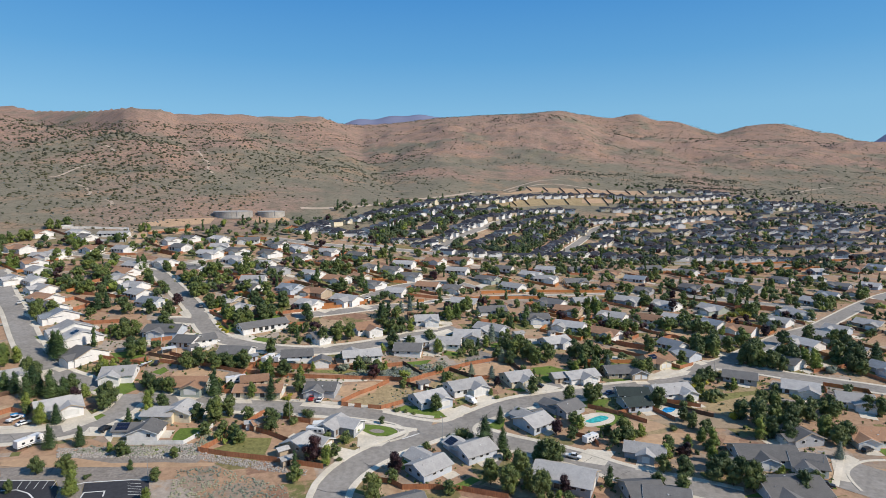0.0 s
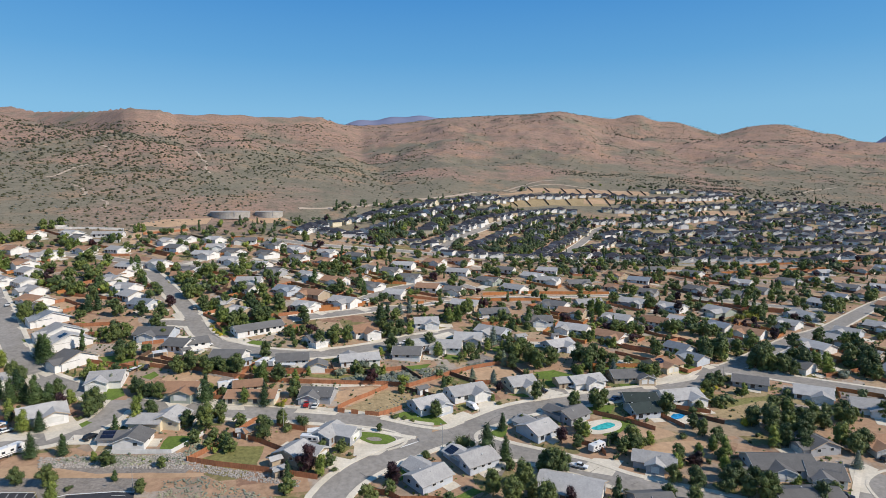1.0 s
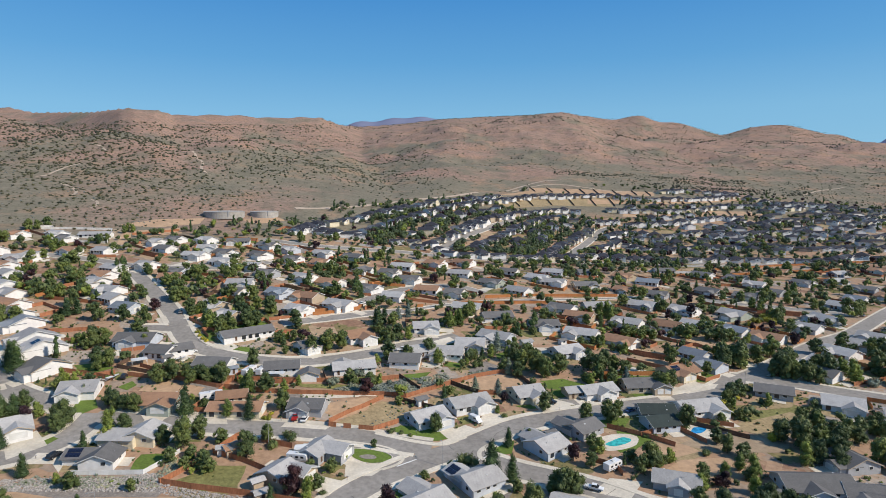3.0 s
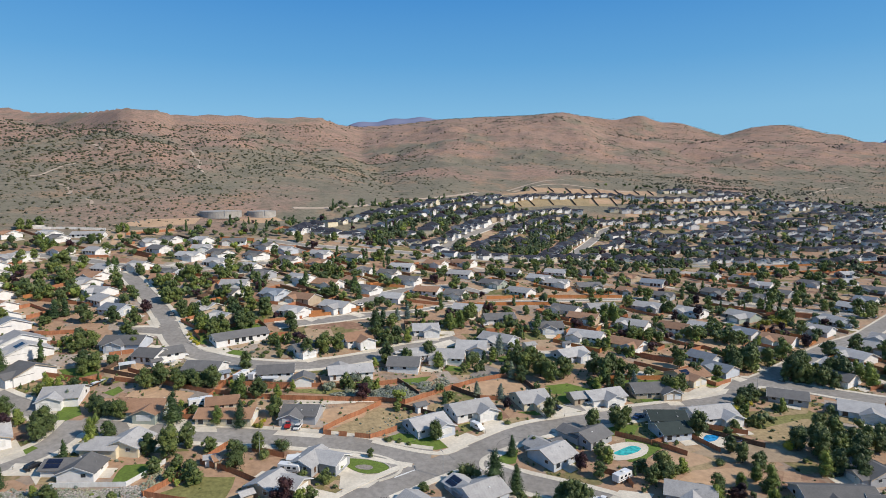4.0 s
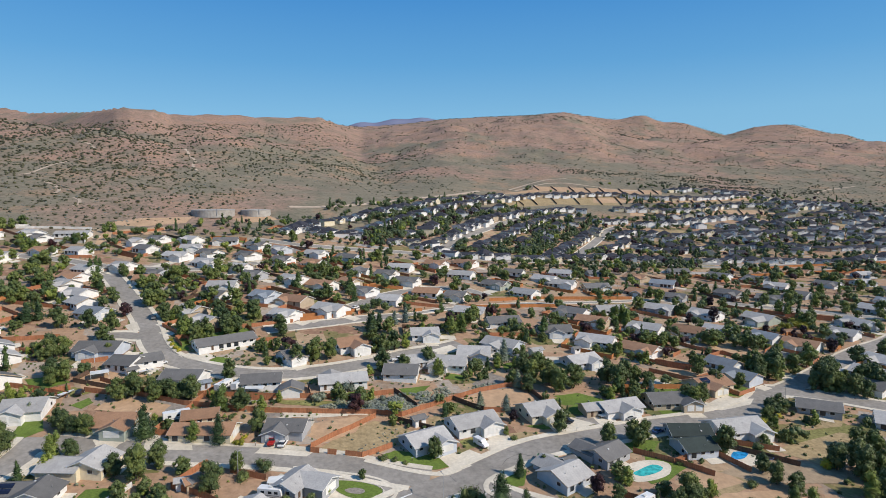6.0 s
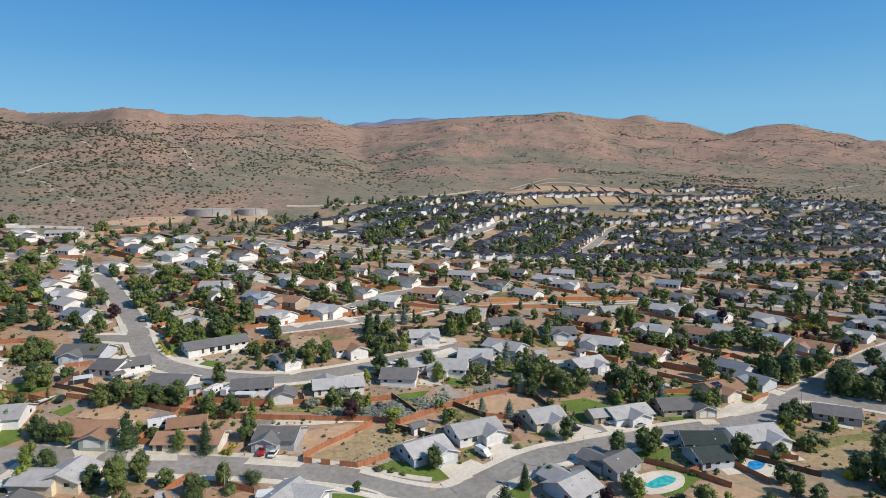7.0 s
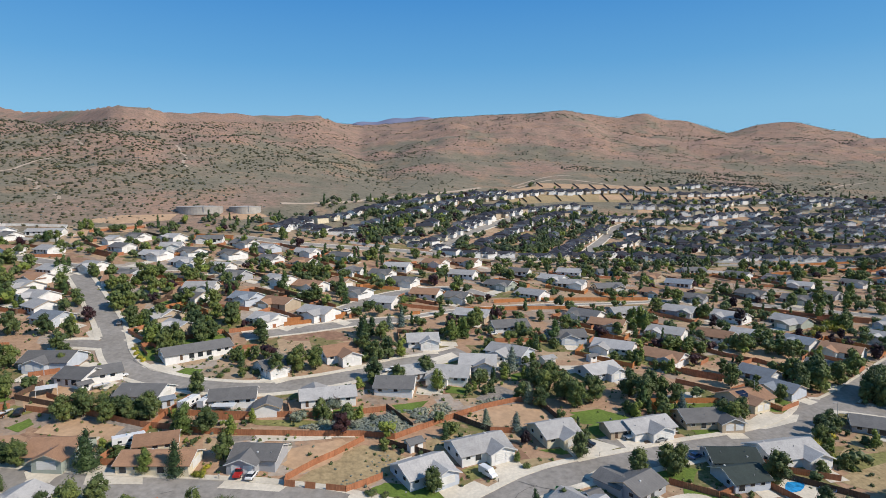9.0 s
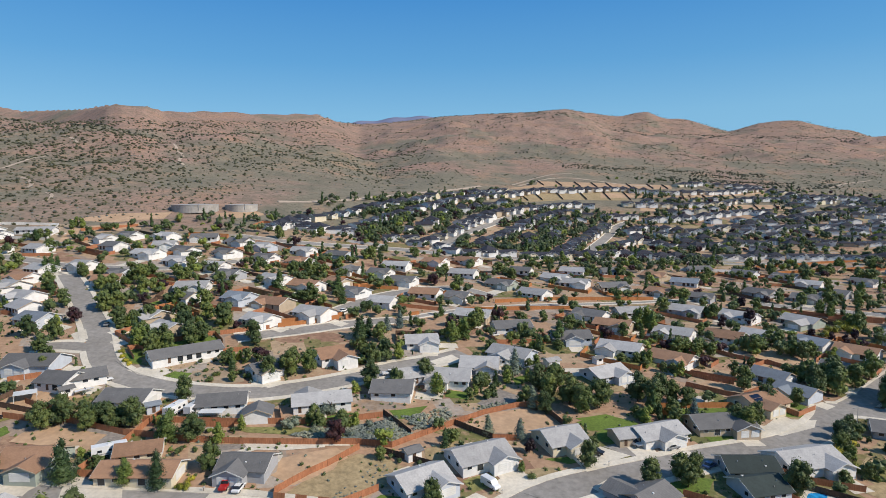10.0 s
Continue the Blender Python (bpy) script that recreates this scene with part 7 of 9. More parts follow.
plant(-135.2, 397.2, 5.4, "d")
plant(-133.2, 392.6, 4.9, "d")
plant(-150.3, 398.5, 5.8, "d")
plant(-155.9, 397.8, 5.3, "d")
plant(-152.0, 394.7, 5.7, "d")
plant(-116.3, 304.3, 2.6, "g")
plant(-113.8, 300.7, 2.5, "g")
plant(-111.1, 297.4, 2.5, "g")
plant(-108.7, 295.5, 2.5, "g")
plant(-63.0, 229.6, 2.1, "g")
plant(-62.2, 229.6, 2.2, "g")
plant(-61.7, 230.7, 2.2, "g")
plant(-61.4, 233.1, 2.0, "g")
plant(110.6, 250.6, 4.3, "g")
plant(-131.2, 238.7, 3.2, "s")
plant(12.8, 263.1, 3.7, "s")
plant(-34.4, 270.8, 6.6, "w")
plant(-35.2, 258.5, 2.9, "w")
plant(-26.9, 258.5, 2.9, "w")
plant(-21.5, 259.3, 2.4, "w")
plant(-16.0, 260.0, 2.7, "w")
plant(-19.1, 227.1, 1.7, "b")
plant(-14.5, 226.4, 2.6, "b")
plant(-11.4, 225.7, 2.1, "b")
plant(22.5, 242.1, 2.7, "b")
plant(20.2, 244.6, 2.3, "y")
plant(34.0, 255.6, 2.4, "d")
plant(-68.5, 229.7, 3.0, "d")
plant(-73.8, 296.8, 3.4, "c")
plant(-77.6, 291.9, 3.3, "b")
plant(-78.5, 301.3, 4.0, "d")
plant(-74.1, 305.0, 3.5, "y")
plant(-67.1, 292.6, 3.3, "b")
plant(74.5, 229.7, 2.2, "b")
plant(70.7, 228.9, 2.2, "b")
plant(-220.6, 358.8, 8.6, "d")
plant(-204.6, 341.5, 6.4, "d")
plant(-189.6, 327.9, 7.8, "d")
plant(-199.7, 349.8, 4.9, "c")
plant(-177.3, 360.2, 4.6, "c")
plant(-203.2, 404.7, 4.5, "c")
plant(-170.8, 387.8, 7.4, "d")
plant(-148.7, 382.5, 8.6, "d")
plant(-143.5, 343.2, 6.4, "d")
plant(-147.7, 360.1, 6.8, "d")
plant(-164.0, 347.5, 5.7, "d")
plant(-147.9, 328.6, 6.1, "p")
plant(-167.3, 310.5, 8.1, "d")
plant(-155.4, 312.3, 7.0, "d")
plant(-221.2, 400.3, 6.6, "d")
plant(-276.1, 444.1, 8.6, "y")
plant(-250.5, 459.1, 5.5, "c")
plant(-234.3, 358.9, 5.5, "p")
plant(-218.5, 347.1, 5.3, "d")
plant(-129.7, 328.0, 7.3, "d")
plant(-114.5, 310.8, 5.8, "y")
plant(-138.2, 416.7, 6.4, "d")
plant(-140.4, 403.6, 5.7, "d")
plant(-106.3, 354.6, 7.6, "d")
plant(-118.8, 356.1, 6.8, "d")
plant(-91.2, 337.0, 7.6, "d")
plant(-99.7, 341.4, 6.4, "d")
plant(-112.3, 309.9, 7.3, "y")
plant(-103.9, 311.7, 6.6, "d")
plant(-96.6, 316.2, 6.7, "d")
plant(-135.8, 487.4, 7.6, "y")
plant(-118.2, 519.3, 8.6, "d")
plant(-93.1, 540.8, 7.8, "d")
plant(-83.6, 421.9, 8.1, "d")
plant(-76.7, 430.9, 8.4, "d")
plant(-68.4, 430.2, 6.6, "d")
plant(-62.8, 451.6, 7.6, "y")
plant(-64.8, 379.1, 7.7, "d")
plant(-49.5, 379.8, 5.3, "c")
plant(-104.6, 424.6, 5.5, "y")
plant(-49.3, 493.4, 8.6, "d")
plant(-26.4, 332.5, 6.6, "d")
plant(-34.2, 334.9, 6.4, "c")
plant(-19.7, 351.2, 4.9, "s")
plant(-24.7, 346.1, 4.5, "s")
plant(7.2, 344.7, 6.9, "y")
plant(15.4, 364.7, 6.5, "d")
plant(2.8, 348.3, 7.0, "p")
plant(-1.8, 374.3, 4.5, "c")
plant(18.4, 401.8, 2.6, "s")
plant(-21.8, 395.0, 6.0, "b")
plant(-16.4, 395.7, 6.0, "b")
plant(-0.3, 469.0, 6.7, "d")
plant(6.5, 426.9, 7.7, "d")
plant(35.0, 483.2, 8.2, "d")
plant(41.8, 466.2, 7.3, "d")
plant(58.1, 499.6, 8.6, "d")
plant(73.4, 514.5, 8.6, "d")
plant(30.5, 348.3, 6.6, "b")
plant(35.3, 351.3, 6.2, "b")
plant(-20.9, 511.7, 6.7, "d")
plant(106.5, 543.6, 8.6, "d")
plant(86.8, 534.5, 8.4, "y")
plant(119.3, 499.9, 7.8, "d")
plant(139.9, 531.6, 8.6, "d")
plant(134.4, 428.5, 8.6, "d")
plant(114.3, 405.0, 7.8, "d")
plant(96.3, 376.8, 8.6, "y")
plant(136.8, 395.5, 7.1, "d")
plant(80.7, 360.5, 5.5, "d")
plant(57.0, 365.0, 6.0, "d")
plant(118.3, 366.2, 5.1, "d")
plant(181.2, 506.5, 8.6, "d")
plant(162.6, 539.6, 7.8, "d")
plant(211.5, 565.0, 8.6, "y")
plant(178.0, 456.6, 3.5, "c")
plant(236.2, 557.8, 8.6, "d")
plant(238.9, 530.8, 8.6, "d")
plant(327.1, 677.7, 8.6, "d")
plant(347.8, 675.9, 8.6, "d")
plant(212.9, 440.1, 8.6, "d")
plant(231.5, 451.7, 8.6, "d")
plant(249.4, 504.9, 8.6, "d")
plant(300.0, 513.2, 8.6, "d")
plant(337.4, 564.4, 8.6, "y")
plant(294.0, 517.3, 8.6, "d")
plant(209.3, 394.3, 6.0, "c")
plant(252.0, 454.6, 8.6, "y")
plant(194.4, 383.3, 8.6, "g")
plant(198.4, 377.7, 7.7, "d")
plant(298.0, 482.4, 8.6, "d")
plant(297.0, 462.6, 8.6, "d")
plant(257.5, 395.5, 8.6, "d")
plant(240.4, 411.4, 6.3, "d")
plant(310.2, 563.7, 8.6, "d")
plant(178.7, 405.2, 4.7, "g")
plant(149.8, 364.3, 5.5, "d")

# ---- planting past the nearest gardens, and the scrub of the hills ----
def clear_of_houses(x, y, margin):
    for hx, hy, r, hl, hw, c, s in HOUSES:
        dx, dy = x - hx, y - hy
        if abs(dx) < r + margin and abs(dy) < r + margin:
            a, b = dx * c + dy * s, -dx * s + dy * c
            if abs(a) < hl + margin and abs(b) < hw + margin:
                return False
    return True


def arrays(me):
    v = np.empty(len(me.vertices) * 3)
    me.vertices.foreach_get("co", v)
    return v.reshape(-1, 3), [tuple(p.vertices) for p in me.polygons]


def clump_mesh(kind, seed, quads, leafsize):
    """A small loose clump one metre wide, of few leaves, for joined planting."""
    rng = random.Random(seed)
    bm = bmesh.new()
    if kind == "tree":
        lobes = [((rng.uniform(-0.26, 0.26), rng.uniform(-0.26, 0.26), rng.uniform(0.28, 0.75)), rng.uniform(0.17, 0.28)) for _ in range(8)]
    elif kind == "tall":
        lobes = [((rng.uniform(-0.1, 0.1), rng.uniform(-0.1, 0.1), 0.25 + 0.22 * i), 0.32 - 0.035 * i) for i in range(6)]
    elif kind == "tiny":
        lobes = [((0.0, 0.0, 0.24), 0.42)]
    elif kind == "far":
        lobes = [((rng.uniform(-0.26, 0.26), rng.uniform(-0.26, 0.26), rng.uniform(0.28, 0.72)), rng.uniform(0.22, 0.31)) for _ in range(5)]
    else:
        lobes = [((rng.uniform(-0.22, 0.22), rng.uniform(-0.22, 0.22), rng.uniform(0.12, 0.3)), rng.uniform(0.2, 0.3)) for _ in range(2)]
    for c, r in lobes:
        res = bmesh.ops.create_icosphere(bm, subdivisions=1, radius=r * 0.8, matrix=Matrix.Translation(c))
        for v in res["verts"]:
            v.co += (v.co - Vector(c)) * noise.noise(v.co * 5 + Vector((seed, 0, 0))) * 0.5
    for k in range(quads):
        c, r = lobes[k % len(lobes)]
        n = Vector((rng.gauss(0, 1), rng.gauss(0, 1), rng.gauss(0.2, 1))).normalized()
        leaf(bm, Vector(c) + n * r * rng.uniform(0.8, 1.15), (n + Vector((rng.gauss(0, 0.4), rng.gauss(0, 0.4), 0.3))).normalized(), leafsize, rng)
    me = bpy.data.meshes.new("clump")
    bm.to_mesh(me)
    bm.free()
    out = arrays(me)
    bpy.data.meshes.remove(me)
    return out


def joined(name, spots, shapes, mat, label, category):
    """Many clumps as one object: spots of (x, y, z, width, height)."""
    rng = random.Random(len(spots))
    vs, fs, base = [], [], 0
    for x, y, z, w, h in spots:
        v, f = rng.choice(shapes)
        a = rng.uniform(0, 6.283)
        c, s = math.cos(a), math.sin(a)
        q = np.empty_like(v)
        q[:, 0], q[:, 1], q[:, 2] = (v[:, 0] * c - v[:, 1] * s) * w + x, (v[:, 0] * s + v[:, 1] * c) * w + y, v[:, 2] * h + z
        vs.append(q)
        fs += [tuple(i + base for i in p) for p in f]
        base += len(v)
    me = bpy.data.meshes.new(name)
    me.from_pydata(np.concatenate(vs).tolist(), [], fs)
    me.materials.append(mat)
    return tagged(new(name, me), label, category, kind="stuff")


TREE_LOW = [clump_mesh("tree", i, 170, 0.125) for i in range(5)]
FAR_LOW = [clump_mesh("far", i, 46, 0.2) for i in range(5)]
TALL_LOW = [clump_mesh("tall", i, 130, 0.14) for i in range(3)]
BUSH_LOW = [clump_mesh("bush", i, 20, 0.22) for i in range(5)]
TINY = [clump_mesh("tiny", 40 + i, 6, 0.34) for i in range(6)]


def yard_dressing(rng):
    """Drives from the garages to the street, patios, and shrubs along the house walls."""
    spots = []
    for x, y, rot, hl, hw, wing in YARDS:
        c, s = math.cos(radians(rot)), math.sin(radians(rot))

        def at(a, b):
            return (x + a * c - b * s, y + a * s + b * c)
        if y > 470:
            continue
        if wing:
            wx, ws, reach = wing[:3]
            end = 6.0
            for k in range(3, 17):
                q = at(wx, ws * (reach + k))
                if near_road(q[0], q[1], 1.0):
                    end = k + 0.6
                    break
                if not clear_of_houses(q[0], q[1], 0.3):
                    end = max(0, k - 2.5)
                    break
            if end > 2:
                patch("concrete", at(wx - 2.9, ws * (reach - 0.1)), at(wx + 2.9, ws * (reach - 0.1)), at(wx + 3.1, ws * (reach + end)), at(wx - 3.1, ws * (reach + end)))
            side = 1 if wx < 0 else -1
            if rng.random() < (0.75 if y < 330 else 0.5 if y < 420 else 0.0):
                a0, a1 = wx + side * 3.6, side * (hl + 0.5)
                q = at((a0 + a1) / 2, ws * (hw + 5.5))
                if abs(a1 - a0) > 3 and not near_road(q[0], q[1], 0.5) and clear_of_houses(q[0], q[1], 0.2):
                    patch(rng.choice(("lawn", "lawn", "gravel", "drylawn", "straw")), at(a0, ws * (hw + 0.8)), at(a1, ws * (hw + 0.8)), at(a1, ws * (hw + 6.2)), at(a0, ws * (hw + 6.2)))
            back = -ws
        else:
            back = rng.choice((-1, 1))
        if y < 330:
            a = rng.uniform(-hl * 0.5, hl * 0.3)
            if clear_of_houses(*at(a + 2, back * (hw + 2.5)), 0.0) and not near_road(*at(a + 2, back * (hw + 2.5)), 2.0):
                patch("concrete", at(a, back * (hw - 0.1)), at(a + 5, back * (hw - 0.1)), at(a + 5, back * (hw + 3.3)), at(a, back * (hw + 3.3)))
        for k in range(20 if y < 330 else 12):
            if rng.random() < 0.6:
                a, b = rng.uniform(-hl, hl), rng.choice((-1, 1)) * (hw + rng.uniform(0.8, 2.6))
            else:
                a, b = rng.choice((-1, 1)) * (hl + rng.uniform(0.8, 3.0)), rng.uniform(-hw, hw)
            if wing and b * wing[1] > 0 and abs(a - wing[0]) < 4.5:
                continue
            q = at(a, b)
            if near_road(q[0], q[1], 2.4) or not clear_of_houses(q[0], q[1], -0.6):
                continue
            w = rng.uniform(0.7, 2.1)
            spots.append((q[0], q[1], ground_z(*q) - 0.1, w, w * rng.uniform(0.75, 1.25)))
        for k in range(34 if y < 330 else 17):
            q = at(rng.uniform(-hl - 9, hl + 9), rng.uniform(-hw - 12, hw + 12))
            if near_road(q[0], q[1], 2.6) or not clear_of_houses(q[0], q[1], 0.3):
                continue
            w = 0.45 + 1.9 * rng.random() ** 2
            spots.append((q[0], q[1], ground_z(*q) - 0.1, w, w * rng.uniform(0.7, 1.1)))
    return [q for q in spots if not on_bare(q[0], q[1])]


def on_terrace(x, y):
    return any(a < x < b and c < y < d for a, b, c, d in TERRACES)


def near_planting():
    """Small trees and tall shrubs in the nearest yards, beside walls and fences."""
    rng = random.Random(31)
    spots = {"d": [], "y": [], "c": []}
    tries = 0
    while tries < 4400:
        tries += 1
        y = rng.uniform(165, 345)
        x = rng.uniform(-0.72, 0.76) * y
        if on_bare(x, y) or near_road(x, y, 3.2) or not clear_of_houses(x, y, 0.9) or clear_of_houses(x, y, 9.0):
            continue
        if noise.noise(Vector((x / 22, y / 22, 6.0))) < 0.1:
            continue
        small = rng.random() < 0.62
        w = rng.uniform(1.2, 2.4) if small else rng.uniform(2.4, 5.2)
        k = rng.choices("dyc", (6, 2.4, 1.2))[0]
        spots[k].append((x, y, ground_z(x, y) - 0.1 * w, w * (0.8 if k == "c" else 1.0), w * rng.uniform(0.85, 1.15)))
    for k, name, word in (("d", "yard_trees", "small green trees and tall shrubs in the yards"), ("y", "light_yard_trees", "small light green trees and shrubs in the yards"), ("c", "yard_conifers", "small dark conifers in the yards")):
        joined(name, [q for q in spots[k] if q[3] > 2.6], [arrays(m) for m in FAR_CROWNS[k]], LEAF[k], word, "trees")
        joined("tall_shrubs", [q for q in spots[k] if q[3] <= 2.6], TALL_LOW if k == "c" else TREE_LOW, LEAF[k], word, "shrubs")


def far_gardens():
    """The garden trees past the nearest streets."""
    words = {"d": ("garden_trees", "broad green leafy trees in the gardens farther off"), "y": ("light_garden_trees", "light green leafy trees in the gardens farther off"), "c": ("garden_conifers", "dark green conifers in the gardens farther off"),
             "s": ("silver_spruces", "silver-blue spruces in the gardens farther off"), "p": ("garden_plums", "dark purple plum trees in the gardens farther off")}
    for k, spots in FAR_PLANTS.items():
        if spots:
            joined(words[k][0], spots, [arrays(m) for m in FAR_CROWNS[k]], LEAF[k], words[k][1], "trees")


def scatter_trees():
    rng = random.Random(5)
    spots = {"d": [], "y": [], "c": [], "p": []}
    shrubs = yard_dressing(rng)
    tries = 0
    while tries < 14200:
        tries += 1
        y = 235 + 820 * rng.random() ** 1.1 if tries < 10500 else rng.uniform(520, 960)
        x = rng.uniform(-0.78, 0.80) * y if tries < 10500 else rng.uniform(-0.12, 0.55 if tries % 2 else 0.25) * y
        az = x / y
        edge = float(np.interp(az, EDGE_U, EDGE_D))
        if y > edge - 12 or (az < -0.18 and y > edge - 70):
            continue
        new_estate = x > -130 and y > 560
        green = noise.noise(Vector((x / 70, y / 70, 4.0)))
        if new_estate and green < -0.3:
            continue
        big = rng.random() < (((0.8 if x < -40 else 0.62 if x < 150 else 0.5) if not new_estate else 0.8) if y > 340 else 0.04)
        if (340 < y < 540 and rng.random() < 0.3) or not clear_of_houses(x, y, 0.2 if y > 340 else 1.0) or near_road(x, y, 2.6) or on_terrace(x, y):
            continue
        z = ground_z(x, y)
        if not big:
            w = rng.uniform(0.9, 2.2)
            if y > 520 and rng.random() < 0.5:
                continue
            shrubs.append((x, y, z - 0.1, w, w * rng.uniform(0.8, 1.2)))
            continue
        w = rng.uniform(3.0, 7.4) if not new_estate else rng.uniform(4.0, 8.5)
        k = rng.choices("dycp", (7, 0.9, 0.9, 0.6))[0]
        h = w * rng.uniform(0.8, 1.1)
        spots[k].append((x, y, z - 0.1, w * (0.75 if k == "c" else 1.0), h))
    joined("trees", [q for q in spots["d"] if q[1] < 520], TREE_LOW, LEAF["d"], "green leafy trees among the houses", "trees")
    joined("far_trees", [q for q in spots["d"] if q[1] >= 520], FAR_LOW, LEAF["f"], "green leafy trees of the far estate", "trees")
    joined("light_trees", spots["y"], TREE_LOW, LEAF["y"], "light green leafy trees among the far houses", "trees")
    joined("conifers", spots["c"], TALL_LOW, LEAF["c"], "dark green conifers among the far houses", "trees")
    joined("plum_trees", spots["p"], TREE_LOW, LEAF["p"], "dark purple plum trees among the houses", "trees")
    for k, name, share, word in (("b", "garden_shrubs", 0.0, "small dull green shrubs in the yards"), ("y", "light_shrubs", 0.5, "light green leafy shrubs in the yards"), ("w", "silver_shrubs", 0.74, "silvery desert shrubs in the yards"), ("d", "dark_shrubs", 0.86, "dark green clipped shrubs in the yards")):
        top = {0.0: 0.5, 0.5: 0.74, 0.74: 0.86, 0.86: 1.0}[share]
        joined(name, [q for q in shrubs if share <= (q[0] * 7.31 + q[1] * 3.77) % 1.0 < top], BUSH_LOW, LEAF[k], word, "shrubs")


def scatter_scrub():
    rng = random.Random(8)
    jun, sage = [], []
    tries = 0
    while tries < 66000:
        tries += 1
        u = rng.uniform(-0.8, 0.8)
        d0, dr = float(np.interp(u, EDGE_U, EDGE_D)), float(np.interp(u, RIDGE_U, RIDGE_D))
        f = rng.random()
        y = (d0 - 45 * (u < -0.2)) * (dr / d0) ** f
        x = u * y
        patchy = noise.fractal(Vector((x / 210, y / 300, 2.0)), 1.0, 2.0, 3)
        near = u < -0.03 and f < 0.6
        if near:
            want = 0.2 + 0.3 * patchy + 0.26 * max(0.0, min(1.0, (f - 0.16) / 0.2)) - 0.1 * max(0.0, 1 - f / 0.16)
        else:
            want = 0.16 + 0.34 * patchy + (0.34 if u > 0.24 and f > 0.84 else 0.0) + (0.22 if u > 0.3 and f < 0.5 else 0.0) + (0.5 if f > 0.95 else 0.0) + (0.25 if u < -0.2 else 0.0)
        if rng.random() > want:
            continue
        z = slope_z(x, y)
        if rng.random() < 0.78:
            w = rng.uniform(1.5, 3.7) ** 1.25 * (0.85 + 0.75 * f)
            jun.append((x, y, z - 0.3, w, w * rng.uniform(0.5, 0.85)))
        else:
            w = rng.uniform(1.4, 3.0)
            sage.append((x, y, z - 0.3, w, w * 0.6))
    joined("hill_junipers", jun, TINY, LEAF["juniper"], "dark juniper bushes dotted over the hillsides", "bushes")
    joined("hill_sagebrush", sage, TINY, LEAF["sage"], "grey-green sagebrush over the hillsides", "bushes")


def scrub_bed(n, low, high, *pts):
    """A thick stand of junipers on the slopes."""
    rng = random.Random(n)
    xs, ys = [p[0] for p in pts], [p[1] for p in pts]
    out, tries = [], 0
    while len(out) < n and tries < 40000:
        tries += 1
        x, y = rng.uniform(min(xs), max(xs)), rng.uniform(min(ys), max(ys))
        inside = False
        for (ax, ay), (bx, by) in zip(pts, pts[1:] + pts[:1]):
            if (ay > y) != (by > y) and x < (bx - ax) * (y - ay) / (by - ay) + ax:
                inside = not inside
        if inside and noise.noise(Vector((x / 60, y / 60, 8.0))) > -0.15:
            w = rng.uniform(low, high)
            out.append((x, y, slope_z(x, y) - 0.3, w, w * rng.uniform(0.6, 0.9)))
    joined("juniper_stand", out, TINY, LEAF["juniper"], "thick stand of dark juniper bushes on a slope", "bushes")


def sage_bed(n, low, high, *pts):
    """Sagebrush that fills a piece of ground."""
    rng = random.Random(n)
    xs, ys = [p[0] for p in pts], [p[1] for p in pts]
    out = []
    while len(out) < n:
        x, y = rng.uniform(min(xs), max(xs)), rng.uniform(min(ys), max(ys))
        inside = False
        for (ax, ay), (bx, by) in zip(pts, pts[1:] + pts[:1]):
            if (ay > y) != (by > y) and x < (bx - ax) * (y - ay) / (by - ay) + ax:
                inside = not inside
        if inside:
            w = rng.uniform(low, high)
            out.append((x, y, ground_z(x, y) - 0.1, w, w * rng.uniform(0.5, 0.85)))
    joined("sagebrush", out, TINY, LEAF["sage"], "silvery grey-green sagebrush on bare ground", "sagebrush")


def rock_bank(n, low, high, *pts):
    """A bank of loose broken stone, too many pieces to count."""
    rng = random.Random(n)
    shapes = []
    for k in range(5):
        bm = bmesh.new()
        bmesh.ops.create_icosphere(bm, subdivisions=1, radius=0.5)
        for v in bm.verts:
            v.co *= rng.uniform(0.72, 1.15)
        me = bpy.data.meshes.new("stone")
        bm.to_mesh(me)
        bm.free()
        shapes.append(arrays(me))
        bpy.data.meshes.remove(me)
    xs, ys = [p[0] for p in pts], [p[1] for p in pts]
    out = []
    while len(out) < n:
        x, y = rng.uniform(min(xs), max(xs)), rng.uniform(min(ys), max(ys))
        inside = False
        for (ax, ay), (bx, by) in zip(pts, pts[1:] + pts[:1]):
            if (ay > y) != (by > y) and x < (bx - ax) * (y - ay) / (by - ay) + ax:
                inside = not inside
        if inside:
            w = rng.uniform(low, high)
            out.append((x, y, ground_z(x, y) + 0.12 * w, w, w * rng.uniform(0.55, 0.85)))
    joined("stones", out, shapes, STONE, "loose pale grey broken stone on a bank", "stones")


near_planting()
far_gardens()
scatter_trees()
rock_bank(1900, 0.35, 0.95, (-126.7, 188.3), (-113.0, 190.3), (-96.8, 191.4), (-86.0, 194.9), (-80.4, 193.9), (-80.5, 186.0), (-97.5, 185.2), (-123.0, 183.0))
rock_bank(650, 0.35, 0.9, (-81.3, 190.3), (-67.2, 187.5), (-51.9, 185.3), (-43.2, 183.2), (-43.4, 180.0), (-56.2, 181.3), (-69.7, 184.0), (-79.4, 185.8))
scatter_scrub()
sage_bed(620, 1.1, 2.5, (-43.9, 256.8), (-27.5, 262.9), (-16.7, 268.3), (-7.7, 260.1), (-15.7, 255.5), (-33.5, 254.5))
sage_bed(170, 1.1, 2.4, (-13.0, 271.3), (0.6, 278.1), (2.6, 271.9), (-5.1, 265.0), (-8.8, 263.7))
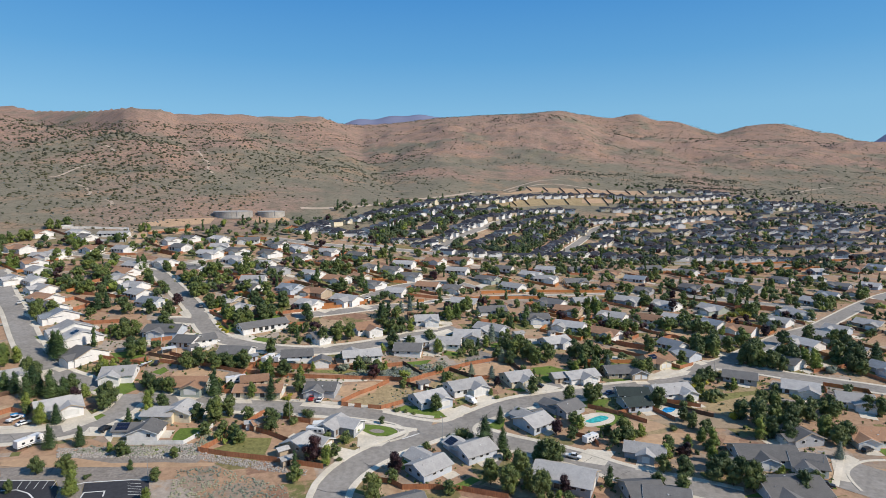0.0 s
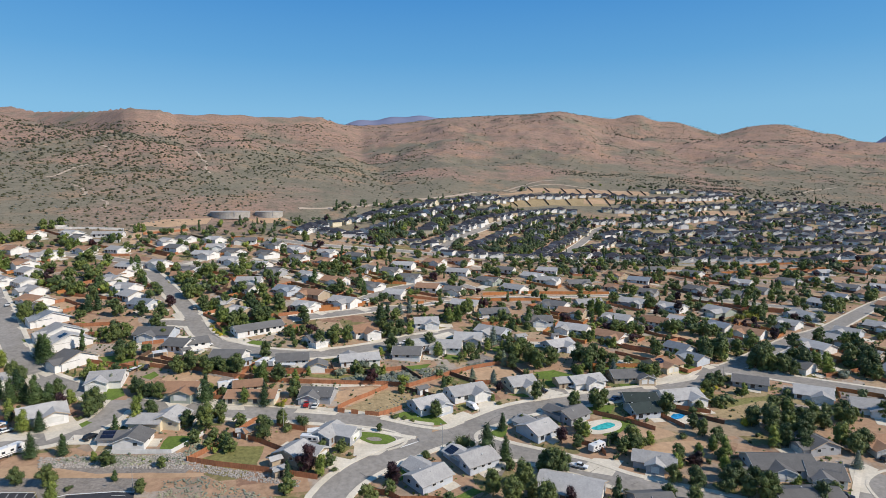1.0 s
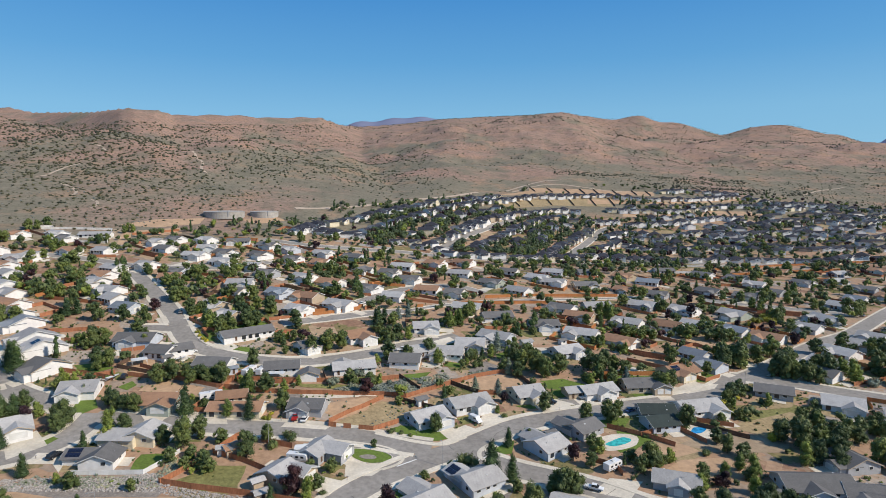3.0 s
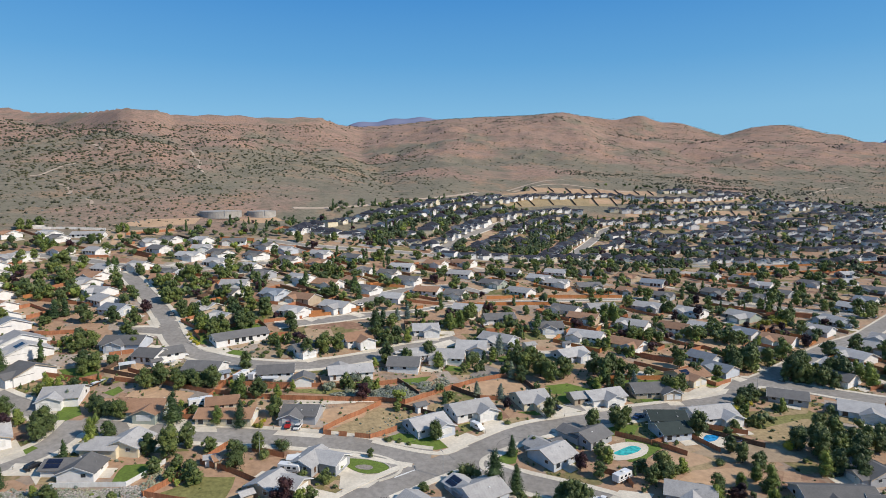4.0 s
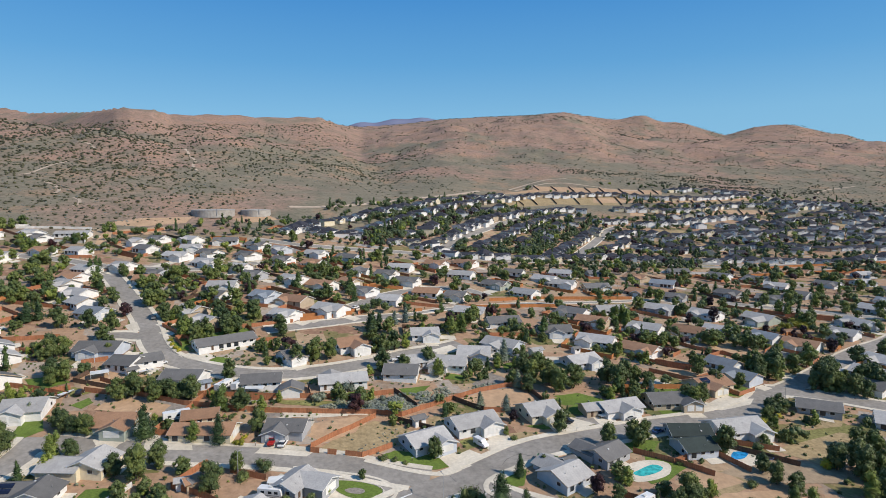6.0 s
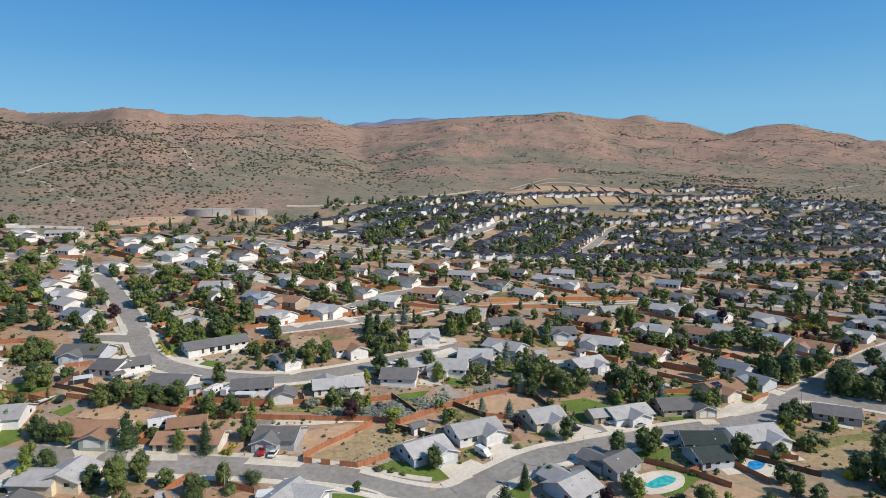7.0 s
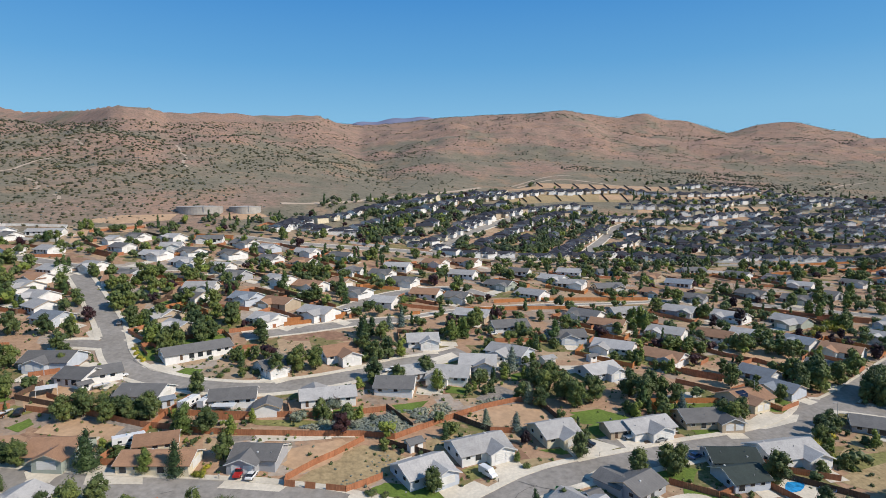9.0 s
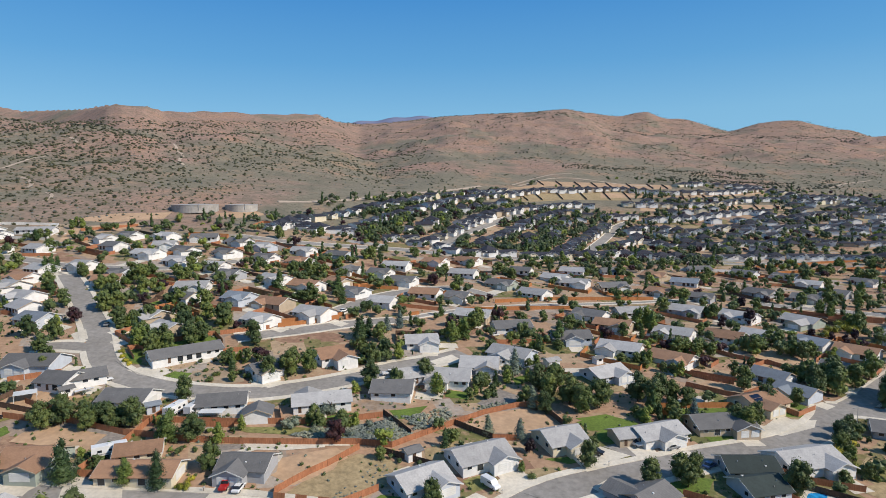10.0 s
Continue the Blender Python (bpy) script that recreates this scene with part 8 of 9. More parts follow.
sage_bed(650, 0.7, 1.4, (-123.9, 184.6), (-117.0, 190.7), (-84.5, 193.6), (-82.8, 204.9), (-77.8, 202.3), (-80.5, 188.3), (-97.9, 186.2))
sage_bed(560, 0.4, 1.3, (-79.9, 164.9), (-83.7, 179.6), (-73.0, 183.0), (-62.4, 178.3), (-49.1, 174.6), (-43.9, 167.6))
sage_bed(90, 1, 2, (8.7, 279.1), (23.6, 285.5), (24.3, 282.2), (12.7, 276.9))
sage_bed(70, 0.5, 1.2, (-28.7, 226.9), (-16.7, 247.4), (-7.8, 240.6), (-15.6, 234.9))
scrub_bed(320, 3, 6, (212.5, 1195.5), (297.1, 1211.5), (397.8, 1218.8), (521.6, 1251.3), (608.4, 1244.3), (564.0, 1155.6), (425.3, 1146.6), (278.4, 1137.1), (201.5, 1135.1))
scrub_bed(420, 5, 9, (771.9, 3099.9), (1007.4, 3129.4), (1145.5, 3039.3), (1164.8, 2565.8), (860.0, 2135.8), (701.2, 2249.7), (645.9, 2599.7))
scrub_bed(260, 5, 9, (1131.2, 2421.0), (1560.9, 2793.0), (1789.1, 2604.4), (1367.7, 2169.9), (1256.0, 2327.7), (1047.8, 2162.0))
scrub_bed(200, 5, 8, (144.5, 2534.4), (711.5, 2968.0), (548.2, 2480.9), (231.9, 2264.3))
scrub_bed(200, 4, 7, (-797.8, 1221.5), (-619.7, 1178.5), (-496.8, 1211.6), (-431.2, 993.3), (-515.2, 953.9), (-565.6, 925.4), (-529.8, 801.7), (-521.6, 751.5), (-718.2, 1021.5))
scrub_bed(260, 3, 6, (559.1, 1125.6), (464.4, 1117.4), (363.7, 1116.7), (376.3, 1068.4), (502.6, 1052.1), (654.1, 1098.9), (701.6, 1194.1))


# ---- fences ----
def boards(bm, n, length, z0, z1, deep):
    """Upright boards in one piece: a wavy section with a groove at each joint."""
    front, back = [], []
    for i in range(n):
        x0, x1 = i * length / n, (i + 1) * length / n
        front += [(x0 + 0.012, -deep), (x1 - 0.012, -deep), (x1, -deep * 0.2)]
        back += [(x0 + 0.012, deep), (x1 - 0.012, deep), (x1, deep * 0.2)]
    line = [(0.0, -deep * 0.2)] + front + [(0.0, 0.0)][:0] + back[::-1]
    v0 = [bm.verts.new((x, y, z0)) for x, y in line]
    v1 = [bm.verts.new((x, y, z1)) for x, y in line]
    m = len(line)
    for i in range(m):
        bm.faces.new((v0[i], v0[(i + 1) % m], v1[(i + 1) % m], v1[i]))
    bm.faces.new(v1)
    bm.faces.new(v0[::-1])
    bmesh.ops.recalc_face_normals(bm, faces=bm.faces)


def panel_mesh(kind, length, height):
    bm = bmesh.new()
    if kind == "white":
        boards(bm, 6, length, 0.05, height, 0.03)
    elif kind == "pale":
        prism(bm, [(-0.1, -0.5), (0.1, -0.5), (0.1, height), (0.14, height + 0.01), (0.14, height + 0.1), (-0.14, height + 0.1), (-0.14, height + 0.01), (-0.1, height)], 0, length, "x")
    else:
        boards(bm, 12 if length < 3 else 8, length, -0.35, height, 0.014)
    me = bpy.data.meshes.new("panel")
    bm.to_mesh(me)
    bm.free()
    me.materials.append(WOODF[kind])
    return me


def post_mesh(kind, height):
    bm = bmesh.new()
    box(bm, -0.055, 0.055, -0.055, 0.055, -0.5, height + 0.08)
    me = bpy.data.meshes.new("post")
    bm.to_mesh(me)
    bm.free()
    me.materials.append(WOODF[kind])
    return me


FENCE_H = {"wood": 1.8, "dark": 1.8, "orange": 1.9, "white": 1.5, "pale": 1.7}
PANELS = {k: panel_mesh(k, 2.44, h) for k, h in FENCE_H.items()}
LONGEST_PANELS = {k: panel_mesh(k, 9.76, h) for k, h in FENCE_H.items()}
LONG_PANELS = {k: panel_mesh(k, 4.88, h) for k, h in FENCE_H.items()}
POSTS = {k: post_mesh(k, h) for k, h in FENCE_H.items()}
FENCE_WORD = {"wood": "reddish-brown wooden board fence round a backyard", "dark": "dark weathered wooden board fence between yards", "orange": "bright orange-stained wooden board fence along a lane", "white": "white vinyl fence round a lawn", "pale": "pale block garden wall with coping"}


def fence(kind, *pts, posts=None):
    x0, y0 = pts[0]
    near = math.hypot(x0, y0) < 262 if posts is None else posts
    f = thing("garden_wall" if kind == "pale" else "fence", x0, y0, ground_z(x0, y0), 0, FENCE_WORD[kind], "wall" if kind == "pale" else "fence", "yard fences")
    unit, mesh = (2.44, PANELS[kind]) if near else (4.88, LONG_PANELS[kind]) if math.hypot(x0, y0) < 400 else (9.76, LONGEST_PANELS[kind])
    for (ax, ay), (bx, by) in zip(pts, pts[1:]):
        total = math.hypot(bx - ax, by - ay)
        n = max(1, round(total / unit))
        rot = math.degrees(math.atan2(by - ay, bx - ax))
        for i in range(n):
            px, py = ax + (bx - ax) * i / n, ay + (by - ay) * i / n
            qx, qy = ax + (bx - ax) * (i + 1) / n, ay + (by - ay) * (i + 1) / n
            if near_road((px + qx) / 2, (py + qy) / 2, 0.2):
                continue
            za, zb = ground_z(px, py), ground_z(qx, qy)
            p = part_of("panel", mesh, None, f)
            p.matrix_basis = Matrix.Translation((-x0, -y0, -f.location.z)) @ pose(px, py, za, 0, -math.degrees(math.atan2(zb - za, total / n)), rot) @ Matrix.Diagonal((total / n / unit, 1, 1, 1))
            if near and kind != "pale" and i % 2 == 0:
                q = part_of("post", POSTS[kind], None, f)
                q.matrix_basis = Matrix.Translation((-x0, -y0, -f.location.z)) @ pose(px, py, za, 0, 0, rot)
    if not f.children:
        bpy.data.objects.remove(f)


def far_fence(a, b):
    """A dark board fence down a terraced plot, following the slope."""
    bm = bmesh.new()
    f = thing("fence", a[0], a[1], ground_z(*a), 0, "dark wooden board fence down a terraced plot", "fence", "terrace fences")
    z = ground_z(*a)
    n = 6
    prev = None
    d = Vector((b[0] - a[0], b[1] - a[1], 0))
    r = Vector((d.y, -d.x, 0)).normalized() * 0.06
    for i in range(n + 1):
        p = d * (i / n)
        g = ground_z(a[0] + p.x, a[1] + p.y) - z
        row = [bm.verts.new(p + o + Vector((0, 0, g + h))) for o, h in ((-r, -0.4), (-r, 1.9), (r, 1.9), (r, -0.4))]
        if prev:
            for k in range(3):
                bm.faces.new((prev[k], prev[k + 1], row[k + 1], row[k]))
        else:
            bm.faces.new(row)
        prev = row
    bm.faces.new(prev[::-1])
    part("board_panel", tidy(bm), WOODF["dark"], f)


def back_fences():
    """Board fences behind the houses past the nearest streets."""
    rng = random.Random(21)
    for x, y, rot, hl, hw, wing in YARDS:
        if not 330 < y < 540 or rng.random() < 0.3:
            continue
        side = -wing[1] if wing else rng.choice((-1, 1))
        c, s = math.cos(radians(rot)), math.sin(radians(rot))
        pts = []
        for a, b in ((-hl - 3.5, hw * 0.4), (-hl - 3.5, hw + 6.5), (hl + 3.5, hw + 6.5)):
            b *= side
            pts.append((x + a * c - b * s, y + a * s + b * c))
        mids = pts + [((p[0] + q[0]) / 2, (p[1] + q[1]) / 2) for p, q in zip(pts, pts[1:])]
        if all(clear_of_houses(p[0], p[1], -0.3) and not near_road(p[0], p[1], 1.5) for p in mids):
            fence(rng.choice(("wood", "wood", "dark")), *pts)


fence("wood", (-69.7, 250.3), (-55.8, 250.8), (-40.2, 252.1), (-24.5, 254.3), (-14.6, 253.8))
fence("wood", (-14.6, 253.8), (-8.6, 258.9), (2.5, 267.8), (12.6, 275.5), (23.1, 281.2), (30.5, 283.0))
fence("dark", (-18.9, 251.5), (-11.6, 248.7), (-2.8, 245.5))
fence("wood", (-40.2, 229.9), (-37.0, 234.5), (-34.1, 238.5), (-30.2, 242.8), (-26.2, 248.1), (-23.2, 252.1))
fence("wood", (-40.2, 229.9), (-39.9, 227.7), (-32.2, 227.5), (-24.4, 227.2), (-20.1, 230.7), (-16.0, 234.3))
fence("dark", (30.5, 282.5), (32.9, 278.1), (36.0, 270.5))
fence("dark", (2.9, 268.2), (8.2, 264.4), (14.0, 260.7))
fence("wood", (13.9, 260.3), (21.4, 260.5))
fence("wood", (-107.9, 257.5), (-88.2, 252.3), (-78.1, 251.6), (-69.7, 250.3))
fence("wood", (-89.5, 234.2), (-87.8, 241.2), (-85.7, 246.8), (-84.2, 259.6), (-81.6, 270.8))
fence("wood", (-88.7, 232.7), (-82.8, 232.9))
fence("wood", (-140.4, 253.3), (-134.8, 255.6), (-130.4, 258.4))
fence("wood", (-70.9, 209.8), (-68.3, 216.0), (-65.3, 220.4), (-62.0, 222.1), (-51.3, 220.4), (-41.7, 221.5))
fence("wood", (-62.0, 222.1), (-60.1, 218.5), (-59.4, 215.1), (-48.8, 212.4))
fence("wood", (-72.8, 258.6), (-60.2, 259.4))
fence("wood", (-46.1, 262.4), (-35.2, 264.2), (-18.8, 270.5))
fence("dark", (-19.0, 272.2), (-13.7, 265.9), (-9.6, 260.6))
fence("dark", (-50.6, 271.5), (-46.2, 258.8))
fence("wood", (-125.3, 257.6), (-115.6, 256.5), (-111.2, 261.7))
fence("wood", (-81.3, 190.3), (-71.3, 188.5), (-56.0, 186.9), (-38.6, 184.3))
fence("wood", (-80.8, 190.0), (-77.8, 194.9), (-74.8, 201.0))
fence("wood", (-72.1, 206.7), (-61.6, 203.1), (-53.1, 198.7))
fence("wood", (-23.3, 178.5), (-16.6, 178.1), (-12.5, 175.1), (-4.2, 176.0), (6.3, 175.5), (19.8, 172.0))
fence("white", (-107.5, 192.2), (-87.7, 194.3), (-84.8, 200.1), (-82.2, 206.6))
fence("wood", (58.8, 235.3), (70.7, 228.9), (78.7, 222.9))
fence("wood", (86.9, 305.2), (99.6, 297.7), (112.5, 292.6))
fence("wood", (93.5, 317.1), (109.6, 310.3))
fence("wood", (69.3, 229.4), (76.0, 233.2))
fence("wood", (83.7, 236.7), (87.3, 231.0), (90.7, 225.7))
fence("dark", (83.6, 243.9), (95.4, 237.3), (107.7, 230.1))
fence("wood", (-158.7, 207.0), (-156.6, 209.8), (-149.3, 208.1))
fence("orange", (-69.7, 339.6), (-57.9, 347.1), (-47.2, 357.0))
fence("orange", (-67.1, 429.2), (-49.1, 414.8), (-25.5, 417.1), (2.4, 417.7))
fence("wood", (171.2, 419.8), (196.2, 404.5), (232.0, 392.6))
fence("orange", (246.1, 566.7), (311.6, 588.9), (374.3, 599.9), (458.3, 614.9))
fence("wood", (-184.3, 293.0), (-172.1, 296.4), (-160.6, 300.5))
fence("wood", (-167.7, 285.9), (-154.7, 283.7))
fence("wood", (-138.5, 278.1), (-126.2, 285.8))
fence("wood", (-158.4, 258.4), (-141.2, 256.2), (-128.7, 253.5))
fence("wood", (-86.6, 259.7), (-56.8, 261.6), (-46.9, 263.1))
fence("wood", (-124.6, 266.1), (-110.9, 260.9), (-96.1, 258.3))
fence("wood", (-89.1, 327.0), (-72.4, 336.9))
fence("wood", (-92.5, 306.2), (-73.8, 314.5))
fence("wood", (106.9, 351.6), (119.0, 337.6), (132.1, 329.3))
fence("wood", (82.8, 322.8), (98.1, 311.7), (106.1, 308.5))
fence("wood", (35.0, 312.5), (46.3, 307.7))
fence("wood", (-187.0, 405.9), (-161.4, 399.6), (-135.8, 391.1))
fence("wood", (-235.2, 423.9), (-220.8, 427.3))
fence("wood", (-148.3, 384.9), (-125.9, 383.6))
fence("wood", (-116.7, 354.7), (-89.5, 354.1))
fence("wood", (197.1, 398.4), (220.0, 391.3))
fence("wood", (266.2, 451.7), (284.0, 425.9))
fence("wood", (179.7, 282.4), (201.6, 290.5))
fence("wood", (86.5, 249.5), (93.8, 242.8), (106.4, 239.1))
fence("wood", (47.2, 212.8), (54.5, 208.8), (55.4, 204.1))
fence("wood", (212.5, 488.2), (240.5, 488.1))
fence("wood", (94.7, 385.8), (112.2, 369.6))
fence("wood", (124.9, 412.9), (137.7, 392.5))
fence("wood", (-189.0, 364.0), (-153.0, 352.6))
fence("wood", (-211.5, 338.1), (-176.7, 333.1))
fence("wood", (-52.9, 384.3), (-31.0, 386.0))
fence("wood", (-34.6, 384.6), (-1.5, 382.2))
fence("wood", (-20.2, 482.4), (7.3, 476.9))
fence("wood", (-103.6, 446.1), (-73.7, 445.0))
fence("wood", (-304.3, 408.6), (-272.1, 395.0))
fence("wood", (-242.2, 490.2), (-216.2, 514.7))
fence("pale", (168.8, 600.0), (214.7, 600.5), (252.9, 596.0))
fence("pale", (-73.0, 534.3), (-42.6, 533.9), (-2.0, 533.1))
fence("orange", (-73.4, 342.3), (-60.1, 350.7), (-45.8, 360.9))
fence("wood", (-71.7, 335.6), (-55.9, 343.2), (-39.4, 354.0))
fence("orange", (26.3, 405.4), (51.4, 416.4), (77.8, 422.8), (101.0, 428.0), (118.7, 431.7))
fence("orange", (-16.2, 369.9), (4.4, 383.3), (21.1, 389.5), (49.0, 398.1), (70.4, 403.0))
fence("pale", (170.6, 542.3), (197.6, 544.4), (222.4, 544.2))
fence("pale", (284.4, 587.9), (323.0, 596.5), (364.3, 603.7), (420.6, 610.9))
fence("pale", (-323.8, 487.2), (-306.8, 496.6))
fence("orange", (249.1, 540.2), (294.4, 555.0), (329.3, 564.2), (362.9, 569.8))
fence("pale", (-311.3, 488.3), (-289.1, 495.4), (-263.0, 500.2), (-255.8, 484.2), (-245.8, 461.5))
fence("pale", (-268.6, 460.1), (-247.0, 461.1))
far_fence((135.6, 986.5), (141.7, 962.8))
far_fence((163.6, 990.5), (169.0, 966.0))
far_fence((191.8, 994.2), (196.2, 968.3))
far_fence((217.6, 998.2), (221.0, 970.5))
far_fence((241.0, 1002.4), (243.6, 973.8))
far_fence((273.4, 1008.9), (274.8, 979.5))
far_fence((307.2, 1016.0), (307.5, 985.7))
far_fence((331.7, 1021.1), (331.2, 990.3))
far_fence((98.2, 890.8), (104.6, 852.9))
far_fence((119.9, 910.2), (125.0, 867.9))
far_fence((151.4, 932.9), (154.6, 885.7))
far_fence((186.7, 942.5), (188.3, 895.4))
far_fence((221.9, 948.9), (221.7, 901.0))
far_fence((252.2, 954.3), (250.1, 904.9))
far_fence((348.2, 978.8), (343.4, 938.2))
far_fence((371.8, 983.0), (364.9, 939.4))
far_fence((401.4, 988.4), (391.5, 940.8))
far_fence((421.6, 992.2), (409.9, 942.4))
far_fence((284.8, 880.3), (281.3, 851.7))
far_fence((380.8, 898.9), (375.4, 872.4))
far_fence((412.8, 902.1), (405.1, 872.6))
far_fence((442.7, 905.5), (432.4, 873.0))
back_fences()


def back_yards():
    """Yard fences, drives and yard surfaces of the houses farther off."""
    rng = random.Random(21)
    for x, y, r, hl, hw, c, s in list(HOUSES)[:200]:
        d = math.hypot(x, y)
        if d < 285 or y > 560:
            continue
        side = rng.choice((-1, 1)) if c > 0 else 1
        deep = rng.uniform(7, 11)

        def at(a, b):
            return (x + a * c - b * s, y + a * s + b * c)
        l = hl + rng.uniform(1.0, 3.5)
        pts = [at(-l, side * hw), at(-l, side * (hw + deep)), at(l, side * (hw + deep)), at(l, side * hw)]
        if all(clear_of_houses(p[0], p[1], -1.0) and not near_road(p[0], p[1], 1.2) for p in pts[1:3]):
            kind = rng.choice(("lawn", "lawn", "gravel", "straw", "drylawn", "dirt"))
            patch(kind, at(-l + 0.3, side * (hw + 0.3)), at(-l + 0.3, side * (hw + deep - 0.4)), at(l - 0.3, side * (hw + deep - 0.4)), at(l - 0.3, side * (hw + 0.3)))
            fence(rng.choice(("wood", "wood", "wood", "dark", "orange")), *pts[0:4], posts=False)
        a = hl + rng.uniform(4.0, 8.0)
        q = at(a, 0)
        if clear_of_houses(q[0], q[1], 0.0) and rng.random() < 0.5:
            patch("concrete", at(hl - 0.2, -2.7), at(hl - 0.2, 2.9), at(a, 2.9), at(a, -2.7))


back_yards()


# ---- vehicles ----
def wheel_mesh(r, w):
    bm = bmesh.new()
    n = 14
    for y0, y1, rr in ((-w / 2, w / 2, r),):
        c = [(math.cos(2 * math.pi * i / n) * rr, math.sin(2 * math.pi * i / n) * rr) for i in range(n)]
        a = [bm.verts.new((p, y0, q)) for p, q in c]
        b = [bm.verts.new((p, y1, q)) for p, q in c]
        for i in range(n):
            bm.faces.new((a[i], a[(i + 1) % n], b[(i + 1) % n], b[i]))
        bm.faces.new(a[::-1])
        bm.faces.new(b)
    me = bpy.data.meshes.new("tyre")
    bm.to_mesh(me)
    bm.free()
    me.materials.append(RUBBER)
    bm = bmesh.new()
    c = [(math.cos(2 * math.pi * i / 10) * r * 0.58, math.sin(2 * math.pi * i / 10) * r * 0.58) for i in range(10)]
    a = [bm.verts.new((p, -w / 2 - 0.01, q)) for p, q in c]
    b = [bm.verts.new((p, w / 2 + 0.01, q)) for p, q in c]
    for i in range(10):
        bm.faces.new((a[i], a[(i + 1) % 10], b[(i + 1) % 10], b[i]))
    bm.faces.new(a[::-1])
    bm.faces.new(b)
    rim = bpy.data.meshes.new("rim")
    bm.to_mesh(rim)
    bm.free()
    rim.materials.append(STEEL)
    return me, rim


WHEELS = {r: wheel_mesh(r, 0.24) for r in (0.34, 0.39)}


def profile(bm, outline, half, inset=0.0):
    """A side outline (along, up) drawn across the vehicle, its top edge drawn in."""
    zs = [p[1] for p in outline]
    z0, z1 = min(zs), max(zs)
    left, right = [], []
    for x, z in outline:
        w = half - inset * (z - z0) / (z1 - z0 + 1e-6)
        left.append(bm.verts.new((x, w, z)))
        right.append(bm.verts.new((x, -w, z)))
    n = len(outline)
    for i in range(n):
        bm.faces.new((left[i], left[(i + 1) % n], right[(i + 1) % n], right[i]))
    bm.faces.new(left[::-1])
    bm.faces.new(right)
    bmesh.ops.recalc_face_normals(bm, faces=bm.faces)
    bmesh.ops.bevel(bm, geom=bm.edges[:], offset=0.05, segments=1, affect="EDGES")
    return bm


def add_wheels(v, xs, half, r):
    for x in xs:
        for s in (-1, 1):
            me, rim = WHEELS[r]
            t = part_of("tyre", me, None, v)
            t.matrix_basis = pose(x, s * (half - 0.1), r)
            part_of("rim", rim, None, t)


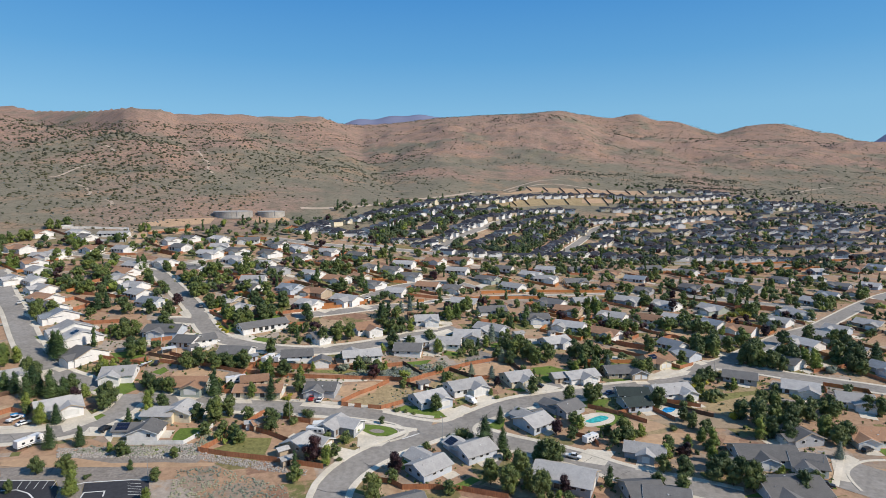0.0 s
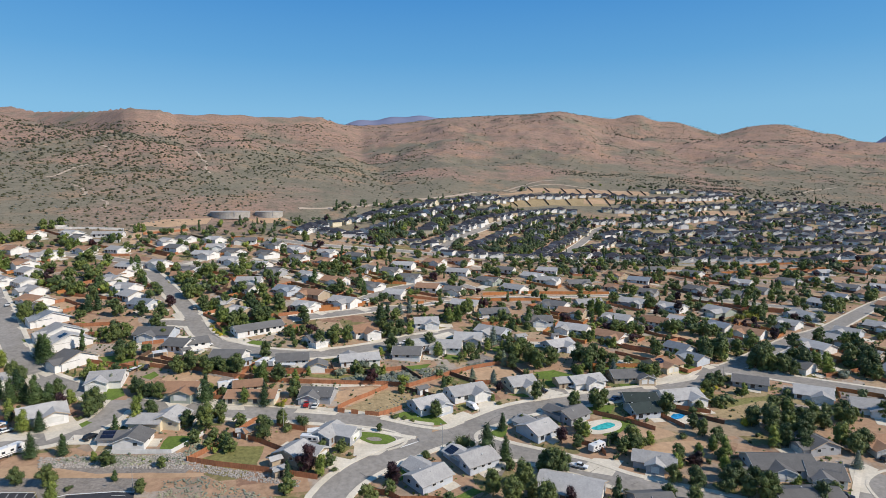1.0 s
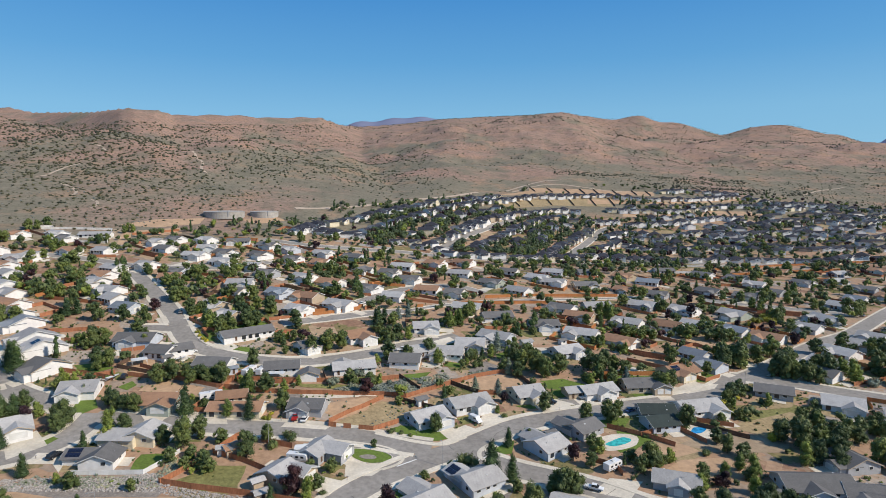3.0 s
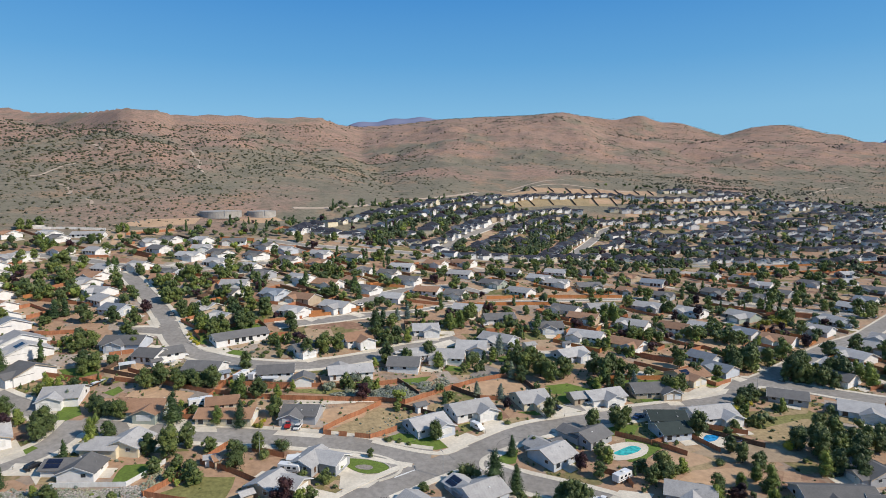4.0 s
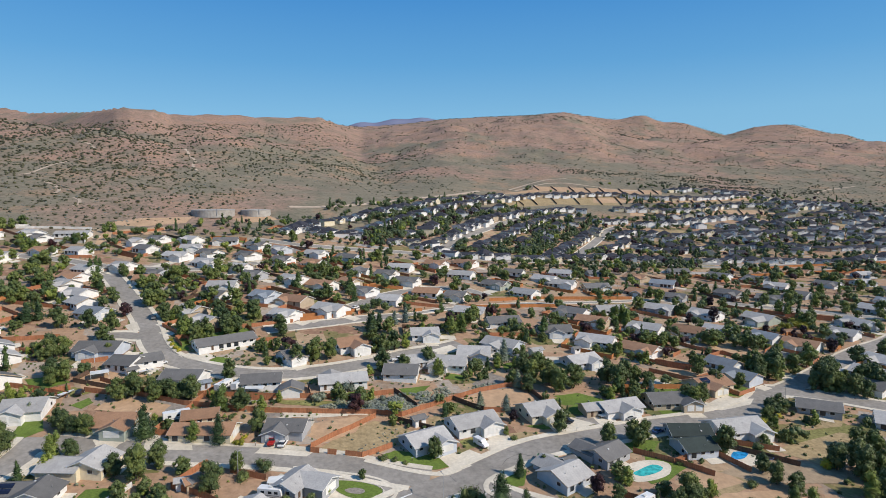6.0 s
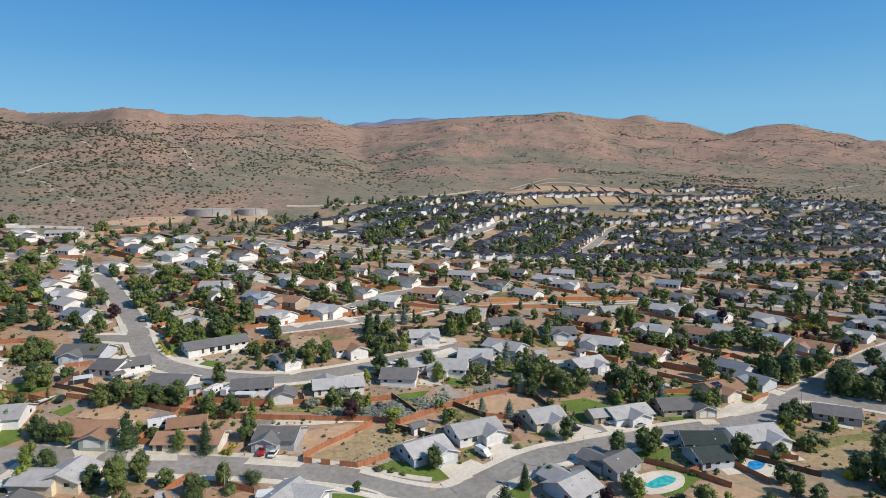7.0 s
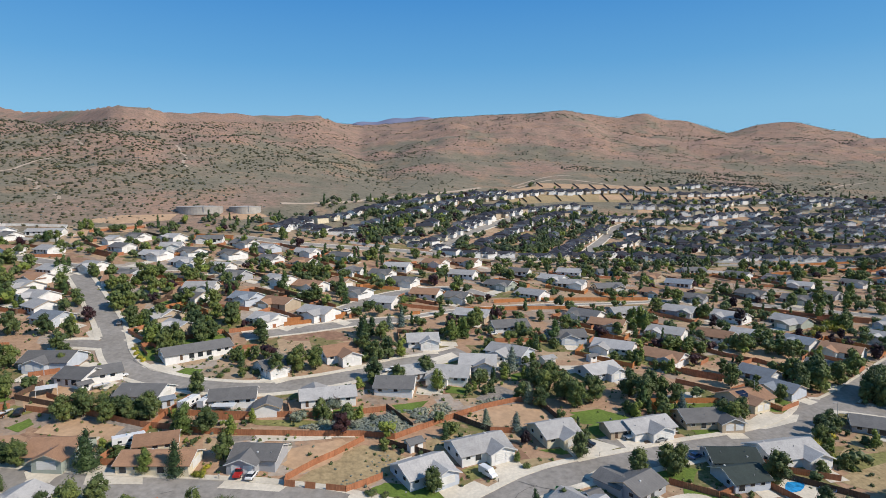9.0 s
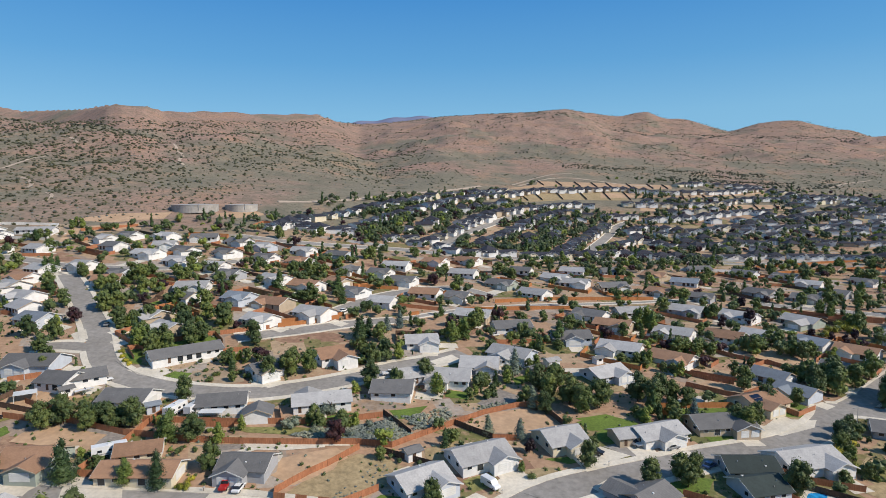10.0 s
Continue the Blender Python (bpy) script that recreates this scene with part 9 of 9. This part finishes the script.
def vehicle(kind, x, y, rot):
    colour, _, shape = kind.rpartition("_")
    z = ground_z(x, y) + 0.18
    if shape in ("rv", "trailer"):
        L, H, W = (8.5, 3.1, 2.45) if shape == "rv" else (6.8, 2.8, 2.35)
        v = thing("travel_trailer", x, y, z, rot, "white travel trailer with dark windows and grey stripe", "trailer", "parked vehicles")
        bm = bmesh.new()
        profile(bm, [(-L / 2, 0.65), (L / 2 - 0.5, 0.65), (L / 2, 1.1), (L / 2 - 0.25, H - 0.3), (L / 2 - 0.6, H), (-L / 2, H)], W / 2)
        part("body", bm, CARPAINT["white"], v)
        bm = bmesh.new()
        box(bm, -L / 2 + 0.1, L / 2 - 0.7, -W / 2 - 0.01, W / 2 + 0.01, 1.0, 1.18)
        part("stripe", bm, CARPAINT["grey"], v)
        for k in (-0.28, 0.02, 0.27):
            for s in (-1, 1):
                bm = bmesh.new()
                box(bm, k * L - 0.5, k * L + 0.5, s * W / 2 - 0.02, s * W / 2 + 0.02, 1.55, 2.2)
                part("window", bm, PANE, v)
        bm = bmesh.new()
        box(bm, -0.5, 0.4, -0.4, 0.4, H - 0.01, H + 0.28)
        part("air_conditioner", bm, TRIM, v)
        bm = bmesh.new()
        box(bm, L / 2 - 0.2, L / 2 + 1.2, -0.06, 0.06, 0.5, 0.62)
        part("hitch", bm, STEEL, v)
        add_wheels(v, (-0.9, -0.1), W / 2, 0.34)
        return v
    if shape == "boat":
        v = thing("boat", x, y, z, rot, "white motor boat on a trailer in a yard", "boat", "parked vehicles")
        bm = bmesh.new()
        for i, (px, w) in enumerate(((-2.6, 0.95), (-1.0, 1.05), (0.8, 0.9), (2.0, 0.5), (2.8, 0.04))):
            for s in (-1, 1):
                bm.verts.new((px, s * w, 1.35 + 0.06 * i))
            bm.verts.new((px, 0, 0.6 + 0.14 * i))
        bm.verts.ensure_lookup_table()
        for i in range(4):
            a, b = 3 * i, 3 * i + 3
            for f in ((a, b, b + 2, a + 2), (a + 1, a + 2, b + 2, b + 1), (a, a + 1, b + 1, b)):
                bm.faces.new([bm.verts[k] for k in f])
        bm.faces.new([bm.verts[k] for k in (0, 2, 1)])
        part("hull", tidy(bm), CARPAINT["white"], v)
        bm = bmesh.new()
        box(bm, 0.2, 0.3, -0.7, 0.7, 1.4, 1.85)
        part("windscreen", bm, PANE, v)
        add_wheels(v, (-0.6,), 1.0, 0.34)
        return v
    half, r = 0.92, 0.34
    if shape == "van":
        L, half, r = 5.6, 1.0, 0.36
        body = [(-2.8, 0.35), (2.7, 0.35), (2.8, 0.75), (2.55, 1.12), (1.75, 1.35), (1.15, 2.15), (0.9, 2.3), (-2.75, 2.3)]
        glass = [(-0.2, 1.4), (1.68, 1.4), (1.12, 2.08), (-0.2, 2.08)]
        ax = (-1.75, 1.8)
        r = 0.34
    elif shape == "pickup":
        body = [(-2.8, 0.5), (2.75, 0.5), (2.8, 1.0), (1.35, 1.12), (1.3, 1.14), (-0.75, 1.14), (-0.8, 1.12), (-2.8, 1.1)]
        glass = [(-0.78, 1.1), (1.4, 1.1), (0.75, 1.75), (-0.6, 1.78)]
        ax, r = (-1.75, 1.8), 0.39
    elif shape == "suv":
        body = [(-2.4, 0.42), (2.4, 0.42), (2.45, 0.92), (1.2, 1.08), (1.15, 1.1), (-2.3, 1.1), (-2.42, 0.9)]
        glass = [(-2.32, 1.08), (1.3, 1.08), (0.6, 1.66), (-2.05, 1.7)]
        ax, r = (-1.45, 1.5), 0.39
    else:
        body = [(-2.25, 0.36), (2.25, 0.36), (2.3, 0.75), (1.15, 0.92), (1.1, 0.94), (-1.55, 0.95), (-2.2, 0.9), (-2.3, 0.7)]
        glass = [(-1.75, 0.92), (1.2, 0.92), (0.4, 1.4), (-1.0, 1.42)]
        ax = (-1.4, 1.4)
    word = {"car": "saloon car", "suv": "sport utility vehicle", "pickup": "pickup truck", "van": "panel van"}[shape]
    v = thing({"car": "car", "suv": "car", "pickup": "pickup_truck", "van": "van"}[shape], x, y, z, rot, colour + " " + word + " parked at a house", word.split()[-1] if shape != "suv" else "car", "parked vehicles")
    bm = bmesh.new()
    profile(bm, body, half)
    part("body", bm, CARPAINT[colour], v)
    bm = bmesh.new()
    profile(bm, glass, half + (0.012 if shape == "van" else -0.04), 0.02 if shape == "van" else 0.16)
    part("cabin_glass", bm, PANE, v)
    if shape != "van":
        (x0, z0), (x1, z1), (x2, z2), (x3, z3) = glass
        bm = bmesh.new()
        box(bm, x3 - 0.05, x2 + 0.05, -half + 0.2, half - 0.2, max(z2, z3) - 0.01, max(z2, z3) + 0.07)
        part("roof", bm, CARPAINT[colour], v)
    for s in (-1, 1):
        bm = bmesh.new()
        box(bm, body[2][0] - 0.1, body[2][0] + 0.02, s * half * 0.72 - 0.18, s * half * 0.72 + 0.18, body[2][1] - 0.28, body[2][1] - 0.1)
        part("headlight", bm, TRIM, v)
    add_wheels(v, ax, half, r)
    return v


vehicle("red_pickup", -52.3, 231.0, 92)
vehicle("white_car", -48.9, 230.2, 86)
vehicle("white_van", 11.6, 237.7, -52)
vehicle("black_suv", 41.9, 254.4, -31)
vehicle("white_pickup", 54.2, 260.1, -60)
vehicle("white_car", 57.5, 261.1, -55)
vehicle("rv", -135.9, 188.8, 65)
vehicle("trailer", -45.1, 205.0, -10)
vehicle("trailer", 53.2, 207.6, 38)
vehicle("white_pickup", 44.6, 196.4, -26)
vehicle("white_pickup", -151.2, 203.9, 75)
vehicle("white_car", -146.5, 201.6, 55)
vehicle("black_suv", -117.5, 200.5, 75)
vehicle("black_pickup", 122.6, 183.1, -30)
vehicle("rv", -79.4, 265.1, 77)
vehicle("rv", -86.0, 242.1, 31)
vehicle("white_car", -113.0, 283.6, 20)
vehicle("boat", -128.7, 253.4, 68)
vehicle("black_suv", -125.3, 255.3, 104)
vehicle("white_car", -110.0, 282.5, 46)
vehicle("boat", -111.4, 273.7, 45)
vehicle("white_pickup", -19.4, 300.7, 17)
vehicle("white_car", 21.4, 348.9, 30)
vehicle("white_car", 28.3, 350.5, 33)
vehicle("black_pickup", 32.6, 258.2, 36)
vehicle("grey_car", 64.7, 258.2, 24)
vehicle("blue_car", 71.3, 249.0, 38)
vehicle("white_car", -228.2, 317.9, 115)
vehicle("grey_car", -217.9, 313.0, 90)
vehicle("white_pickup", -220.7, 322.7, 99)
vehicle("trailer", -74.6, 266.6, 78)
vehicle("white_car", -47.0, 366.6, 55)
vehicle("white_car", 234.4, 371.9, 39)
vehicle("grey_car", 262.5, 396.6, 43)
vehicle("white_car", 157.1, 342.7, 35)
vehicle("black_suv", 152.7, 206.6, 24)
vehicle("grey_car", -134.2, 327.2, 108)


# ---- water tanks, lamps and markings ----
def tank(x, y, r, h):
    t = thing("water_tank", x, y, ground_z(x, y), 0, "round tan-grey steel water tank below the hills", "tank", "water tanks")
    bm = bmesh.new()
    n = 48
    cyl(bm, 0, 0, -2.5, h, r, n)
    part("shell", bm, TANK, t)
    bm = bmesh.new()
    cyl(bm, 0, 0, h + 0.004, h + 0.25, r + 0.15, n)
    cyl(bm, 0, 0, h + 0.25, h + 1.0, r + 0.1, n, 0.5)
    part("roof", bm, TANK, t)
    bm = bmesh.new()
    for k in range(3):
        cyl(bm, 0, 0, h * (0.25 + 0.25 * k), h * (0.25 + 0.25 * k) + 0.1, r + 0.05, n)
    part("band", bm, TANK, t)
    bm = bmesh.new()
    box(bm, r * 0.5 - 0.4, r * 0.5 + 0.4, -r * 0.87 - 0.35, -r * 0.87, -0.5, h + 1.2)
    part("ladder", bm, STEEL, t)
    return t


def street_lamp(x, y, rot):
    l = thing("street_lamp", x, y, ground_z(x, y), rot, "slim grey steel street lamp beside the road", "street lamp", "street lamps")
    bm = bmesh.new()
    cyl(bm, 0, 0, -0.3, 8.0, 0.1, 8, 0.06)
    part("pole", bm, STEEL, l)
    bm = bmesh.new()
    box(bm, 0, 1.7, -0.04, 0.04, 7.85, 7.95)
    part("arm", bm, STEEL, l)
    bm = bmesh.new()
    box(bm, 1.4, 2.1, -0.16, 0.16, 7.78, 7.95)
    part("lamp_head", bm, STEEL, l)
    return l


def patio_cover(x, y, rot, w, d):
    """A flat roof on posts."""
    p = thing("patio_cover", x, y, ground_z(x, y), rot, "flat white patio cover on slim posts", "patio cover", "patio covers")
    bm = bmesh.new()
    box(bm, -w / 2, w / 2, -d / 2, d / 2, 2.4, 2.55)
    part("canopy", bm, TRIM, p)
    for i in (-1, 1):
        for j in (-1, 1):
            bm = bmesh.new()
            box(bm, i * (w / 2 - 0.15) - 0.06, i * (w / 2 - 0.15) + 0.06, j * (d / 2 - 0.15) - 0.06, j * (d / 2 - 0.15) + 0.06, -0.3, 2.4)
            part("post", bm, TRIM, p)


def trampoline(x, y):
    t = thing("trampoline", x, y, ground_z(x, y), 0, "round black garden trampoline on steel legs", "trampoline")
    bm = bmesh.new()
    cyl(bm, 0, 0, 0.78, 0.84, 1.75, 24)
    part("mat", bm, RUBBER, t)
    bm = bmesh.new()
    cyl(bm, 0, 0, 0.74, 0.8, 2.0, 24)
    part("rim", bm, CARPAINT["blue"], t)
    for i in range(6):
        bm = bmesh.new()
        cyl(bm, 1.85 * math.cos(i * 1.047), 1.85 * math.sin(i * 1.047), -0.2, 0.76, 0.04, 6)
        part("leg", bm, STEEL, t)


def dumpster(x, y, rot):
    t = thing("dumpster", x, y, ground_z(x, y) + 0.1, rot, "dark green open steel skip on the street", "skip")
    for n, a in (("side", (-3, 3, -1.1, -1.04, 0.1, 1.5)), ("side", (-3, 3, 1.04, 1.1, 0.1, 1.5)), ("end", (-3, -2.94, -1.04, 1.04, 0.1, 1.5)), ("end", (2.94, 3, -1.04, 1.04, 0.1, 1.5)), ("floor", (-2.94, 2.94, -1.04, 1.04, 0.1, 0.2)), ("rubble", (-2.9, 2.9, -1.0, 1.0, 0.2, 0.9))):
        bm = bmesh.new()
        box(bm, *a)
        part(n, bm, CARPAINT["green"] if n != "rubble" else GRAVEL, t)


def mark(kind, x0, y0, x1, y1, width):
    """A painted line or a sealed crack on the road."""
    n = max(1, int(math.hypot(x1 - x0, y1 - y0) / 3))
    wob = 0.5 if kind == "crack" else 0.0
    rng = random.Random(int(x0 * 7 + y1))
    bm = bmesh.new()
    nx, ny = y1 - y0, x0 - x1
    l = math.hypot(nx, ny)
    nx, ny = nx / l * width / 2, ny / l * width / 2
    last = None
    for i in range(n + 1):
        f = i / n
        x, y = x0 + (x1 - x0) * f + rng.uniform(-wob, wob), y0 + (y1 - y0) * f + rng.uniform(-wob, wob)
        row = [bm.verts.new((x + k * nx, y + k * ny, ground_z(x + k * nx, y + k * ny) + 0.15)) for k in (-1, 1)]
        if last:
            bm.faces.new((last[0], last[1], row[1], row[0]))
        last = row
    bmesh.ops.recalc_face_normals(bm, faces=bm.faces)
    if sum(f.normal.z for f in bm.faces) < 0:
        bmesh.ops.reverse_faces(bm, faces=bm.faces)
    me = bpy.data.meshes.new("road_mark")
    bm.to_mesh(me)
    bm.free()
    me.materials.append(CRACK if kind == "crack" else PAINT)
    tagged(new("crack_seal" if kind == "crack" else "painted_line", me), "dark sealed crack in the asphalt" if kind == "crack" else "white painted line on the asphalt", "road marking", kind="structure")


def mailbox(x, y, rot):
    m = thing("mailbox", x, y, ground_z(x, y), rot, "grey roadside mailbox on a wooden post", "mailbox", "mailboxes")
    bm = bmesh.new()
    box(bm, -0.05, 0.05, -0.05, 0.05, -0.2, 1.05)
    part("post", bm, WOODF["dark"], m)
    bm = bmesh.new()
    box(bm, -0.25, 0.25, -0.1, 0.1, 1.05, 1.3)
    bmesh.ops.bevel(bm, geom=bm.edges[:], offset=0.04, segments=1, affect="EDGES")
    part("box", bm, STEEL, m)


tank(-204.6, 584.6, 18.2, 3.6)
tank(-172.6, 601.8, 13.1, 3.4)
street_lamp(-0.2, 207.9, 110)
street_lamp(108.8, 290.1, 150)
street_lamp(-89.4, 173.2, 200)
street_lamp(-56.2, 212.1, 60)
street_lamp(126.5, 190.5, 180)
street_lamp(127.2, 273.3, 200)
patio_cover(-125.6, 267.9, 33, 6, 4.5)
patio_cover(-68.0, 263.4, 1, 7, 3.5)
patio_cover(-44.7, 209.3, 8, 5, 3.5)
patio_cover(-43.8, 209.6, 12, 6, 4)
trampoline(99.7, 234.1)
dumpster(31.1, 229.7, -18)
mark("line", -14.6, 206.2, -8.7, 211.1, 0.5)
mark("line", 10.8, 212.0, 16.5, 216.4, 0.5)
mark("crack", 1.7, 221.0, 3.4, 217.6, 0.14)
mark("crack", 19.2, 235.1, 32.1, 230.6, 0.14)
mark("crack", -68.2, 221.9, -65.8, 223.4, 0.14)
mark("crack", -146.1, 194.9, -140.4, 188.4, 0.14)
mark("crack", -26.8, 189.0, -15.4, 185.1, 0.14)
mark("crack", 16.9, 227.6, 24.2, 234.0, 0.14)
mark("crack", -115.4, 297.2, -104.0, 290.2, 0.14)
mark("crack", -38.3, 172.6, -27.8, 171.1, 0.14)
mark("crack", 58.2, 186.3, 61.3, 189.1, 0.14)
mark("crack", 47.1, 194.2, 51.7, 197.2, 0.14)
mark("line", -124.3, 166.4, -125.2, 170.0, 0.15)
mark("line", -122.0, 166.6, -122.8, 170.2, 0.15)
mark("line", -119.7, 166.8, -120.4, 170.4, 0.15)
mark("line", -117.3, 167.0, -118.0, 170.6, 0.15)
mark("line", -115.0, 167.2, -115.6, 170.8, 0.15)
mark("line", -94.8, 171.6, -90.7, 171.6, 0.15)
mark("line", -94.1, 170.2, -90.0, 170.2, 0.15)
mark("line", -93.4, 168.9, -89.4, 168.9, 0.15)
mark("line", -92.7, 167.5, -88.7, 167.5, 0.15)
mark("line", -92.0, 166.2, -88.0, 166.2, 0.15)
mark("line", -128.2, 165.0, -124.0, 165.9, 0.4)
mark("line", -124.0, 165.9, -119.8, 164.6, 0.4)
mark("line", -119.8, 164.6, -116.6, 162.2, 0.4)
mark("line", -104.0, 162.7, -104.7, 166.1, 0.4)
mark("line", -104.7, 166.1, -99.3, 167.3, 0.4)
mark("line", -99.3, 167.3, -98.4, 164.7, 0.4)
mark("line", -132.6, 169.9, -116.3, 171.3, 0.4)
mark("line", -112.5, 167.4, -107.2, 170.9, 0.4)
mark("line", -107.2, 170.9, -94.7, 173.3, 0.4)
mark("line", -94.7, 173.3, -89.2, 173.5, 0.4)
mailbox(-9.5, 227.4, 5)
mailbox(14.2, 234.8, 70)
mailbox(-38.7, 187.6, 35)
mailbox(-28.6, 197.2, 18)
mailbox(44.1, 248.5, 50)
mailbox(-56.7, 228.9, 50)
mailbox(-122.3, 199.2, 68)
